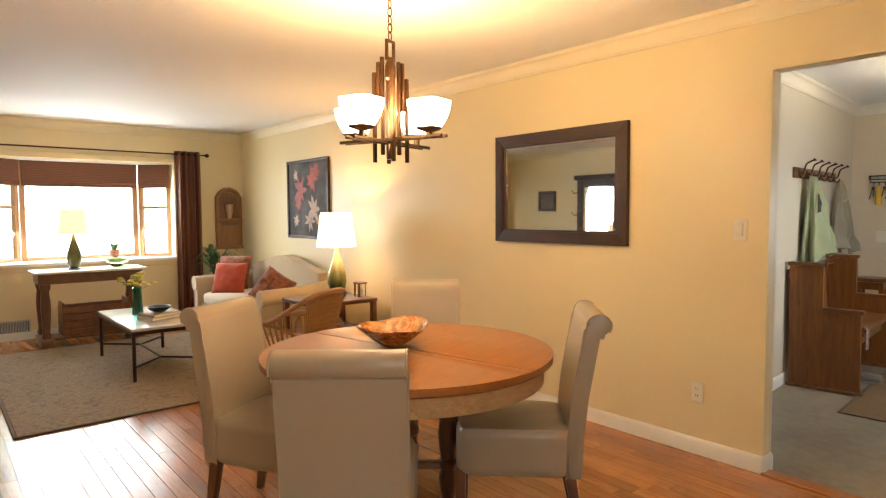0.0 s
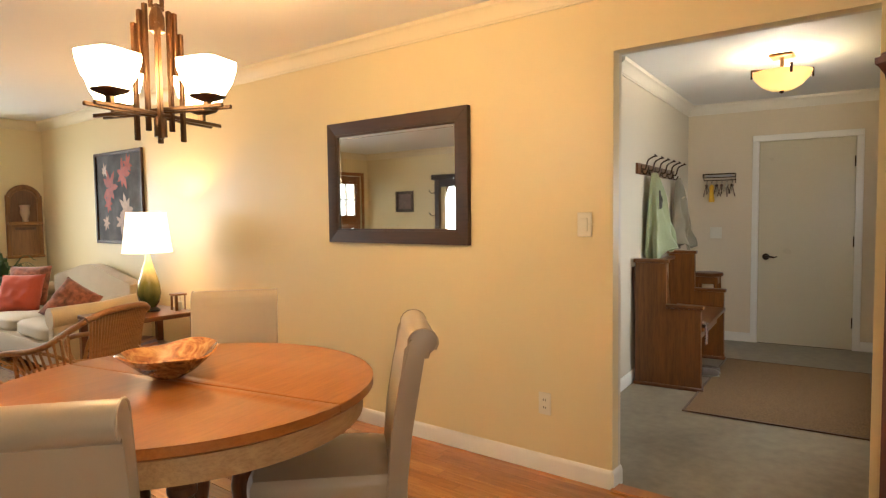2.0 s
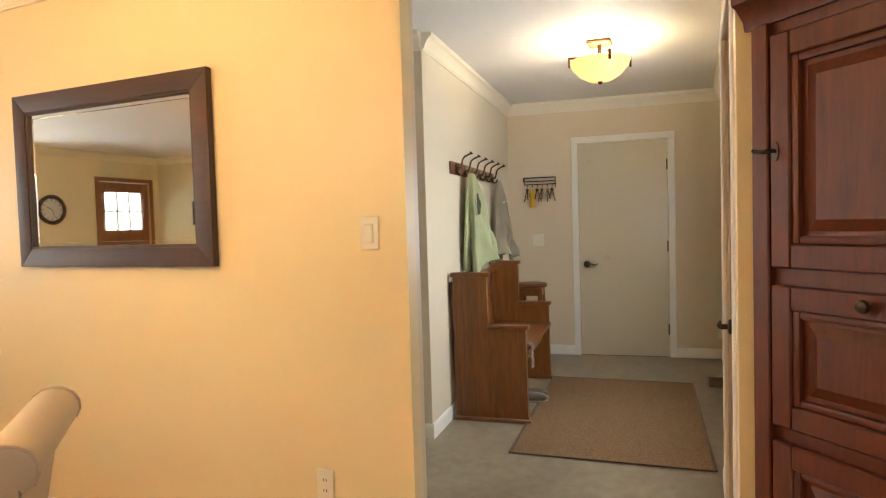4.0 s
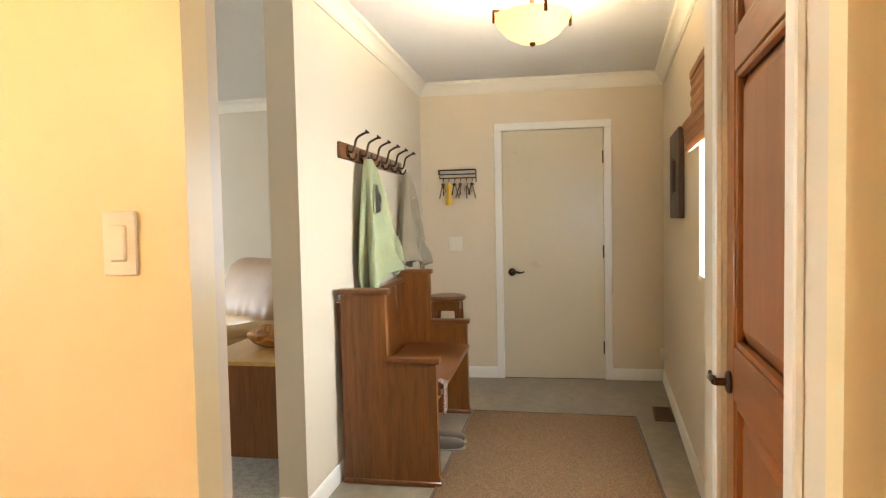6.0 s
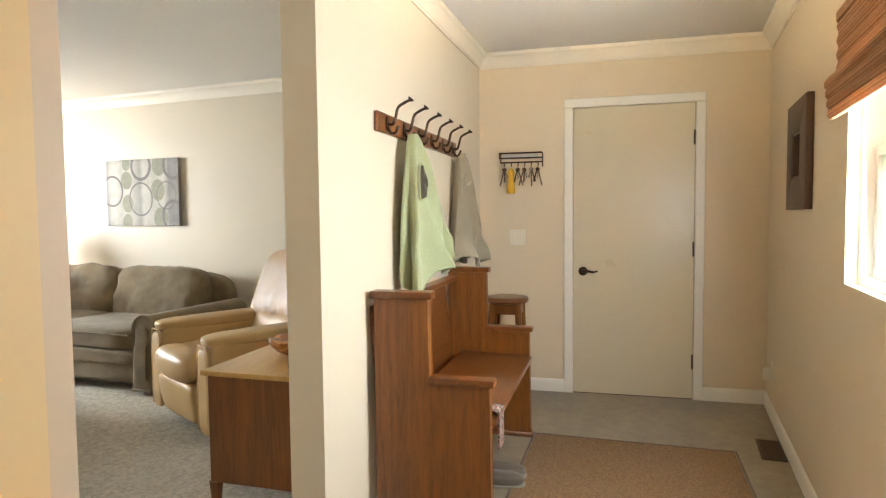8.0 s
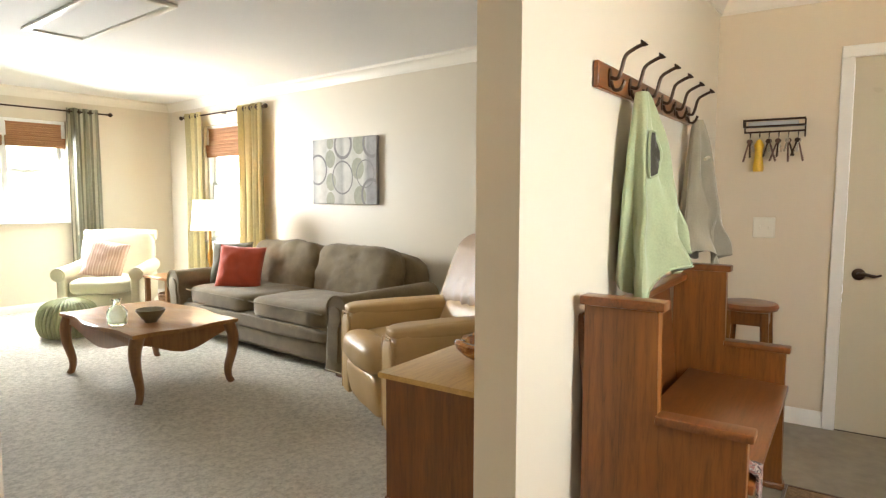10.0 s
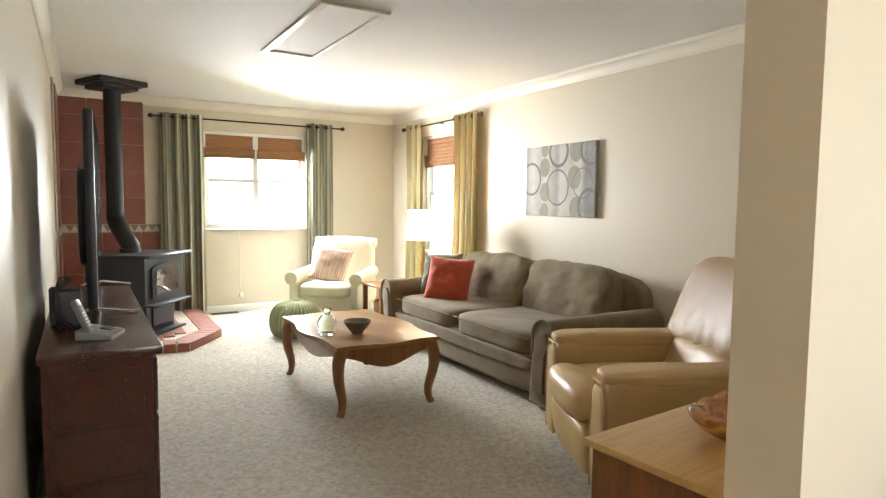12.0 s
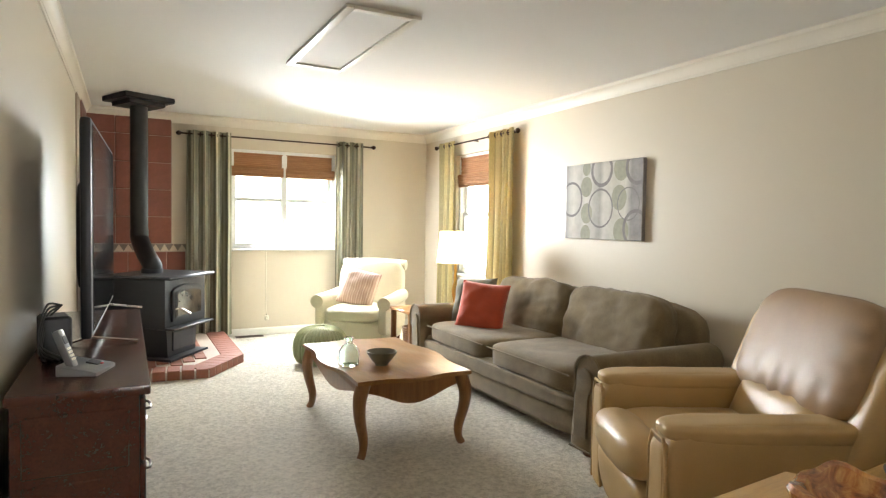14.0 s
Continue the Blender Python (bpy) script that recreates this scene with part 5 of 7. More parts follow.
for sx in (-1, 1):
    prof = [(0.02, 0.05), (0.20, 0.05), (0.205, 0.36)]
    prof += [(0.235 - 0.005 + 0.105 * math.cos(a) - 0.075, 0.485 + 0.105 * math.sin(a)) for a in [radians(q) for q in range(-60, 216, 18)]]
    prof += [(0.045, 0.36)]
    pr = [(sx * (W2 - 0.265 + p), q) for p, q in prof]
    bm = bmesh.new()
    extrude(bm, pr if sx > 0 else pr[::-1], -0.535, 0.46, "xz", 0.014)
    a = part("arm", bm, M_SOFA, t, smooth=60)
    pts = [(sx * (W2 - 0.265 + p), -0.537, q) for p, q in prof]
    piping(a, pts, M_SOFA, 0.008)
    ins = [(sx * (W2 - 0.265 + 0.13 + (p - 0.13) * 0.62), 0.33 + (q - 0.33) * 0.72) for p, q in prof]
    part("arm_front", extrude(bmesh.new(), ins if sx > 0 else ins[::-1], -0.552, -0.534, "xz", 0.006), M_SOFA, a)
    for yy in (-0.46, 0.40):
        part("foot", lathe(bmesh.new(), [(0.03, 0), (0.045, 0.01), (0.048, 0.04), (0.035, 0.06)], 16, (sx * (W2 - 0.15), yy, 0)), M_TURNED, t)


def pillow(name, label, m_, s, mat_, seed, n=18):
    """A square knife-edge pillow with pointed corners."""
    t = thing(name, 0, 0, 0, 0, label, "pillow")
    t.matrix_basis = m_
    bm = bmesh.new()
    def at(i, j, sg):
        u, v = -1 + 2 * i / n, -1 + 2 * j / n
        puff = 0.078 * ((1 - u ** 4) * (1 - v ** 4)) ** 0.6
        puff *= 1 + 0.25 * noise.noise(Vector((3 * u + seed, 3 * v, sg)))
        pull = 0.055
        return (s / 2 * u * (1 - pull * (1 - v * v)), sg * puff, s / 2 * v * (1 - pull * (1 - u * u)))
    grids = []
    for sg in (-1, 1):
        g = [[None] * (n + 1) for _ in range(n + 1)]
        for i in range(n + 1):
            for j in range(n + 1):
                if sg == 1 and (i in (0, n) or j in (0, n)):
                    g[i][j] = grids[0][i][j]
                else:
                    g[i][j] = bm.verts.new(at(i, j, sg))
        grids.append(g)
        for i in range(n):
            for j in range(n):
                bm.faces.new((g[i][j], g[i + 1][j], g[i + 1][j + 1], g[i][j + 1]))
    part("cover", bm, mat_, t, smooth=70)
    return t


pillow("red_pillow", "brick-red square throw pillow on the suede sofa", pose(6.45, 5.85, 0.635, -20, 4, -50), 0.42, M_RED, 2)
pillow("olive_pillow", "dark olive throw pillow behind the red one", pose(6.54, 6.14, 0.645, -18, -3, -62), 0.42, M_OLIVE, 6)

# recliner
t = thing("recliner", 6.13, 3.21, 0.012, -115.5, "caramel leather recliner with padded arms and headrest", "recliner")
part("base", bx((-0.36, -0.36, 0.02), (0.36, 0.42, 0.16), 0.02), M_BLACK, t)
part("seat", cushion(bmesh.new(), (0, -0.10, 0.385), (0.58, 0.80, 0.20), 5, 14, 0.006, seed=4), M_REC_LEATHER, t)
bm = cushion(bmesh.new(), (0, -0.47, 0.40), (0.575, 0.20, 0.20), 2.6, 12, 0.005, seed=8)
part("seat_front_roll", bm, M_REC_LEATHER, t)
part("footrest", cushion(bmesh.new(), (0, -0.455, 0.205), (0.57, 0.10, 0.25), 5, 12, 0.004, pose(0, 0, 0, 8, 0, 0) @ pose(0, 0.02, 0.06), seed=5), M_REC_LEATHER, t)
for sx in (-1, 1):
    bm = cushion(bmesh.new(), (sx * 0.375, 0.0, 0.33), (0.19, 0.95, 0.58), 7, 14, 0.004, seed=3)
    for v in bm.verts:
        if v.co.z > 0.5:
            v.co.z -= 0.05 * max(0, v.co.y) ** 1.5
    a = part("arm", bm, M_REC_LEATHER, t)
    part("arm_pad", cushion(bmesh.new(), (sx * 0.375, -0.04, 0.58), (0.192, 0.88, 0.075), 4.5, 12, 0.004), M_REC_LEATHER, a)
    part("arm_front", cushion(bmesh.new(), (sx * 0.375, -0.475, 0.30), (0.125, 0.04, 0.48), 8, 8), M_REC_LEATHER, a)
    piping(a, [(sx * 0.375 - 0.07, -0.488, 0.07), (sx * 0.375 - 0.075, -0.488, 0.50), (sx * 0.375 - 0.05, -0.488, 0.56), (sx * 0.375 + 0.05, -0.488, 0.56), (sx * 0.375 + 0.075, -0.488, 0.50), (sx * 0.375 + 0.07, -0.488, 0.07)], M_REC_LEATHER, 0.007)
BT = pose(0.02, 0.20, 0.45, -21, 0, 0)
part("backrest", cushion(bmesh.new(), (0, 0.10, 0.22), (0.82, 0.22, 0.66), 5, 14, 0.004, BT), M_REC_LEATHER, t)
for sx in (-1, 1):
    part("wing", cushion(bmesh.new(), (sx * 0.42, 0.06, 0.24), (0.13, 0.26, 0.60), 4.5, 12, 0.003, BT, seed=6), M_REC_LEATHER, t)
part("lumbar_cushion", cushion(bmesh.new(), (0, -0.03, 0.03), (0.60, 0.20, 0.30), 4, 20, 0.004, BT, seed=2), M_REC_LEATHER, t)
bm = cushion(bmesh.new(), (0, -0.01, 0.345), (0.82, 0.25, 0.52), 4.2, 40, 0.0015, seed=12)
for v in bm.verts:
    # gathered towards the lower seam, softly sagging at the sides
    low = max(0.0, min(1.0, (0.36 - v.co.z) / 0.22))
    if v.co.y < 0:
        v.co.y += 0.011 * low * low * (math.sin(44 * v.co.x + 3 * math.sin(9 * v.co.x)) * 0.6 + noise.noise(Vector((v.co.x * 14, 3, v.co.z * 5))))
        v.co.y += 0.003 * math.sin(60 * v.co.z) * max(0, abs(v.co.x) - 0.26) / 0.11
    v.co.x *= 1.0 + 0.06 * (0.35 - v.co.z)
bmesh.ops.transform(bm, matrix=BT @ pose(0, 0, 0.01), verts=bm.verts)
part("headrest_pillow", bm, M_HEAD_LEATHER, t, "worn brown leather pillow")

# coffee table with shaped top and cabriole legs
t = thing("coffee_table", 5.285, 5.19, 0.012, 0, "honey walnut coffee table with scalloped top and cabriole legs", "coffee table")
def scallop(w, l, n=48):
    out = []
    for k in range(4):
        for i in range(n // 4):
            u = i / (n // 4)
            if k == 0: x, y = -w + 2 * w * u, -l - 0.035 * math.sin(math.pi * u) ** 2 + 0.018 * math.sin(2 * math.pi * u) ** 2
            elif k == 1: x, y = w + 0.045 * math.sin(math.pi * u) ** 2 - 0.030 * math.sin(2 * math.pi * u) ** 2, -l + 2 * l * u
            elif k == 2: x, y = w - 2 * w * u, l + 0.035 * math.sin(math.pi * u) ** 2 - 0.018 * math.sin(2 * math.pi * u) ** 2
            else: x, y = -w - 0.045 * math.sin(math.pi * u) ** 2 + 0.030 * math.sin(2 * math.pi * u) ** 2, l - 2 * l * u
            out.append((x, y))
    return out
part("tabletop", extrude(bmesh.new(), scallop(0.355, 0.575), 0.418, 0.443, "xy", 0.008), M_WALNUT, t, smooth=50)
for sy in (-1, 1):
    ap = [(-0.29, 0.418), (0.29, 0.418)] + [(0.29 - 0.58 * u, 0.335 + 0.028 * math.cos(2 * math.pi * u) - 0.03 * math.sin(math.pi * u)) for u in [i / 16 for i in range(17)]]
    part("apron", extrude(bmesh.new(), ap, -0.010, 0.010, "xz", 0.002, pose(0, sy * 0.525, 0)), M_WALNUT_Z, t)
for sx in (-1, 1):
    ap = [(-0.50, 0.418), (0.50, 0.418)] + [(0.50 - 1.0 * u, 0.335 + 0.028 * math.cos(2 * math.pi * u) - 0.03 * math.sin(math.pi * u)) for u in [i / 16 for i in range(17)]]
    part("apron", extrude(bmesh.new(), ap, -0.010, 0.010, "yz", 0.002, pose(sx * 0.31, 0, 0)), M_WALNUT_Z, t)
    for sy in (-1, 1):
        d = Vector((sx, sy * 0.6, 0)).normalized()
        pts = curve_pts([Vector((sx * 0.305, sy * 0.525, 0.418)) + d * o - Vector((0, 0, dz)) for o, dz in ((0, 0), (0.030, 0.09), (0.026, 0.19), (-0.005, 0.31), (-0.002, 0.38), (0.018, 0.418))], 18)
        rr = [0.045 - 0.022 * min(1, i / 14) for i in range(19)]
        part("leg", tube(bmesh.new(), pts, rr, 10), M_WALNUT_Z, t)
t = thing("glass_bottle", 5.02, 5.03, 0.455, 0, "small aqua glass bottle vase on the coffee table", "vase")
part("bottle", lathe(bmesh.new(), [(0.058, 0), (0.062, 0.01), (0.062, 0.085), (0.045, 0.115), (0.022, 0.13), (0.02, 0.15), (0.03, 0.16), (0.03, 0.168), (0.016, 0.166), (0.016, 0.13), (0.04, 0.11), (0.056, 0.083), (0.056, 0.012), (0, 0.01)], 32), M_GREEN_GLASS, t)
t = thing("ceramic_bowl", 5.20, 4.95, 0.455, 0, "grey-green stoneware bowl on the coffee table", "bowl")
part("bowl", lathe(bmesh.new(), [(0.038, 0), (0.042, 0.012), (0.06, 0.03), (0.088, 0.07), (0.095, 0.085), (0.090, 0.086), (0.08, 0.068), (0.05, 0.034), (0, 0.022)], 36), plain("grey_green_glaze", (0.17, 0.16, 0.11), 0.35, vary=0.25, fine=30), t)

# cream armchair
t = thing("armchair", 6.03, 7.60, 0.012, -40, "cream upholstered armchair with rolled arms", "armchair")
part("base", cushion(bmesh.new(), (0, 0.02, 0.20), (0.70, 0.72, 0.26), 9, 10), M_CREAM_CHAIR, t)
part("seat_cushion", cushion(bmesh.new(), (0, -0.09, 0.375), (0.56, 0.66, 0.15), 5, 12, 0.004), M_CREAM_CHAIR, t)
bm = cushion(bmesh.new(), (0, 0.0, 0.0), (0.72, 0.20, 0.60), 5, 14, 0.003, pose(0, 0.30, 0.60, -12, 0, 0))
part("backrest", bm, M_CREAM_CHAIR, t)
part("back_roll", tube(bmesh.new(), [(-0.36, 0.40, 0.845), (0, 0.41, 0.86), (0.36, 0.40, 0.845)], 0.055, 14), M_CREAM_CHAIR, t)
for sx in (-1, 1):
    a = part("arm", cushion(bmesh.new(), (sx * 0.335, 0.0, 0.34), (0.11, 0.70, 0.34), 6, 10), M_CREAM_CHAIR, t)
    part("arm_roll", tube(bmesh.new(), [(sx * 0.355, -0.36, 0.50), (sx * 0.355, 0.0, 0.51), (sx * 0.35, 0.30, 0.53)], 0.068, 16), M_CREAM_CHAIR, a)
    part("arm_disc", lathe(bmesh.new(), [(0.05, 0), (0.05, 0.008), (0, 0.012)], 20, m=pose(sx * 0.355, -0.36, 0.50, 90)), M_CREAM_CHAIR, a)
    for yy in (-0.30, 0.32):
        part("leg", lathe(bmesh.new(), [(0.014, 0), (0.024, 0.08)], 10, (sx * 0.30, yy, 0)), M_TURNED, t)
pillow("mauve_pillow", "dusty mauve striped pillow on the cream armchair", pose(6.00, 7.62, 0.63, -20, 12, -40), 0.40, M_MAUVE, 11)

# knitted pouf
t = thing("pouf", 5.42, 7.02, 0.012, 0, "sage green knitted round floor pouf", "pouf")
M_KNIT = fabric("sage_knit", (0.33, 0.36, 0.19), 0.15, 90, relief=0.7)
part("core", lathe(bmesh.new(), [(0.12, 0.0), (0.21, 0.03), (0.238, 0.15), (0.20, 0.28), (0.10, 0.325), (0, 0.33)], 32), M_KNIT, t)
for k in range(36):
    a = math.tau * k / 36
    pts = [(r * math.cos(a + 0.35 * z), r * math.sin(a + 0.35 * z), z) for r, z in ((0.13, 0.006), (0.205, 0.03), (0.236, 0.09), (0.243, 0.16), (0.228, 0.23), (0.19, 0.29), (0.12, 0.325), (0.04, 0.335))]
    part("knit_rib", tube(bmesh.new(), curve_pts(pts, 12), 0.014, 6), M_KNIT, t)

# side table, lamp, basket
t = thing("side_table", 6.48, 6.83, 0.012, 0, "small honey wood side table between sofa and armchair", "side table")
part("tabletop", bx((-0.36, -0.24, 0.465), (0.36, 0.24, 0.49), 0.006), M_WALNUT, t)
part("lower_shelf", bx((-0.32, -0.20, 0.10), (0.32, 0.20, 0.118), 0.004), M_WALNUT, t)
for sx in (-1, 1):
    for sy in (-1, 1):
        part("leg", bx((sx * 0.325 - 0.022, sy * 0.205 - 0.022, 0), (sx * 0.325 + 0.022, sy * 0.205 + 0.022, 0.465), 0.004), M_WALNUT_Z, t)
t = thing("wicker_basket", 6.30, 6.80, 0.13, 0, "small wicker basket on the side table shelf", "basket")
for k in range(9):
    part("weave", tube(bmesh.new(), [((0.12 + 0.002 * k) * math.cos(a), (0.12 + 0.002 * k) * math.sin(a), 0.014 + 0.022 * k) for a in [math.tau * i / 20 for i in range(21)]], 0.011, 6), wood("wicker", (0.16, 0.07, 0.025), (0.36, 0.19, 0.08), "x", 0.6) if k == 0 else bpy.data.materials["wicker"], t)
part("basket_floor", lathe(bmesh.new(), [(0.12, 0), (0.12, 0.01), (0, 0.01)], 20), bpy.data.materials["wicker"], t)


def drum_shade(bm, r0, r1, z0, z1):
    return lathe(bm, [(r0, z0), (r1, z1), (r1 - 0.004, z1), (r0 - 0.004, z0), (r0, z0)], 40)


M_LINEN_LIT = glowing("lit_linen_shade", (1.0, 0.86, 0.66), 2.0)
t = thing("table_lamp", 6.68, 6.75, 0.502, 0, "brass table lamp with lit white linen shade", "lamp")
part("base", lathe(bmesh.new(), [(0.075, 0), (0.075, 0.012), (0.03, 0.03), (0.018, 0.06), (0.03, 0.12), (0.035, 0.17), (0.015, 0.25), (0.012, 0.44), (0, 0.44)], 24), plain("brass", (0.50, 0.30, 0.08), 0.3, 1.0), t)
part("shade", drum_shade(bmesh.new(), 0.185, 0.155, 0.44, 0.745), M_LINEN_LIT, t, "lit white linen shade")
part("spider", tube(bmesh.new(), [(-0.155, 0, 0.72), (0.155, 0, 0.72)], 0.003, 6), M_CHROME, t)

# canvas with rings and discs
t = thing("canvas_print", XE, 5.32, 1.527, -90, "grey-green abstract canvas of rings and discs", "picture")
t.scale = (0.915, 1, 1)
m, nt, b = material("grey_striped_canvas", 0.85)
tc = nt.nodes.new("ShaderNodeTexCoord")
sp = nt.nodes.new("ShaderNodeSeparateXYZ")
nt.links.new(tc.outputs["Object"], sp.inputs[0])
sc = nt.nodes.new("ShaderNodeMapRange")
sc.inputs["From Min"].default_value, sc.inputs["From Max"].default_value = -0.49, 0.49
nt.links.new(sp.outputs[0], sc.inputs["Value"])
c = ramp(nt, sc.outputs[0], [(0.0, (0.16, 0.15, 0.16)), (0.06, (0.46, 0.45, 0.43)), (0.12, (0.60, 0.58, 0.53)), (0.22, (0.44, 0.43, 0.40)), (0.30, (0.62, 0.60, 0.55)), (0.48, (0.24, 0.23, 0.22)), (0.53, (0.58, 0.56, 0.52)), (0.66, (0.46, 0.46, 0.40)), (0.80, (0.62, 0.61, 0.56)), (0.87, (0.17, 0.16, 0.18)), (1.0, (0.14, 0.13, 0.15))])
n1 = noise_tex(nt, coords(nt), 14, 5)
c = mix(nt, 0.4, c, ramp(nt, n1, [(0.3, (0.42, 0.42, 0.38)), (0.7, (0.68, 0.66, 0.62))]))
nt.links.new(c, b.inputs["Base Color"])
bump(nt, b, noise_tex(nt, coords(nt), 400, 2), 0.3, 0.001)
part("canvas", bx((-0.488, -0.04, -0.312), (0.488, -0.003, 0.312), 0.004), m, t)
M_INK_D = plain("charcoal_ink", (0.23, 0.22, 0.22), 0.85, vary=0.3, fine=30, relief=0.05)
M_INK_G = plain("sage_ink", (0.34, 0.34, 0.27), 0.85, vary=0.25, fine=30, relief=0.05)
for cx, cz, r, w in ((-0.01, -0.06, 0.16, 0.016), (0.0, 0.25, 0.14, 0.030), (0.43, 0.25, 0.14, 0.030), (-0.40, 0.02, 0.15, 0.020), (0.42, -0.22, 0.15, 0.028), (0.33, -0.03, 0.13, 0.010)):
    pts_o, pts_i = [], []
    bm = bmesh.new()
    vo, vi = [], []
    for i in range(40):
        a = math.tau * i / 40
        for rr, lst in ((r, vo), (r - w, vi)):
            lst.append(bm.verts.new((min(0.486, max(-0.486, cx + rr * math.cos(a))), -0.0412, min(0.31, max(-0.31, cz + rr * math.sin(a))))))
    for i in range(40):
        j = (i + 1) % 40
        bm.faces.new((vo[i], vo[j], vi[j], vi[i]))
    part("ring", bm, M_INK_D, t, smooth=0)
for cx, cz, r in ((-0.20, 0.12, 0.085), (0.22, 0.02, 0.10), (0.24, 0.25, 0.10), (-0.19, -0.10, 0.085), (-0.20, 0.27, 0.06), (0.25, -0.24, 0.10), (-0.2, -0.27, 0.075)):
    bm = bmesh.new()
    lst = []
    for i in range(36):
        a = math.tau * i / 36
        lst.append(bm.verts.new((min(0.485, max(-0.485, cx + r * 0.9 * math.cos(a))), -0.0407, min(0.31, max(-0.31, cz + r * math.sin(a))))))
    bm.faces.new(lst)
    part("disc", bm, M_INK_G, t, smooth=0)

# attic hatch
t = thing("attic_hatch", 5.05, 5.255, H, 0, "white attic hatch with moulded frame in the ceiling", "hatch")
t["kind"] = "structure"
bm = bmesh.new()
for lo, hi in (((-0.215, -0.67, -0.022), (-0.165, 0.67, -0.001)), ((0.165, -0.67, -0.022), (0.215, 0.67, -0.001)), ((-0.165, -0.67, -0.022), (0.165, -0.62, -0.001)), ((-0.165, 0.62, -0.022), (0.165, 0.67, -0.001))):
    box(bm, lo, hi, 0.006, seg=2)
part("frame", bm, M_TRIM, t)
part("lid", bx((-0.164, -0.619, -0.008), (0.164, 0.619, -0.002), 0), M_CEILING, t)

# dresser
DX0, DX1, DY0, DY1, DZ = 3.50, 3.88, 3.66, 5.50, 0.79
t = thing("dresser", (DX0 + DX1) / 2, (DY0 + DY1) / 2, 0.012, 0, "dark cherry low dresser carrying the television", "dresser")
w, l = (DX1 - DX0) / 2, (DY1 - DY0) / 2
part("body", bx((-w + 0.01, -l + 0.015, 0.06), (w - 0.02, l - 0.015, DZ - 0.045), 0.004), M_CHERRY, t)
part("top", bx((-w, -l - 0.01, DZ - 0.045), (w + 0.012, l + 0.01, DZ - 0.012), 0.008, seg=2), M_CHERRY, t)
part("plinth", bx((-w + 0.02, -l + 0.03, 0), (w - 0.04, l - 0.03, 0.06), 0.003), M_CHERRY, t)
for i in range(3):
    for j in range(3):
        y0 = -l + 0.03 + j * (2 * l - 0.06) / 3
        z0 = 0.075 + i * 0.22
        d = part("drawer", bx((w - 0.022, y0 + 0.006, z0), (w - 0.002, y0 + (2 * l - 0.06) / 3 - 0.006, z0 + 0.208), 0.006), M_CHERRY, t)
        part("pull", tube(bmesh.new(), curve_pts([(w - 0.004, y0 + 0.24, z0 + 0.11), (w + 0.018, y0 + 0.26, z0 + 0.105), (w + 0.018, y0 + 0.33, z0 + 0.105), (w - 0.004, y0 + 0.35, z0 + 0.11)], 10), 0.005, 6), M_IRON, d)
for z0 in (0.09, 0.30, 0.515):
    part("side_panel", bx((-w + 0.04, -l + 0.008, z0), (w - 0.05, -l + 0.016, z0 + 0.19), 0.004), M_CHERRY, t)

# television
t = thing("television", 3.715, 4.98, DZ, 88, "black flat-screen television on a metal stand", "television")
part("case", bx((-0.70, -0.012, 0.045), (0.70, 0.03, 0.925), 0.016, seg=2), M_BLACK, t)
m, nt, b = material("dark_glossy_screen", 0.08)
b.inputs["Base Color"].default_value = (0.006, 0.006, 0.007, 1)
part("screen", bx((-0.675, -0.0155, 0.075), (0.675, -0.0125, 0.90), 0), m, t)
part("rear_bulge", cushion(bmesh.new(), (0, 0.045, 0.45), (0.9, 0.06, 0.5), 6, 8), M_BLACK, t)
for sx in (-0.55, 0.55):
    part("stand_leg", tube(bmesh.new(), [(sx, -0.17, 0.006), (sx, 0.0, 0.03), (sx, 0.02, 0.055)], 0.006, 8), M_CHROME, t)
    part("stand_leg", tube(bmesh.new(), [(sx, 0.10, 0.006), (sx, 0.02, 0.03)], 0.006, 8), M_CHROME, t)

# cordless phone and cable box
t = thing("cordless_phone", 3.70, 3.92, DZ, 70, "silver cordless telephone standing in its base", "telephone")
t.scale = (0.8, 0.8, 0.8)
M_SILVER = plain("silver_plastic", (0.20, 0.205, 0.21), 0.35, 0.3, vary=0.05)
bm = extrude(bmesh.new(), [(-0.08, 0.0), (0.08, 0.0), (0.08, 0.045), (-0.06, 0.02), (-0.08, 0.015)], -0.10, 0.10, "yz", 0.006)
part("base", bm, M_SILVER, t)
h = part("handset", bx((-0.024, -0.012, 0.03), (0.024, 0.018, 0.20), 0.009, pose(-0.045, 0.02, 0, -22, 0, 0), 2), M_SILVER, t)
part("display", bx((-0.016, -0.0145, 0.135), (0.016, -0.012, 0.17), 0.001, pose(-0.045, 0.02, 0, -22, 0, 0)), M_BLACK, h)
for r in range(4):
    for q in range(3):
        part("key", bx((-0.016 + 0.012 * q, -0.0145, 0.06 + 0.016 * r), (-0.007 + 0.012 * q, -0.012, 0.070 + 0.016 * r), 0.001, pose(-0.045, 0.02, 0, -22, 0, 0)), M_PLASTIC_W, h)
part("display", bx((0.015, -0.03, 0.034), (0.075, 0.02, 0.042), 0.002, pose(0, 0, -0.006, 14, 0, 0)), M_BLACK, t)
part("red_light", lathe(bmesh.new(), [(0.008, 0), (0.008, 0.004), (0, 0.006)], 10, (0.045, -0.045, 0.024)), plain("red_lens", (0.6, 0.02, 0.01), 0.3), t)
t = thing("media_box", 3.58, 4.22, DZ, 0, "small black media box with cables behind the television", "media box")
part("box", bx((-0.05, -0.07, 0), (0.05, 0.07, 0.16), 0.01, pose(0, 0, 0.0, 0, 0, 12)), M_BLACK, t)
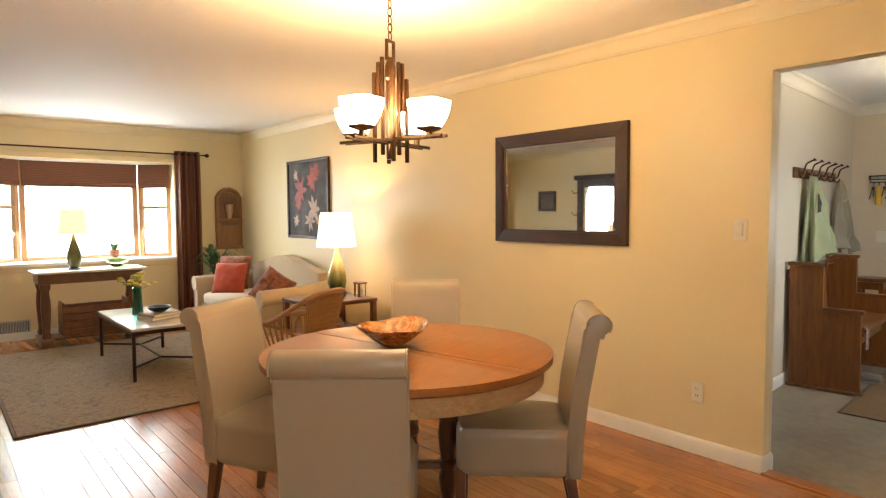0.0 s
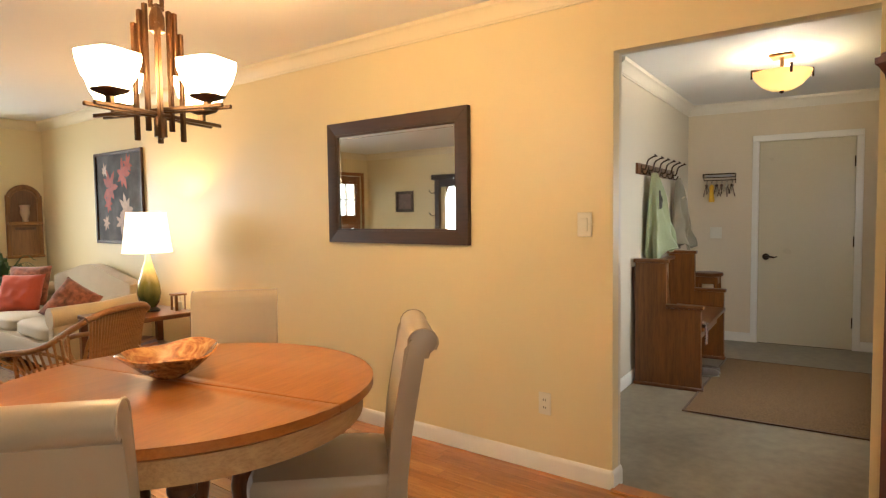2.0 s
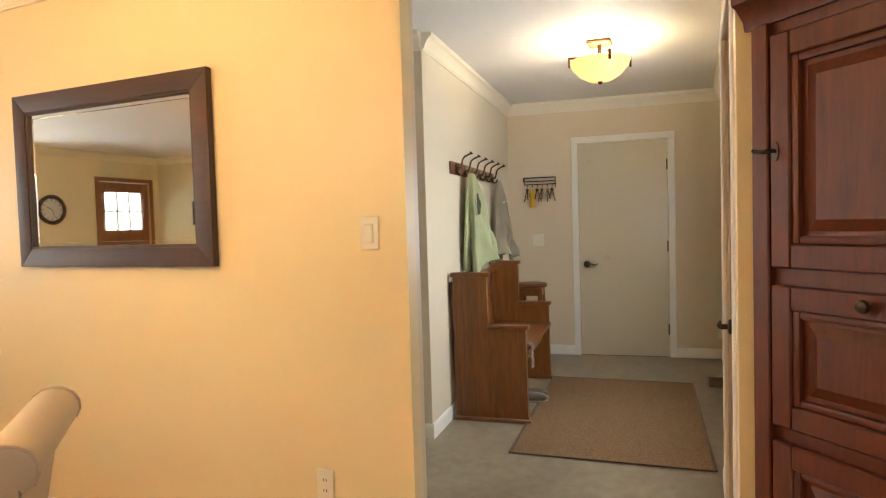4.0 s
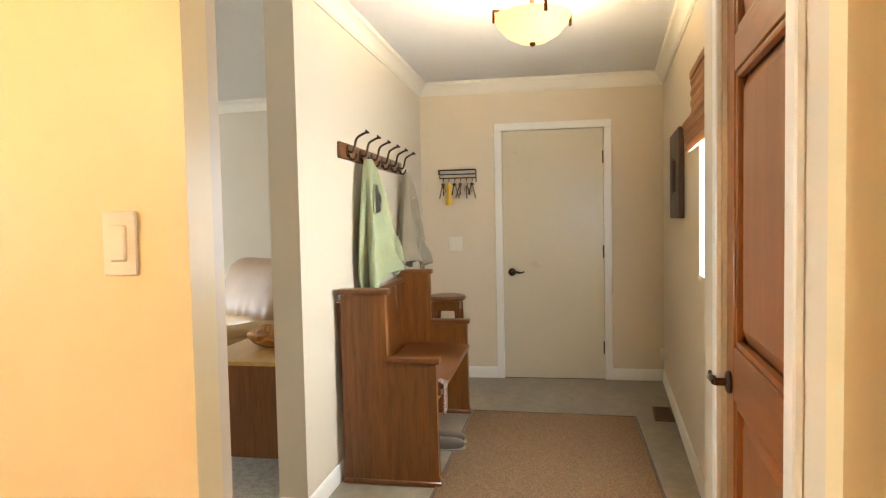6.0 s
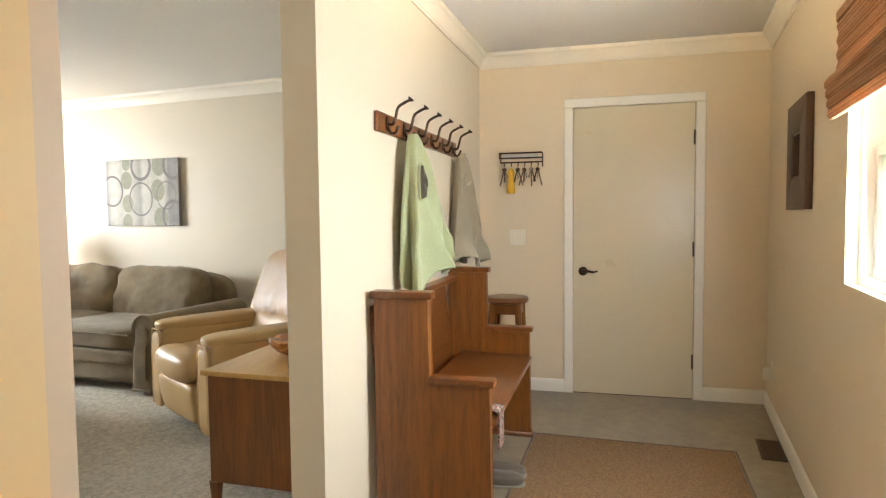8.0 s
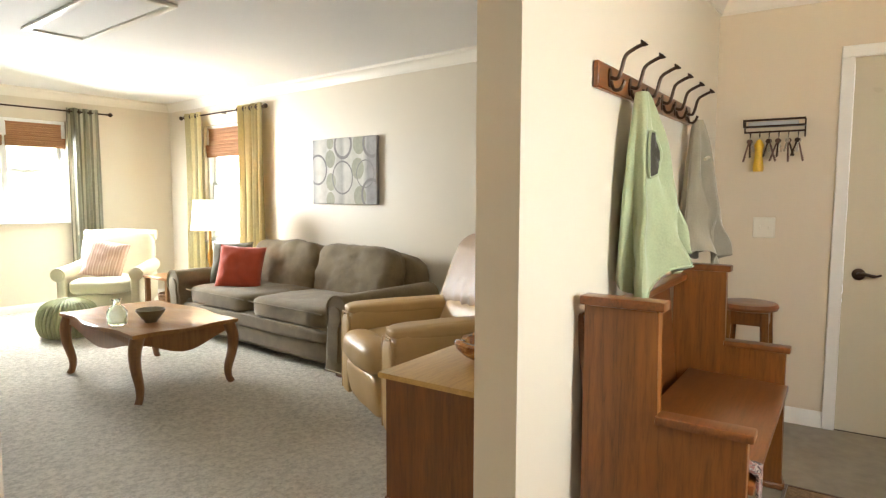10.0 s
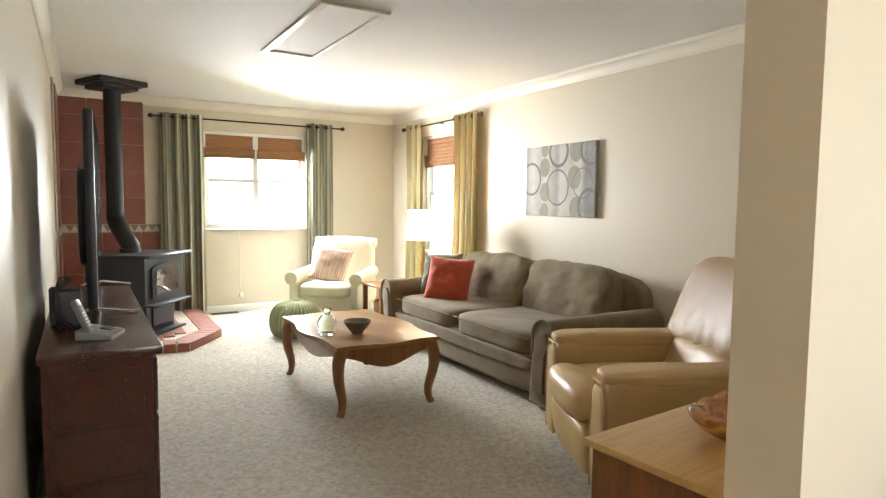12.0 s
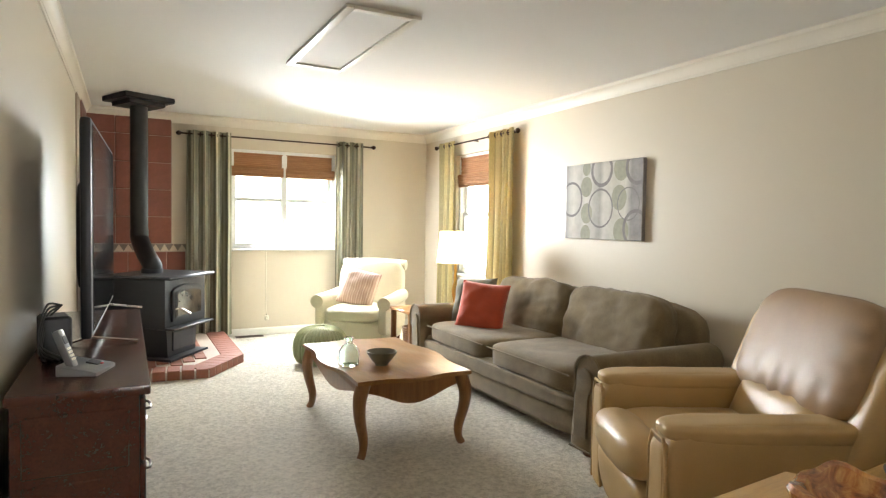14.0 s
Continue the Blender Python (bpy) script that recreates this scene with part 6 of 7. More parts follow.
for k in range(4):
    part("cable", tube(bmesh.new(), curve_pts([(-0.02 + 0.02 * k, -0.09, 0.004), (-0.03, -0.13 - 0.02 * k, 0.03 + 0.02 * k), (-0.02, -0.05, 0.14 + 0.02 * k), (0.02, 0.05, 0.19)], 16), 0.004, 6), M_BLACK, t)

# wood stove, pipe, hearth, tiled surround
HEARTH = [(XF + 0.002, 6.92), (4.43, 6.84), (4.78, 7.33), (4.78, YF - 0.02), (XF + 0.002, YF - 0.02)]
hz = 0.085
M_BRICK = plain("red_hearth_brick", (0.25, 0.095, 0.062), 0.7, vary=0.22, big=9, fine=45, relief=0.5, depth=0.003)
M_MORTAR = plain("grey_mortar", (0.42, 0.35, 0.29), 0.9, vary=0.12, fine=70, relief=0.4)
t = thing("hearth", 0, 0, 0, 0, "raised red brick hearth in the corner", "hearth")
part("mortar_bed", extrude(bmesh.new(), HEARTH, 0.0, hz - 0.006, "xy"), M_MORTAR, t, smooth=0)
brick_me = finish(bx((-0.0475, -0.097, 0), (0.0475, 0.097, 0.082), 0.004), "brick", M_BRICK)
def brick(x, y, rz, me=brick_me):
    o = new("brick", me)
    o.parent = t
    o.matrix_basis = pose(x, y, 0.007, 0, 0, rz)
edges = [(HEARTH[0], HEARTH[1]), (HEARTH[1], HEARTH[2]), (HEARTH[2], HEARTH[3])]
for (ax, ay), (bx_, by_) in edges:
    d = Vector((bx_ - ax, by_ - ay))
    L, d = d.length, d.normalized()
    nrm = Vector((-d.y, d.x))
    k = max(1, round(L / 0.105))
    for i in range(k):
        p = Vector((ax, ay)) + d * L * (i + 0.5) / k + nrm * 0.094
        brick(p.x, p.y, math.degrees(math.atan2(d.y, d.x)))
for i in range(12):
    for j in range(8):
        x = XF + 0.12 + 0.105 * i + 0.0
        y = 7.18 + 0.204 * j + (0.102 if i % 2 else 0)
        if x < 4.50 and y < YF - 0.13 and (x - 4.43) * 0.82 - (y - 6.84) * 0.57 < -0.27:
            brick(x, y, 0)

t = thing("wood_stove", 4.09, 7.60, hz + 0.004, 54, "blue-black cast iron wood stove with arched glass door", "stove")
part("pedestal", extrude(bmesh.new(), [(-0.22, 0.02), (0.22, 0.02), (0.24, 0.28), (-0.24, 0.28)], -0.22, 0.20, "xz", 0.008), M_STOVE, t)
part("foot_plate", extrude(bmesh.new(), [(-0.30, -0.30), (0.30, -0.30), (0.25, 0.22), (-0.25, 0.22)], 0.0, 0.022, "xy", 0.006), M_STOVE, t)
part("ash_door", bx((-0.16, -0.236, 0.07), (0.16, -0.216, 0.24), 0.006), M_STOVE, t)
part("ash_lip", bx((-0.32, -0.35, 0.275), (0.32, -0.18, 0.295), 0.007), M_STOVE, t)
part("firebox", bx((-0.32, -0.26, 0.285), (0.32, 0.30, 0.715), 0.014, seg=2), M_STOVE, t)
part("top_plate", bx((-0.365, -0.335, 0.712), (0.365, 0.32, 0.742), 0.008), M_STOVE, t)
arch = [(-0.24, 0.34), (0.24, 0.34), (0.24, 0.60)] + [(0.24 * math.cos(a), 0.60 + 0.055 * math.sin(a)) for a in [radians(q) for q in range(15, 180, 15)]] + [(-0.24, 0.60)]
d = part("fire_door", extrude(bmesh.new(), arch, -0.285, -0.262, "xz", 0.006), M_STOVE, t)
arch2 = [(p * 0.78, 0.49 + (q - 0.49) * 0.70) for p, q in arch]
part("door_rim", extrude(bmesh.new(), [(p * 0.86, 0.49 + (q - 0.49) * 0.80) for p, q in arch], -0.292, -0.284, "xz", 0.004), M_STOVE, d)
m, nt, b = material("sooty_stove_glass", 0.08)
c = ramp(nt, noise_tex(nt, coords(nt), 5, 4), [(0.35, (0.02, 0.016, 0.013)), (0.7, (0.16, 0.12, 0.085))])
nt.links.new(c, b.inputs["Base Color"])
part("door_glass", extrude(bmesh.new(), arch2, -0.296, -0.291, "xz"), m, d)
part("spring_handle", tube(bmesh.new(), [(-0.215, -0.29, 0.45), (-0.205, -0.33, 0.46), (-0.16, -0.36, 0.425), (-0.12, -0.37, 0.405)], [0.008, 0.010, 0.014, 0.014], 10), M_CHROME, d)
part("flue_collar", lathe(bmesh.new(), [(0.09, 0.74), (0.09, 0.78), (0.082, 0.785)], 24, (-0.02, 0.06, 0)), M_STOVE, t)
cx0, cy0 = 4.09 + (-0.02 * math.cos(radians(54)) - 0.06 * math.sin(radians(54))), 7.60 + (-0.02 * math.sin(radians(54)) + 0.06 * math.cos(radians(54)))
t = thing("stove_pipe", 3.93, 7.94, H, 0, "matt black stove pipe with elbows to the ceiling", "stove pipe")
def rel(x, y, z):
    return (x - 3.93, y - 7.94, z - H)
part("upper_pipe", tube(bmesh.new(), [rel(3.93, 7.94, 1.12), rel(3.93, 7.94, H - 0.05)], 0.077, 24), M_BLACK, t)
part("elbow", tube(bmesh.new(), curve_pts([rel(3.93, 7.94, 1.22), rel(3.935, 7.93, 1.12), rel((3.93 + cx0) / 2, (7.94 + cy0) / 2, 1.0), rel(cx0, cy0, 0.90), rel(cx0, cy0, 0.86)], 24), 0.080, 24), M_BLACK, t)
part("lower_pipe", tube(bmesh.new(), [rel(cx0, cy0, 0.83), rel(cx0, cy0, 0.90)], 0.078, 24), M_BLACK, t)
part("ceiling_support", bx((-0.23, -0.23, -0.05), (0.23, 0.23, -0.001), 0.006, pose(0, 0, 0, 0, 0, 25)), M_BLACK, t)
part("support_collar", bx((-0.17, -0.17, -0.09), (0.17, 0.17, -0.045), 0.006, pose(0, 0, 0, 0, 0, 25)), M_BLACK, t)

M_TILE = plain("terracotta_red_tile", (0.235, 0.085, 0.058), 0.42, vary=0.2, big=5, fine=30, relief=0.2)
t = tagged(new("tile_surround", finish(bx((XF + 0.001, YF - 0.014, 0.09), (4.255, YF - 0.001, 2.365), 0), "tile_surround", M_MORTAR)), "terracotta tiled stove surround on both corner walls", "tiled wall", kind="structure")
part("west_backing", bx((XF + 0.001, 7.42, 0.09), (XF + 0.014, YF - 0.014, 2.365), 0), M_MORTAR, t)
tile_a = finish(bx((-0.13, -0.008, -0.14), (0.13, 0.0, 0.14), 0.004), "tile", M_TILE)
tile_b = finish(bx((-0.09, -0.008, -0.215), (0.09, 0.0, 0.215), 0.004), "tile", M_TILE)
def tile(me, x, y, z, rz):
    o = new("tile", me)
    o.parent = t
    o.matrix_basis = pose(x, y, z, 0, 0, rz)
for k in range(3):
    for q in range(5):
        tile(tile_a, XF + 0.14 + 0.264 * k, YF - 0.014, 1.20 + 0.284 * q - (0.0), 0)
    for q in range(5):
        tile(tile_a, XF + 0.014, YF - 0.16 - 0.264 * k - 0.02, 1.20 + 0.284 * q, 90)
for k in range(5):
    for q in range(2):
        tile(tile_b, XF + 0.11 + 0.184 * k, YF - 0.014, 0.32 + 0.434 * q, 0)
        tile(tile_b, XF + 0.014, YF - 0.13 - 0.184 * k - 0.02, 0.32 + 0.434 * q, 90)
part("border_backing", bx((4.255, YF - 0.014, 0.09), (4.405, YF - 0.001, 1.055), 0), M_MORTAR, t)
M_TILE_W = plain("cream_border_tile", (0.55, 0.47, 0.37), 0.4, vary=0.12, fine=40, relief=0.1)
M_TILE_G = plain("grey_border_tile", (0.20, 0.17, 0.15), 0.4, vary=0.15, fine=40, relief=0.1)
tri_a = finish(extrude(bmesh.new(), [(-0.042, -0.036), (0.042, -0.036), (0.0, 0.036)], -0.006, 0.0, "xz"), "border_tile", M_TILE_W)
tri_b = finish(extrude(bmesh.new(), [(-0.042, 0.036), (0.0, -0.036), (0.042, 0.036)], -0.006, 0.0, "xz"), "border_tile", M_TILE_G)
for k in range(11):
    for me, off in ((tri_a, 0), (tri_b, 0.043)):
        for q in (0, 1):
            o = new("border_tile", me)
            o.parent = t
            o.matrix_basis = pose(XF + 0.045 + 0.086 * k + off, YF - 0.015, 1.015, 0, 0, 0) if q == 0 else pose(XF + 0.015, YF - 0.06 - 0.086 * k - off, 1.015, 0, 0, 90)

# desk
M_DESK_TOP = wood("yellow_oak_desk_top", (0.40, 0.22, 0.055), (0.55, 0.33, 0.10), "x", 0.3, 1.2, 0.2)
t = thing("desk", 5.455, 2.285, 0.012, 4.8, "golden topped red-brown desk against the partition", "desk")
TOP = [(-0.515, -0.298), (0.515, -0.298), (0.515, 0.175), (0.165, 0.175), (0.132, 0.179), (0.106, 0.194), (0.087, 0.222), (0.074, 0.258), (0.066, 0.29), (-0.515, 0.29)]
part("top", extrude(bmesh.new(), TOP, 0.595, 0.618, "xy", 0.006), M_DESK_TOP, t, "golden oak top with a scooped front edge")
part("case", bx((-0.495, -0.29, 0.12), (0.045, 0.27, 0.595), 0.004), M_PEW, t)
part("recessed_case", bx((0.045, -0.29, 0.12), (0.495, 0.155, 0.595), 0.004), M_PEW, t)
for sx in (-1, 1):
    for sy in (-0.275, 0.255 if sx < 0 else 0.14):
        part("leg", lathe(bmesh.new(), [(0.014, 0), (0.024, 0.12)], 10, (sx * 0.475, sy, 0), square=0.8), M_PEW, t)
for j in range(2):
    back = 0.115 * j
    d = part("drawer", bx((-0.47 + 0.54 * j, 0.268 - back, 0.15), (0.02 + 0.45 * j, 0.284 - back, 0.57), 0.004), M_PEW, t)
    part("pull", lathe(bmesh.new(), [(0.005, 0), (0.012, 0.016), (0, 0.022)], 12, m=pose(-0.225 + 0.49 * j, 0.284 - back, 0.36, -90)), M_IRON, d)
t = thing("burl_bowl", 5.325, 2.305, 0.63, 30, "rough-edged burl wood bowl on the desk", "bowl")
bm = lathe(bmesh.new(), [(0.055, 0), (0.10, 0.025), (0.128, 0.055), (0.134, 0.078), (0.126, 0.088), (0.106, 0.085), (0.088, 0.055), (0.045, 0.028), (0, 0.022)], 36)
for v in bm.verts:
    a = math.atan2(v.co.y, v.co.x)
    k = v.co.z / 0.1
    v.co *= 1 + 0.10 * k * math.sin(3 * a + 1) + 0.05 * k * math.sin(7 * a)
    v.co.x *= 1.15
part("bowl", bm, M_BOWL, t)
t = thing("remote_control", 5.71, 2.395, 0.63, 35, "black remote control lying on the desk", "remote")
part("body", bx((-0.09, -0.022, 0), (0.09, 0.022, 0.018), 0.006, seg=2), M_BLACK, t)
for k in range(6):
    part("button", bx((-0.075 + 0.022 * k, -0.008, 0.0175), (-0.063 + 0.022 * k, 0.008, 0.020), 0.001), M_SILVER, t)
vent("floor_register", 0, 0, 0, pose(5.05, YF - 0.10, 0.012), 0.30, 0.10, bpy.data.materials["brown_steel"], "brown floor register under the window")

# ---- living room ----
# bay window: a wide middle light and two angled side lights in stained wood
BY = YL + T + 0.28
t = thing("window_4", 0, 0, 0, 0, "stained wood bay window with three lights, overexposed daylight", "window")
t["kind"] = "structure"
MX0, MX1 = 0.72, 1.98
part("window_seat", extrude(bmesh.new(), [(BX0 - 0.03, YL - 0.04), (BX1 + 0.03, YL - 0.04), (BX1 + 0.03, YL + T), (MX1 + 0.06, BY + 0.05), (MX0 - 0.06, BY + 0.05), (BX0 - 0.03, YL + T)], BZ0 - 0.03, BZ0 + 0.004, "xy", 0.004), M_TRIM, t, "white sill shelf")
part("bay_roof", extrude(bmesh.new(), [(BX0 - 0.03, YL + T), (BX1 + 0.03, YL + T), (MX1 + 0.06, BY + 0.05), (MX0 - 0.06, BY + 0.05)], BZ1 - 0.004, BZ1 + 0.12, "xy"), M_CEILING, t)


def bay_light(x0, y0, x1, y1, split):
    d = Vector((x1 - x0, y1 - y0))
    L = d.length
    m_ = pose(x0, y0, BZ0, 0, 0, math.degrees(math.atan2(d.y, d.x)))
    f = 0.055
    h = BZ1 - BZ0
    bm = bmesh.new()
    for lo, hi in (((0, 0, 0), (f, 0.06, h)), ((L - f, 0, 0), (L, 0.06, h)), ((f, 0, 0.004), (L - f, 0.06, f * 0.8)), ((f, 0, h - f), (L - f, 0.06, h - 0.003))):
        box(bm, lo, hi, 0.004)
    if split:
        box(bm, (f, 0.005, h * 0.52), (L - f, 0.05, h * 0.52 + 0.035), 0.003)
    bmesh.ops.transform(bm, matrix=m_, verts=bm.verts)
    s = part("sash", bm, M_BAYWOOD, t)
    p = part("pane", box(bmesh.new(), (f, 0.028, f), (L - f, 0.032, h - f), 0, m_), M_PANE, s, smooth=0)
    p.visible_shadow = False


bay_light(MX0, BY, MX1, BY, False)
bay_light(MX1 + 0.005, BY - 0.002, BX1, YL + T + 0.002, True)
bay_light(BX0, YL + T + 0.002, MX0 - 0.005, BY - 0.002, True)
bm = bmesh.new()
for lo, hi in (((BX0 - 0.07, YL - 0.018, BZ0 - 0.09), (BX0, YL, BZ1 + 0.07)), ((BX1, YL - 0.018, BZ0 - 0.09), (BX1 + 0.07, YL, BZ1 + 0.07)), ((BX0, YL - 0.018, BZ1), (BX1, YL, BZ1 + 0.07)), ((BX0, YL - 0.018, BZ0 - 0.09), (BX1, YL, BZ0 - 0.03))):
    box(bm, lo, hi, 0.004)
structure("trim_bay", bm, M_WALL_DINING, "cream painted casing round the bay", "window trim")
M_RED_SHADE = striped("red_brown_woven_shade", [(0.20, 0.085, 0.055), (0.16, 0.065, 0.042), (0.23, 0.10, 0.065)], "z", 0.02, 0.8, 160, 0.2)
for nm, x0, y0, x1, y1 in (("roman_shade", MX0 + 0.02, BY - 0.03, MX1 - 0.02, BY - 0.03), ("roman_shade", MX1 + 0.02, BY - 0.05, BX1 - 0.02, YL + T - 0.035), ("roman_shade", BX0 + 0.02, YL + T - 0.035, MX0 - 0.02, BY - 0.05)):
    d = Vector((x1 - x0, y1 - y0))
    s = thing(nm, x0, y0, BZ1 - 0.008, math.degrees(math.atan2(d.y, d.x)), "red-brown woven roman shade, raised, in the bay", "window shade")
    L = d.length
    part("valance", bx((0, -0.03, -0.24), (L, -0.004, 0), 0.005), M_RED_SHADE, s)
    for k in range(3):
        part("fold", tube(bmesh.new(), [(0, -0.02, -0.25 - 0.016 * k), (L, -0.02, -0.25 - 0.016 * k)], 0.014, 8), M_RED_SHADE, s)
rod("curtain_rod", "dark iron curtain rod across the bay", (0.10, YL - 0.075, 2.135), (2.66, YL - 0.075, 2.135), (0, -1, 0))
M_CURT_RUST = striped("rust_brown_satin", [(0.16, 0.062, 0.040), (0.26, 0.115, 0.07), (0.13, 0.05, 0.033), (0.22, 0.09, 0.058)], "x", 0.10, 0.4, 160, 0.15)
curtain("curtain", "rust-brown satin grommet curtain beside the bay", 2.30, 2.60, 2.135, 0.10, pose(0, YL - 0.075, 0), M_CURT_RUST, 4, 0.04)

# arched wall niche
t = thing("wall_niche", 2.985, YL, 1.345, 0, "arched wooden wall niche with a small pale figure", "wall niche")
def arch_pts(w, z0, z1, n=12):
    return [(-w, z0), (w, z0)] + [(w * math.cos(a), z1 + w * math.sin(a)) for a in [math.pi * i / n for i in range(n + 1)]]
part("back", extrude(bmesh.new(), arch_pts(0.165, -0.40, 0.21), -0.02, -0.002, "xz", 0.003), M_WALNUT_Z, t)
bm = bmesh.new()
o, i_ = arch_pts(0.18, -0.41, 0.21), arch_pts(0.125, -0.02, 0.21)
pts = curve_pts([(p, -0.03, q) for p, q in arch_pts(0.155, -0.40, 0.21)[1:] ] + [(-0.155, -0.03, -0.40)], 40)
tube(bm, pts, 0.026, 8)
part("arch_moulding", bm, M_WALNUT_Z, t)
part("shelf", bx((-0.17, -0.085, -0.06), (0.17, -0.004, -0.025), 0.006), M_WALNUT, t)
part("base_panel", bx((-0.155, -0.045, -0.40), (0.155, -0.02, -0.065), 0.008), M_WALNUT_Z, t)
part("base_moulding", bx((-0.185, -0.06, -0.43), (0.185, -0.003, -0.395), 0.008), M_WALNUT, t)
part("carved_bar", bx((-0.10, -0.052, -0.115), (0.10, -0.044, -0.085), 0.003), M_TURNED, t)
# flat dark sheet stands in for the shade of a deeper recess
part("shadow_lining", extrude(bmesh.new(), arch_pts(0.125, -0.02, 0.20), -0.022, -0.0195, "xz"), M_TURNED, t)
t = thing("niche_vase", 2.985, YL - 0.052, 1.32, 0, "small pale vase standing in the niche", "vase")
part("vase", lathe(bmesh.new(), [(0.025, 0), (0.032, 0.01), (0.028, 0.03), (0.05, 0.10), (0.045, 0.15), (0.055, 0.19), (0.05, 0.19), (0, 0.17)], 20, (0, 0.0, 0)), plain("pale_clay", (0.42, 0.30, 0.2), 0.6), t)

# flower painting
m, nt, b = material("slate_painted_ground", 0.85)
n1 = noise_tex(nt, coords(nt), 3.5, 5)
c = ramp(nt, n1, [(0.3, (0.055, 0.058, 0.062)), (0.55, (0.115, 0.115, 0.12)), (0.8, (0.21, 0.20, 0.20))])
nt.links.new(c, b.inputs["Base Color"])
PAINT = framed("flower_painting", "dark slate painting of red and pale lilies, black frame", "painting", XM, 6.13, 1.545, -90, 0.965, 0.89, 0.03, 0.03, M_DARKWOOD, m, "painting", "", False)
M_PETAL_R = plain("red_paint", (0.36, 0.065, 0.04), 0.6, vary=0.35, fine=25)
M_PETAL_P = plain("pale_paint", (0.46, 0.33, 0.26), 0.6, vary=0.3, fine=25)
rnd = random.Random(5)
for cx, cz, r, mt in ((-0.18, 0.10, 0.17, M_PETAL_R), (0.10, 0.22, 0.15, M_PETAL_R), (0.20, 0.30, 0.10, M_PETAL_R), (-0.22, -0.05, 0.10, M_PETAL_R), (0.15, -0.12, 0.16, M_PETAL_P), (0.05, -0.24, 0.12, M_PETAL_P), (-0.28, 0.27, 0.07, M_PETAL_P), (-0.27, -0.24, 0.08, M_PETAL_P), (0.28, -0.25, 0.08, M_PETAL_P)):
    for k in range(7):
        a = math.tau * k / 7 + rnd.uniform(-0.2, 0.2)
        L, w = r * rnd.uniform(0.8, 1.15), r * 0.20
        bm = bmesh.new()
        pts = [(0, 0), (L * 0.35, w), (L * 0.7, w * 0.7), (L, 0), (L * 0.7, -w * 0.7), (L * 0.35, -w)]
        vs = [bm.verts.new((cx + p * math.cos(a) - q * math.sin(a), -0.0146 - 0.0004 * k, cz + p * math.sin(a) + q * math.cos(a))) for p, q in pts]
        bm.faces.new(vs)
        part("painted_petal", bm, mt, PAINT, smooth=0)

# beige sofa
t = thing("camelback_sofa", 2.75, 6.45, 0, -90, "beige camelback sofa with rolled arms along the wall", "sofa")
part("base", cushion(bmesh.new(), (0, 0, 0.22), (1.86, 0.80, 0.24), 9, 10), M_BEIGE_SOFA, t)
for sx in (-0.42, 0.42):
    part("seat_cushion", cushion(bmesh.new(), (sx, -0.06, 0.39), (0.83, 0.70, 0.15), 5, 12, 0.004, seed=sx), plain("pale_seat_cloth", (0.60, 0.53, 0.42), 0.9, vary=0.06, fine=200, relief=0.3) if sx < 0 else bpy.data.materials["pale_seat_cloth"], t)
bm = bmesh.new()
top = [(-0.86 + 1.72 * i / 24, 0.80 + 0.10 * math.exp(-((-0.86 + 1.72 * i / 24) / 0.42) ** 2) - 0.05 * abs(-1 + 2 * i / 24) ** 4) for i in range(25)]
extrude(bm, [(-0.86, 0.30), (0.86, 0.30)] + top[::-1], 0.26, 0.38, "xz", 0.03)
part("backrest", bm, M_BEIGE_SOFA, t, smooth=60)
for sx in (-1, 1):
    a = part("arm", cushion(bmesh.new(), (sx * 0.93, -0.02, 0.34), (0.15, 0.80, 0.44), 7, 10), M_BEIGE_SOFA, t)
    part("arm_roll", tube(bmesh.new(), [(sx * 0.945, -0.43, 0.55), (sx * 0.945, 0, 0.56), (sx * 0.935, 0.34, 0.60)], 0.085, 16), M_BEIGE_SOFA, a)
    for yy in (-0.34, 0.34):
        part("foot", lathe(bmesh.new(), [(0.02, 0), (0.03, 0.10)], 10, (sx * 0.86, yy, 0)), M_TURNED, t)
pillow("red_pillow", "deep red square pillow on the beige sofa", pose(2.60, 6.98, 0.62, -24, 0, -45), 0.40, M_RED, 3)
pillow("brocade_pillow", "red and gold brocade pillow behind the red one", pose(2.74, 7.20, 0.67, -18, 0, -50), 0.42, M_PAISLEY, 8)
pillow("brocade_pillow", "red and gold brocade pillow at the sofa's end", pose(2.62, 5.86, 0.60, -28, 28, -60), 0.38, M_PAISLEY, 13)

# potted plant in the corner
t = thing("potted_plant", 2.68, 7.68, 0, 0, "dark green strap-leaved plant in a brown pot on a stand", "plant")
part("stand", lathe(bmesh.new(), [(0.13, 0), (0.14, 0.02), (0.05, 0.06), (0.04, 0.36), (0.13, 0.40), (0.13, 0.42), (0, 0.42)], 20), M_TURNED, t)
part("pot", lathe(bmesh.new(), [(0.08, 0.42), (0.12, 0.58), (0.125, 0.60), (0.11, 0.60), (0.09, 0.57), (0, 0.57)], 24), plain("brown_pot", (0.16, 0.09, 0.05), 0.5), t)
M_LEAF = plain("dark_leaf", (0.045, 0.10, 0.03), 0.4, vary=0.35, fine=20)
rnd = random.Random(3)
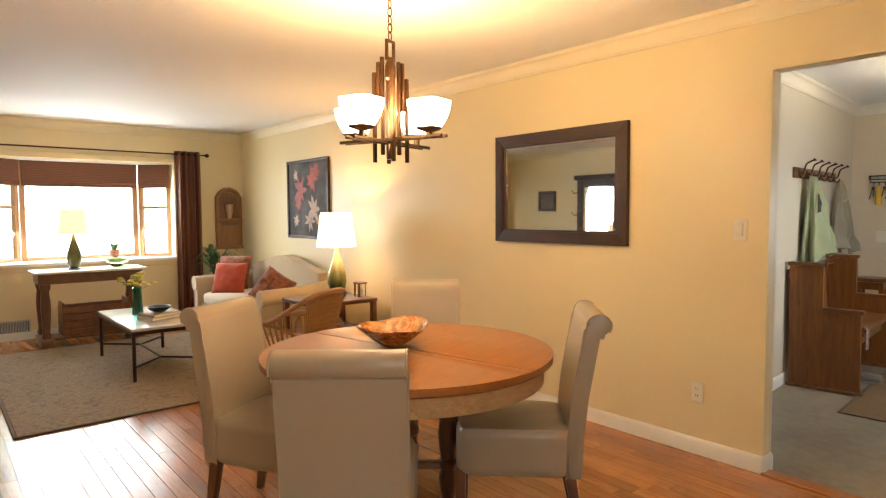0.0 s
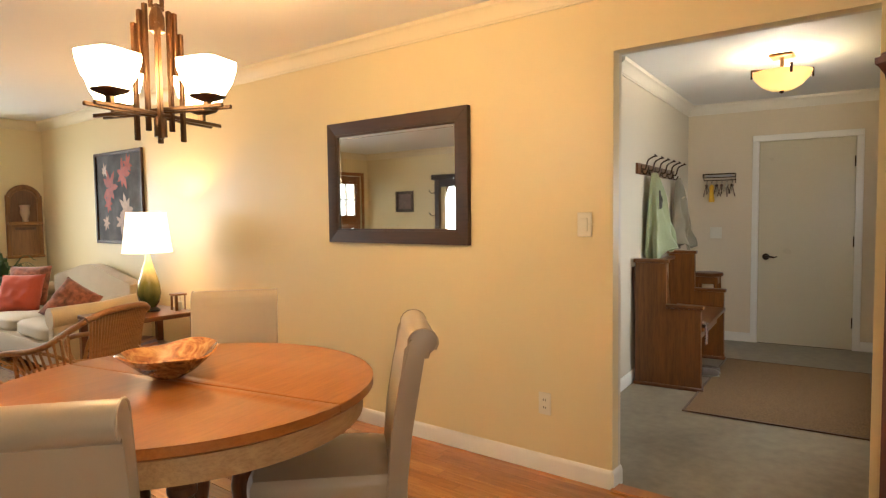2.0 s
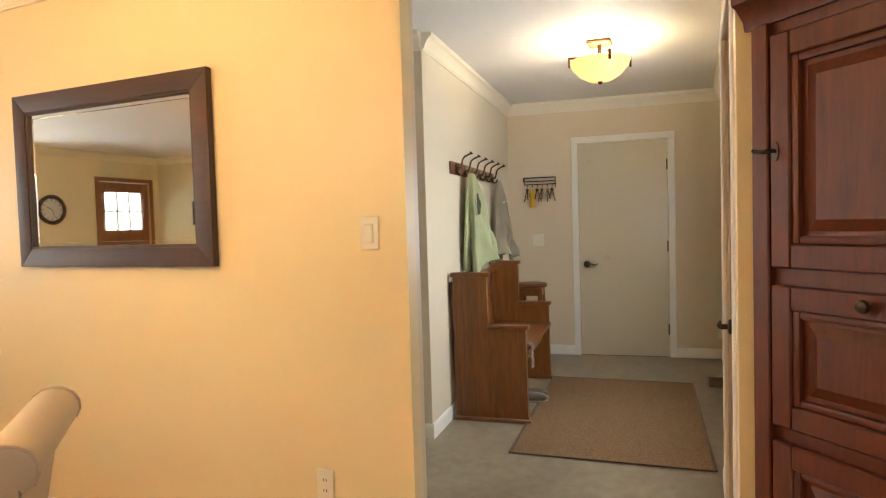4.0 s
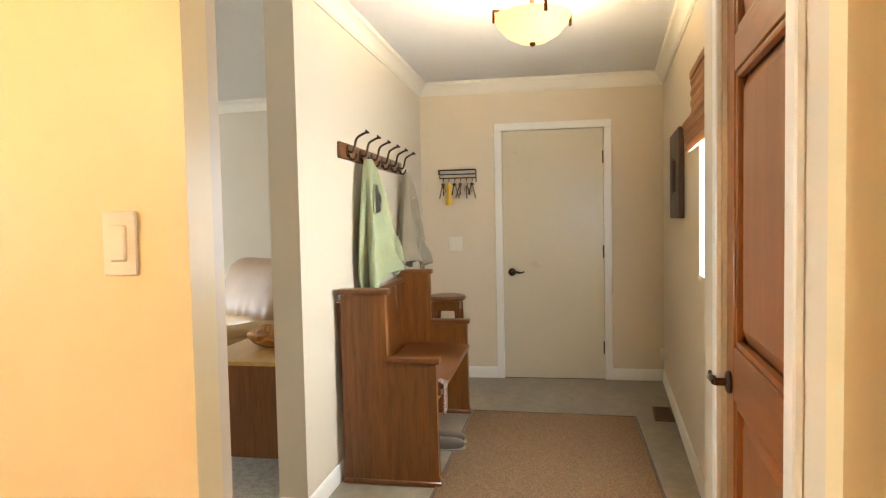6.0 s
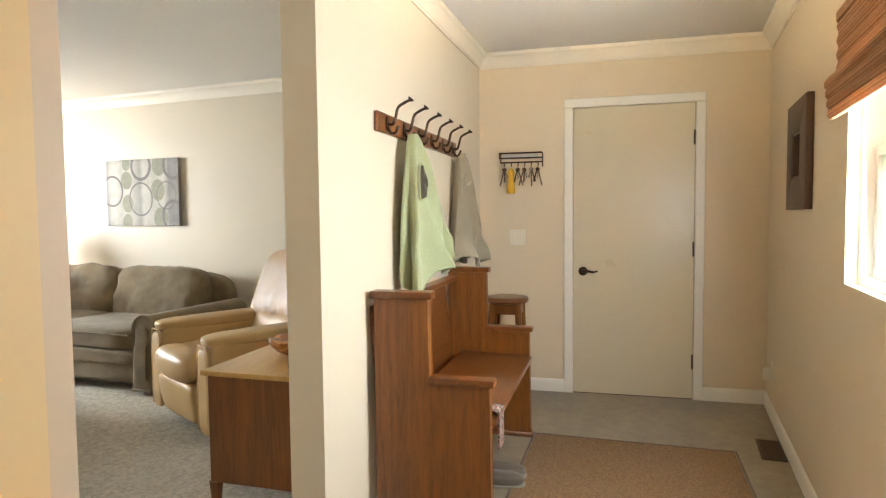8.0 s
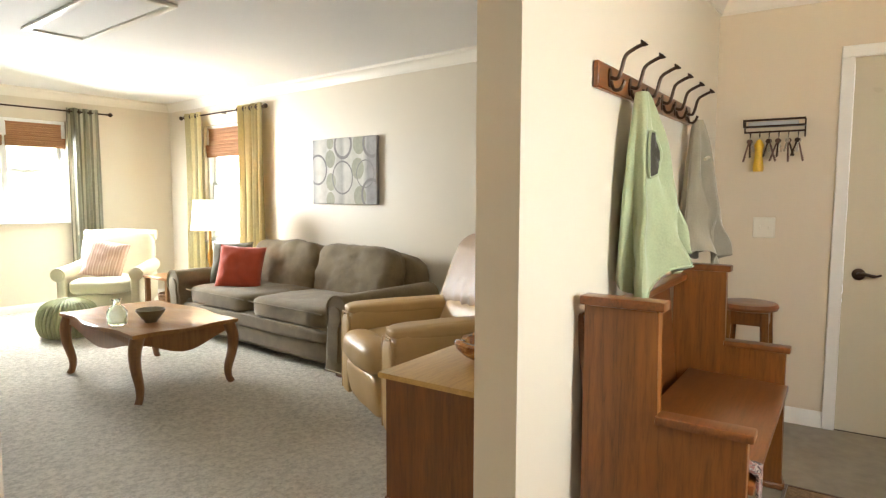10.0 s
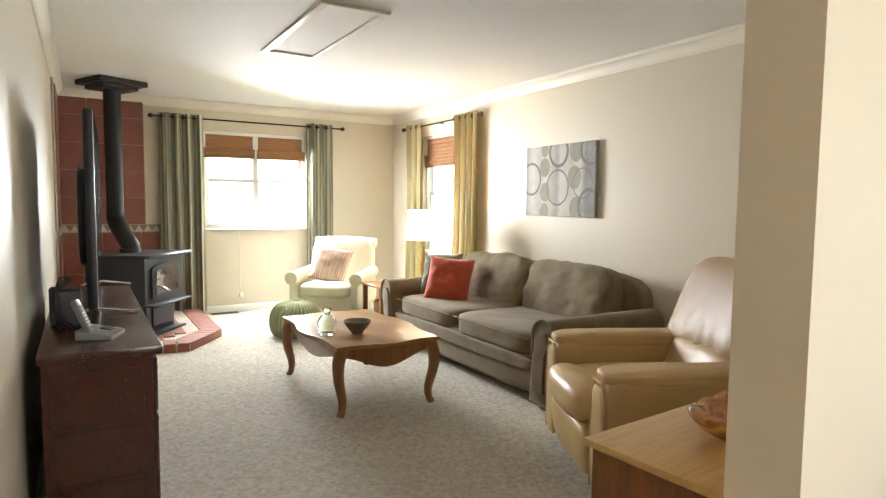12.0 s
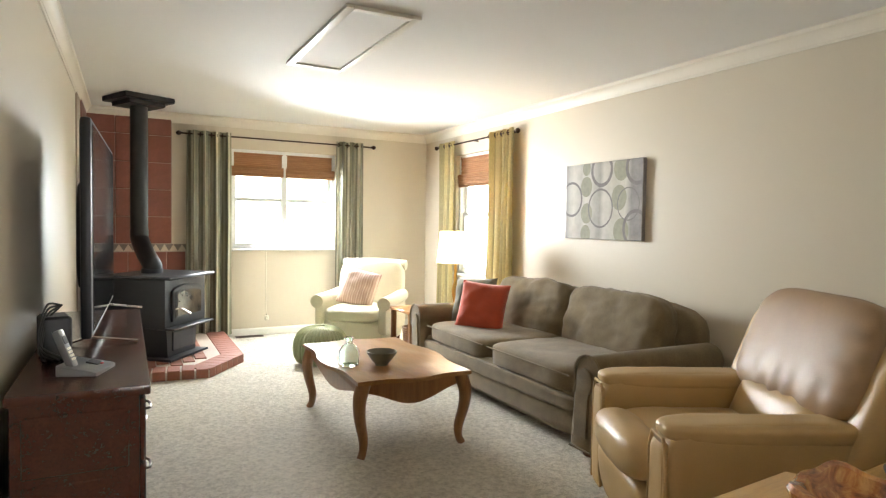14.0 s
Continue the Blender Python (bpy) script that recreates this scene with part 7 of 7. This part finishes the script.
for k in range(46):
    a, reach, hh = rnd.uniform(0, math.tau), rnd.uniform(0.14, 0.36), rnd.uniform(0.12, 0.44)
    ca, sa, wd = math.cos(a), math.sin(a), rnd.uniform(0.016, 0.03)
    def f(u, v):
        r = reach * v
        z = 0.58 + hh * math.sin(min(1.0, v * 1.15) * math.pi * 0.62) - 0.05 * v * v
        w = wd * (1 - v) ** 0.6 * (0.5 + v)
        return (r * ca - (u - 0.5) * 2 * w * sa, r * sa + (u - 0.5) * 2 * w * ca, z + 0.4 * abs(u - 0.5) * w)
    part("leaf", sheet(bmesh.new(), f, 2, 8, 0.0012), M_LEAF, t)

# end table and lamp
t = thing("end_table", 2.73, 4.87, 0, 0, "dark cherry open end table with lower shelf", "end table")
M_CHERRY_L = wood("mid_cherry", (0.085, 0.028, 0.012), (0.17, 0.06, 0.025), "x", 0.28, 1.0, 0.3)
part("tabletop", bx((-0.33, -0.31, 0.565), (0.33, 0.31, 0.60), 0.006), M_CHERRY_L, t)
part("shelf", bx((-0.31, -0.29, 0.28), (0.31, 0.29, 0.305), 0.004), M_CHERRY_L, t)
for sx in (-1, 1):
    for sy in (-1, 1):
        part("leg", bx((sx * 0.30 - 0.025, sy * 0.28 - 0.025, 0), (sx * 0.30 + 0.025, sy * 0.28 + 0.025, 0.565), 0.004), M_CHERRY_L, t)
t = thing("magazine_stack", 2.68, 4.82, 0.305, 8, "stack of books on the end table's shelf", "books")
for k in range(5):
    part("book", bx((-0.13, -0.10, 0.022 * k), (0.13 - 0.01 * k, 0.10, 0.021 + 0.022 * k), 0.002, pose(0, 0, 0, 0, 0, 5 * k)), plain("book_cover", (0.25 + 0.1 * (k % 3), 0.2, 0.15 + 0.1 * (k % 2)), 0.5), t)
M_GREEN_GLAZE, nt, b = material("green_drip_glaze", 0.12)
tc = nt.nodes.new("ShaderNodeTexCoord")
sp = nt.nodes.new("ShaderNodeSeparateXYZ")
nt.links.new(tc.outputs["Object"], sp.inputs[0])
nz = noise_tex(nt, coords(nt, (18, 18, 5)), 1.0, 4)
ad = nt.nodes.new("ShaderNodeMath")
ad.operation = "MULTIPLY_ADD"
ad.inputs[1].default_value = 0.16
nt.links.new(nz, ad.inputs[0])
nt.links.new(sp.outputs[2], ad.inputs[2])
c = ramp(nt, ad.outputs[0], [(0.0, (0.012, 0.022, 0.010)), (0.18, (0.05, 0.075, 0.018)), (0.30, (0.24, 0.23, 0.05)), (0.42, (0.62, 0.58, 0.36))])
nt.links.new(c, b.inputs["Base Color"])
b.inputs["Coat Weight"].default_value = 0.5
def vase_lamp(name, label, x, y, z, shade_mat, dark=False):
    t = thing(name, x, y, z, 0, label, "lamp")
    part("foot", lathe(bmesh.new(), [(0.075, 0), (0.078, 0.012), (0.055, 0.03), (0.05, 0.035)], 28), M_BLACK, t)
    prof = [(0.05, 0.03), (0.075, 0.07), (0.09, 0.14), (0.082, 0.22), (0.055, 0.31), (0.03, 0.39), (0.018, 0.44), (0.016, 0.46), (0, 0.46)]
    part("body", lathe(bmesh.new(), prof, 36), M_GREEN_GLAZE if not dark else M_OLIVE_GLAZE, t, "green drip-glazed ceramic body")
    part("neck", lathe(bmesh.new(), [(0.014, 0.455), (0.014, 0.51), (0, 0.51)], 16), plain("lamp_brass", (0.5, 0.32, 0.1), 0.3, 1.0) if "lamp_brass" not in bpy.data.materials else bpy.data.materials["lamp_brass"], t)
    part("shade", drum_shade(bmesh.new(), 0.185, 0.145, 0.47, 0.79), shade_mat, t, "lit cream linen shade")
    part("spider", tube(bmesh.new(), [(-0.148, 0, 0.77), (0.148, 0, 0.77)], 0.003, 6), M_CHROME, t)
    return t
M_OLIVE_GLAZE = plain("olive_glaze", (0.10, 0.12, 0.03), 0.15, vary=0.4, big=12, coat=0.5)
vase_lamp("end_table_lamp", "green ceramic table lamp with lit cream shade", 2.83, 4.90, 0.60, glowing("lit_cream_shade", (1.0, 0.80, 0.52), 3.2))
vase_lamp("console_lamp", "olive glazed table lamp with lit cream shade", 1.10, 7.50, 0.79, glowing("backlit_cream_shade", (1.0, 0.80, 0.55), 1.1), True).scale = (0.82, 0.82, 0.82)
t = thing("candle_holder", 2.99, 4.75, 0.60, 0, "small wood and glass lantern on the end table", "lantern")
for sx in (-1, 1):
    for sy in (-1, 1):
        part("post", bx((sx * 0.04 - 0.006, sy * 0.04 - 0.006, 0), (sx * 0.032 + 0.006, sy * 0.032 + 0.006, 0.12), 0.002), M_WALNUT_Z, t)
part("plate", bx((-0.05, -0.05, 0.12), (0.05, 0.05, 0.135), 0.003), M_WALNUT, t)
part("candle", lathe(bmesh.new(), [(0.025, 0.002), (0.025, 0.07), (0, 0.07)], 16), M_PLASTIC_W, t)

# rattan armchair
t = thing("rattan_chair", 2.00, 4.14, 0, 205, "bent rattan armchair with woven cane back", "chair")
M_RATTAN = wood("rattan", (0.20, 0.085, 0.03), (0.40, 0.20, 0.08), "x", 0.4, 2.0)
for sx in (-1, 1):
    part("leg", tube(bmesh.new(), [(sx * 0.26, -0.25, 0), (sx * 0.25, -0.24, 0.40)], 0.017, 10), M_RATTAN, t)
    part("leg", tube(bmesh.new(), [(sx * 0.22, 0.28, 0), (sx * 0.23, 0.24, 0.40)], 0.017, 10), M_RATTAN, t)
    part("arm_hoop", tube(bmesh.new(), curve_pts([(sx * 0.26, -0.27, 0.34), (sx * 0.285, -0.36, 0.44), (sx * 0.30, -0.37, 0.53), (sx * 0.31, -0.22, 0.565), (sx * 0.31, 0.02, 0.60), (sx * 0.285, 0.20, 0.70), (sx * 0.25, 0.30, 0.765)], 32), 0.018, 10), M_RATTAN, t)
    part("arm_hoop", tube(bmesh.new(), curve_pts([(sx * 0.25, -0.20, 0.40), (sx * 0.28, -0.16, 0.55), (sx * 0.285, 0.05, 0.57), (sx * 0.24, 0.25, 0.50)], 20), 0.012, 8), M_RATTAN, t)
part("seat_ring", tube(bmesh.new(), [(0.27 * math.cos(a), 0.27 * math.sin(a), 0.40) for a in [math.tau * i / 32 for i in range(33)]], 0.018, 10), M_RATTAN, t)
part("seat", lathe(bmesh.new(), [(0.255, 0.395), (0.255, 0.41), (0.1, 0.402), (0, 0.40)], 32), M_RATTAN, t)
part("top_rail", tube(bmesh.new(), curve_pts([(-0.25, 0.30, 0.765), (-0.15, 0.345, 0.80), (0, 0.36, 0.81), (0.15, 0.345, 0.80), (0.25, 0.30, 0.765)], 24), 0.020, 10), M_RATTAN, t)
for k in range(25):
    x = -0.228 + 0.019 * k
    part("cane", tube(bmesh.new(), [(x * 0.75, 0.235 + 0.02 * (1 - (x / 0.23) ** 2), 0.41), (x, 0.30 + 0.055 * (1 - (x / 0.25) ** 2), 0.765 + 0.04 * (1 - (x / 0.25) ** 2))], 0.0098, 6, 0.6), M_RATTAN, t)
for sx in (-1, 1):
    for k in range(9):
        y = 0.22 - 0.05 * k
        part("side_cane", tube(bmesh.new(), [(sx * 0.26, 0.20 - 0.04 * k, 0.41), (sx * 0.305, y, 0.60 + max(0.0, y) * 0.5 - 0.02)], 0.008, 6), M_RATTAN, t)

# coffee table in the living room
t = thing("stone_top_table", 1.42, 5.88, 0, 0, "pale stone top coffee table on dark iron legs", "coffee table")
m = plain("pale_travertine", (0.60, 0.54, 0.48), 0.22, vary=0.12, big=5, fine=25, relief=0.05)
part("tabletop", bx((-0.30, -0.64, 0.425), (0.30, 0.64, 0.45), 0.006), m, t, "pale stone top")
part("iron_frame", bx((-0.295, -0.635, 0.395), (0.295, 0.635, 0.424), 0.004), M_IRON, t)
for sx in (-1, 1):
    for sy in (-1, 1):
        part("leg", bx((sx * 0.28 - 0.013, sy * 0.62 - 0.013, 0.01), (sx * 0.28 + 0.013, sy * 0.62 + 0.013, 0.396), 0.003), M_IRON, t)
for sy in (-1, 1):
    part("stretcher", tube(bmesh.new(), [(-0.28, sy * 0.62, 0.13), (0, sy * 0.34, 0.13), (0.28, sy * 0.62, 0.13)], 0.010, 8), M_IRON, t)
part("stretcher", tube(bmesh.new(), [(0, -0.34, 0.13), (0, 0.34, 0.13)], 0.010, 8), M_IRON, t)
t = thing("book_stack", 1.46, 5.68, 0.45, 20, "two pale books stacked on the coffee table", "books")
for k, (w, c_) in enumerate(((0.15, (0.55, 0.5, 0.42)), (0.135, (0.35, 0.30, 0.24)))):
    bk = part("book", bx((-w, -0.11, 0.028 * k), (w, 0.11, 0.027 + 0.028 * k), 0.003), plain("book_cloth", c_, 0.6), t)
    part("pages", bx((-w + 0.004, -0.112, 0.005 + 0.028 * k), (w + 0.0015, 0.106, 0.022 + 0.028 * k), 0), M_PLASTIC_W, bk)
t = thing("dark_bowl", 1.46, 5.70, 0.506, 0, "small dark bowl on the books", "bowl")
part("bowl", lathe(bmesh.new(), [(0.04, 0), (0.08, 0.02), (0.105, 0.05), (0.098, 0.05), (0.07, 0.024), (0, 0.014)], 28), M_BLACK, t)
t = thing("flower_vase", 1.36, 6.02, 0.45, 0, "teal glass vase of small yellow flowers", "vase")
part("vase", lathe(bmesh.new(), [(0.045, 0), (0.05, 0.01), (0.045, 0.09), (0.032, 0.17), (0.036, 0.23), (0.042, 0.25), (0.037, 0.25), (0.028, 0.17), (0.04, 0.09), (0.044, 0.014), (0, 0.012)], 28), M_TEAL_GLASS, t)
M_YEL = plain("yellow_petal", (0.62, 0.52, 0.10), 0.6, vary=0.25, fine=40)
M_STEM = plain("flower_stem", (0.08, 0.15, 0.03), 0.6)
rnd = random.Random(9)
for k in range(34):
    a, r, z = rnd.uniform(0, math.tau), rnd.uniform(0.01, 0.15), rnd.uniform(0.27, 0.40)
    px, py = r * math.cos(a), r * math.sin(a)
    part("stem", tube(bmesh.new(), [(px * 0.15, py * 0.15, 0.04), (px * 0.3, py * 0.3, 0.24), (px, py, z)], 0.002, 5), M_STEM, t)
    bm = bmesh.new()
    for q in range(5):
        cushion(bm, (px + 0.014 * math.cos(q * 1.256), py + 0.014 * math.sin(q * 1.256), z + 0.004 * (q % 2)), (0.030, 0.030, 0.020), 2.2, 3)
    part("blossom", bm, M_YEL, t)

# area rug
m, nt, b = material("taupe_patterned_wool", 0.95)
v = coords(nt)
n1, n2 = noise_tex(nt, v, 11, 5, 0.65, 1.5), noise_tex(nt, v, 120, 3)
c = mix(nt, 0.45, ramp(nt, n1, [(0.40, (0.13, 0.085, 0.045)), (0.5, (0.31, 0.23, 0.145)), (0.62, (0.19, 0.13, 0.075))]), ramp(nt, n2, [(0.3, (0.15, 0.11, 0.07)), (0.7, (0.40, 0.33, 0.25))]))
nt.links.new(c, b.inputs["Base Color"])
bump(nt, b, n2, 0.7, 0.005)
t = thing("area_rug", 1.30, 5.80, 0, 0, "taupe patterned wool area rug under the coffee table", "rug")
part("rug_field", bx((-1.04, -1.40, 0.001), (0.98, 1.40, 0.012), 0.004), m, t)
bm = bmesh.new()
for lo, hi in (((-1.06, -1.42, 0.001), (1.0, -1.40, 0.013)), ((-1.06, -1.40, 0.001), (-1.04, 1.40, 0.013)), ((0.98, -1.40, 0.001), (1.0, 1.40, 0.013)), ((-1.06, 1.40, 0.001), (1.0, 1.42, 0.013))):
    box(bm, lo, hi, 0.003)
part("binding", bm, bpy.data.materials["dark_brown_binding"], t)

# console table under the bay with trunk, plant pot and glass bowl
t = thing("console_table", 1.24, 7.52, 0, 0, "dark wood console table with scrolled legs, white top", "console table")
part("tabletop", bx((-0.54, -0.23, 0.765), (0.54, 0.22, 0.79), 0.006), M_TRIM, t, "worn white top")
part("apron", bx((-0.50, -0.20, 0.66), (0.50, 0.20, 0.765), 0.005), M_TURNED, t)
for sx in (-1, 1):
    for sy in (-0.165, 0.165):
        part("leg", lathe(bmesh.new(), [(0.035, 0.09), (0.045, 0.12), (0.032, 0.16), (0.04, 0.30), (0.045, 0.45), (0.034, 0.58), (0.048, 0.62), (0.048, 0.66)], 16, (sx * 0.44, sy, 0), square=0.5), M_TURNED, t)
    part("sled_foot", bx((sx * 0.44 - 0.06, -0.22, 0), (sx * 0.44 + 0.06, 0.21, 0.09), 0.012, seg=2), M_TURNED, t)
part("lower_shelf", bx((-0.385, -0.15, 0.06), (0.385, 0.15, 0.085), 0.004), M_TURNED, t)
t = thing("wooden_crate", 1.28, 7.52, 0.085, 0, "dark slatted wooden crate on the console's shelf", "crate")
for k in range(4):
    part("slat", bx((-0.33, -0.155, 0.08 * k + 0.005), (0.33, -0.14, 0.08 * k + 0.072), 0.003), M_TURNED, t)
    part("slat", bx((-0.33, 0.14, 0.08 * k + 0.005), (0.33, 0.155, 0.08 * k + 0.072), 0.003), M_TURNED, t)
for sx in (-1, 1):
    part("end", bx((sx * 0.315 - 0.01, -0.139, 0.0), (sx * 0.315 + 0.01, 0.139, 0.36), 0.004), M_TURNED, t)
part("floor", bx((-0.305, -0.139, 0.0), (0.305, 0.139, 0.012), 0), M_TURNED, t)
t = thing("sill_plant", 1.62, YL + 0.10, BZ0 + 0.004, 0, "small succulent in a terracotta pot on the sill", "plant")
part("pot", lathe(bmesh.new(), [(0.04, 0), (0.055, 0.085), (0.06, 0.09), (0.06, 0.11), (0.05, 0.11), (0, 0.095)], 20), plain("terracotta", (0.30, 0.11, 0.06), 0.7), t)
for k in range(14):
    a = k * 2.4
    part("leaf", tube(bmesh.new(), [(0, 0, 0.09), (0.03 * math.cos(a), 0.03 * math.sin(a), 0.14), (0.05 * math.cos(a), 0.05 * math.sin(a), 0.17 + 0.004 * k)], [0.008, 0.009, 0.003], 6), M_LEAF, t)
t = thing("glass_bowl", 1.52, 7.50, 0.79, 0, "pale green glass bowl on the console table", "bowl")
part("bowl", lathe(bmesh.new(), [(0.05, 0), (0.06, 0.012), (0.11, 0.06), (0.14, 0.11), (0.135, 0.11), (0.10, 0.06), (0.05, 0.018), (0, 0.014)], 36), glass("lime_glass", (0.75, 0.95, 0.55), 0.05), t)
vent("wall_register", 0, 0, 0, pose(0.55, YL - 0.001, 0.15, 90, 0, 0), 0.36, 0.14, plain("grey_steel", (0.45, 0.44, 0.42), 0.4, 0.5), "grey steel wall register at the baseboard")

# added window out of view, frames the south fill lamp
window_unit("window_5", "white double-hung window added unseen in the dining room's end wall", 1.4, 1.2, pose(-0.2, YS, 0.9, 0, 0, 180), M_WINWHITE, 2)
# front door with six lights, seen in the mirror
t = thing("door_3", -1.50, YL, 0, 0, "orange-brown wooden front door with six panes", "door")
t["kind"] = "structure"
bm = bmesh.new()
for lo, hi in (((-0.43, 0.03, 0.002), (-0.31, 0.075, 2.045)), ((0.31, 0.03, 0.002), (0.43, 0.075, 2.045)), ((-0.31, 0.03, 1.90), (0.31, 0.075, 2.045)), ((-0.31, 0.03, 1.22), (0.31, 0.075, 1.36)), ((-0.31, 0.03, 0.002), (0.31, 0.075, 0.26))):
    box(bm, lo, hi, 0.004)
leaf = part("leaf", bm, M_DOORWOOD, t)
part("lower_panel", bx((-0.31, 0.04, 0.26), (0.31, 0.065, 1.02), 0.01), M_DOORWOOD, leaf)
part("middle_rail", bx((-0.31, 0.032, 1.12), (0.31, 0.073, 1.22), 0.004), M_DOORWOOD, leaf)
for z0, z1, nx, nz in ((1.36, 1.90, 3, 2), (1.02, 1.12, 3, 1)):
    for i in range(1, nx):
        x = -0.31 + 0.62 * i / nx
        part("muntin", bx((x - 0.012, 0.036, z0), (x + 0.012, 0.069, z1), 0.003), M_DOORWOOD, leaf)
    if nz == 2:
        part("muntin", bx((-0.31, 0.037, (z0 + z1) / 2 - 0.012), (0.31, 0.068, (z0 + z1) / 2 + 0.012), 0.003), M_DOORWOOD, leaf)
    p = part("pane", bx((-0.31, 0.05, z0), (0.31, 0.054, z1), 0), M_PANE, leaf, smooth=0)
    p.visible_shadow = False
lever(leaf, 0.36, 0.03, 1.0, -1)
casing("trim_front_door", -0.43, 0.43, 2.05, 0.0, pose(-1.50, YL, 0), "dark stained casing round the front door", 0.06).data.materials[0] = M_DOORWOOD
t = thing("wall_clock", -0.37, YL, 1.64, 0, "round dark-rimmed wall clock with white face", "clock")
part("rim", lathe(bmesh.new(), [(0.19, 0), (0.195, 0.02), (0.175, 0.035), (0.145, 0.022), (0.145, 0.0)], 40, m=pose(0, -0.002, 0, 90)), M_DARKWOOD, t)
part("face", lathe(bmesh.new(), [(0.147, 0.008), (0.147, 0.012), (0, 0.012)], 40, m=pose(0, -0.002, 0, 90)), plain("clock_face", (0.62, 0.60, 0.54), 0.4, vary=0.04), t)
for k in range(12):
    part("hour_mark", bx((-0.004, -0.017, 0.11), (0.004, -0.0145, 0.135), 0, pose(0, 0, 0, 0, 30 * k, 0)), M_BLACK, t)
for L, a in ((0.07, 60), (0.11, 200)):
    part("clock_hand", bx((-0.004, -0.019, 0.0), (0.004, -0.017, L), 0, pose(0, 0, 0, 0, a, 0)), M_BLACK, t)
# west wall: small picture and a hall tree with mirror
framed("small_picture", "small dark framed picture on the cream wall", "picture", XW, 7.10, 1.58, 90, 0.40, 0.36, 0.05, 0.025, M_DARKWOOD, plain("sepia_print", (0.16, 0.09, 0.07), 0.5, vary=0.5, big=9, fine=25), "print", "", False)
t = thing("hall_tree", XW + 0.02, 5.95, 0, 90, "dark wood hall tree with mirror and coat hooks", "hall tree")
for sx in (-1, 1):
    part("post", bx((sx * 0.36 - 0.05, -0.09, 0), (sx * 0.36 + 0.05, 0.0, 1.92), 0.006), M_DARKWOOD_Z, t)
    for z in (1.35, 1.72):
        part("hook", tube(bmesh.new(), curve_pts([(sx * 0.38, -0.08, z), (sx * 0.44, -0.12, z - 0.02), (sx * 0.50, -0.12, z + 0.03)], 10), 0.008, 8), M_IRON, t)
part("crest", bx((-0.46, -0.12, 1.92), (0.46, 0.0, 2.0), 0.012, seg=2), M_DARKWOOD, t)
part("mirror_glass", bx((-0.31, -0.06, 0.95), (0.31, -0.03, 1.80), 0), M_MIRROR, t)
part("top_rail", bx((-0.31, -0.08, 1.80), (0.31, 0.0, 1.92), 0.004), M_DARKWOOD, t)
part("lower_panel", bx((-0.31, -0.07, 0.05), (0.31, -0.01, 0.95), 0.006), M_DARKWOOD_Z, t)
part("bench_box", bx((-0.40, -0.40, 0.06), (0.40, -0.09, 0.45), 0.01), M_DARKWOOD, t)

# ---- strip floor, laid plank by plank ----
rnd = random.Random(11)
structure_floor = tagged(new("floor_dining", finish(bx((XW, YS, -0.1), (XM + 0.03, YL, -0.012), 0), "floor_dining", plain("dark_subfloor", (0.05, 0.025, 0.012), 0.8))), "orange oak strip floor with worn varnish", "floor", kind="structure")
PW = 0.082
lengths = [0.6, 0.8, 1.0, 1.25]
plank_me = {L: finish(bx((-PW / 2 + 0.0008, -L / 2 + 0.0008, -0.012), (PW / 2 - 0.0008, L / 2 - 0.0008, 0.0), 0.0012), "plank", M_OAK_STRIP) for L in lengths}
verts, faces = [], []
count = 0
cols = int((XM + 0.03 - XW) / PW)
for i in range(cols):
    x = XM + 0.03 - PW / 2 - PW * i
    y = YS - rnd.uniform(0, 0.6)
    while y < YL:
        L = rnd.choice(lengths)
        yc = y + L / 2
        inside = yc - L / 2 > YS and yc + L / 2 < YL
        if inside and 0.55 < x and 0.7 < yc < 4.75 and count < 300:
            o = new("plank", plank_me[L])
            o.parent = structure_floor
            o.matrix_basis = pose(x, yc, rnd.uniform(-0.0004, 0.0004))
            count += 1
        else:
            a, b2 = max(yc - L / 2 + 0.0008, YS), min(yc + L / 2 - 0.0008, YL)
            if b2 > a:
                k = len(verts)
                z = rnd.uniform(-0.0004, 0.0004)
                x0, x1 = x - PW / 2 + 0.0008, x + PW / 2 - 0.0008
                verts += [(x0, a, z), (x1, a, z), (x1, b2, z), (x0, b2, z), (x0, a, -0.012), (x1, a, -0.012), (x1, b2, -0.012), (x0, b2, -0.012)]
                faces += [(k, k + 1, k + 2, k + 3), (k + 4, k + 5, k + 1, k), (k + 5, k + 6, k + 2, k + 1), (k + 6, k + 7, k + 3, k + 2), (k + 7, k + 4, k, k + 3)]
        y += L
me = bpy.data.meshes.new("planks_far")
me.from_pydata(verts, [], faces)
M_OAK_FAR = M_OAK_STRIP.copy()
M_OAK_FAR.name = "orange_oak_strip_joined"
for nd in [n for n in M_OAK_FAR.node_tree.nodes if n.bl_idname == "ShaderNodeObjectInfo"]:
    g = M_OAK_FAR.node_tree.nodes.new("ShaderNodeNewGeometry")
    for l in list(nd.outputs["Random"].links):
        M_OAK_FAR.node_tree.links.new(g.outputs["Random Per Island"], l.to_socket)
me.materials.append(M_OAK_FAR)
far = new("planks", me)
far.parent = structure_floor
far["kind"] = "stuff"
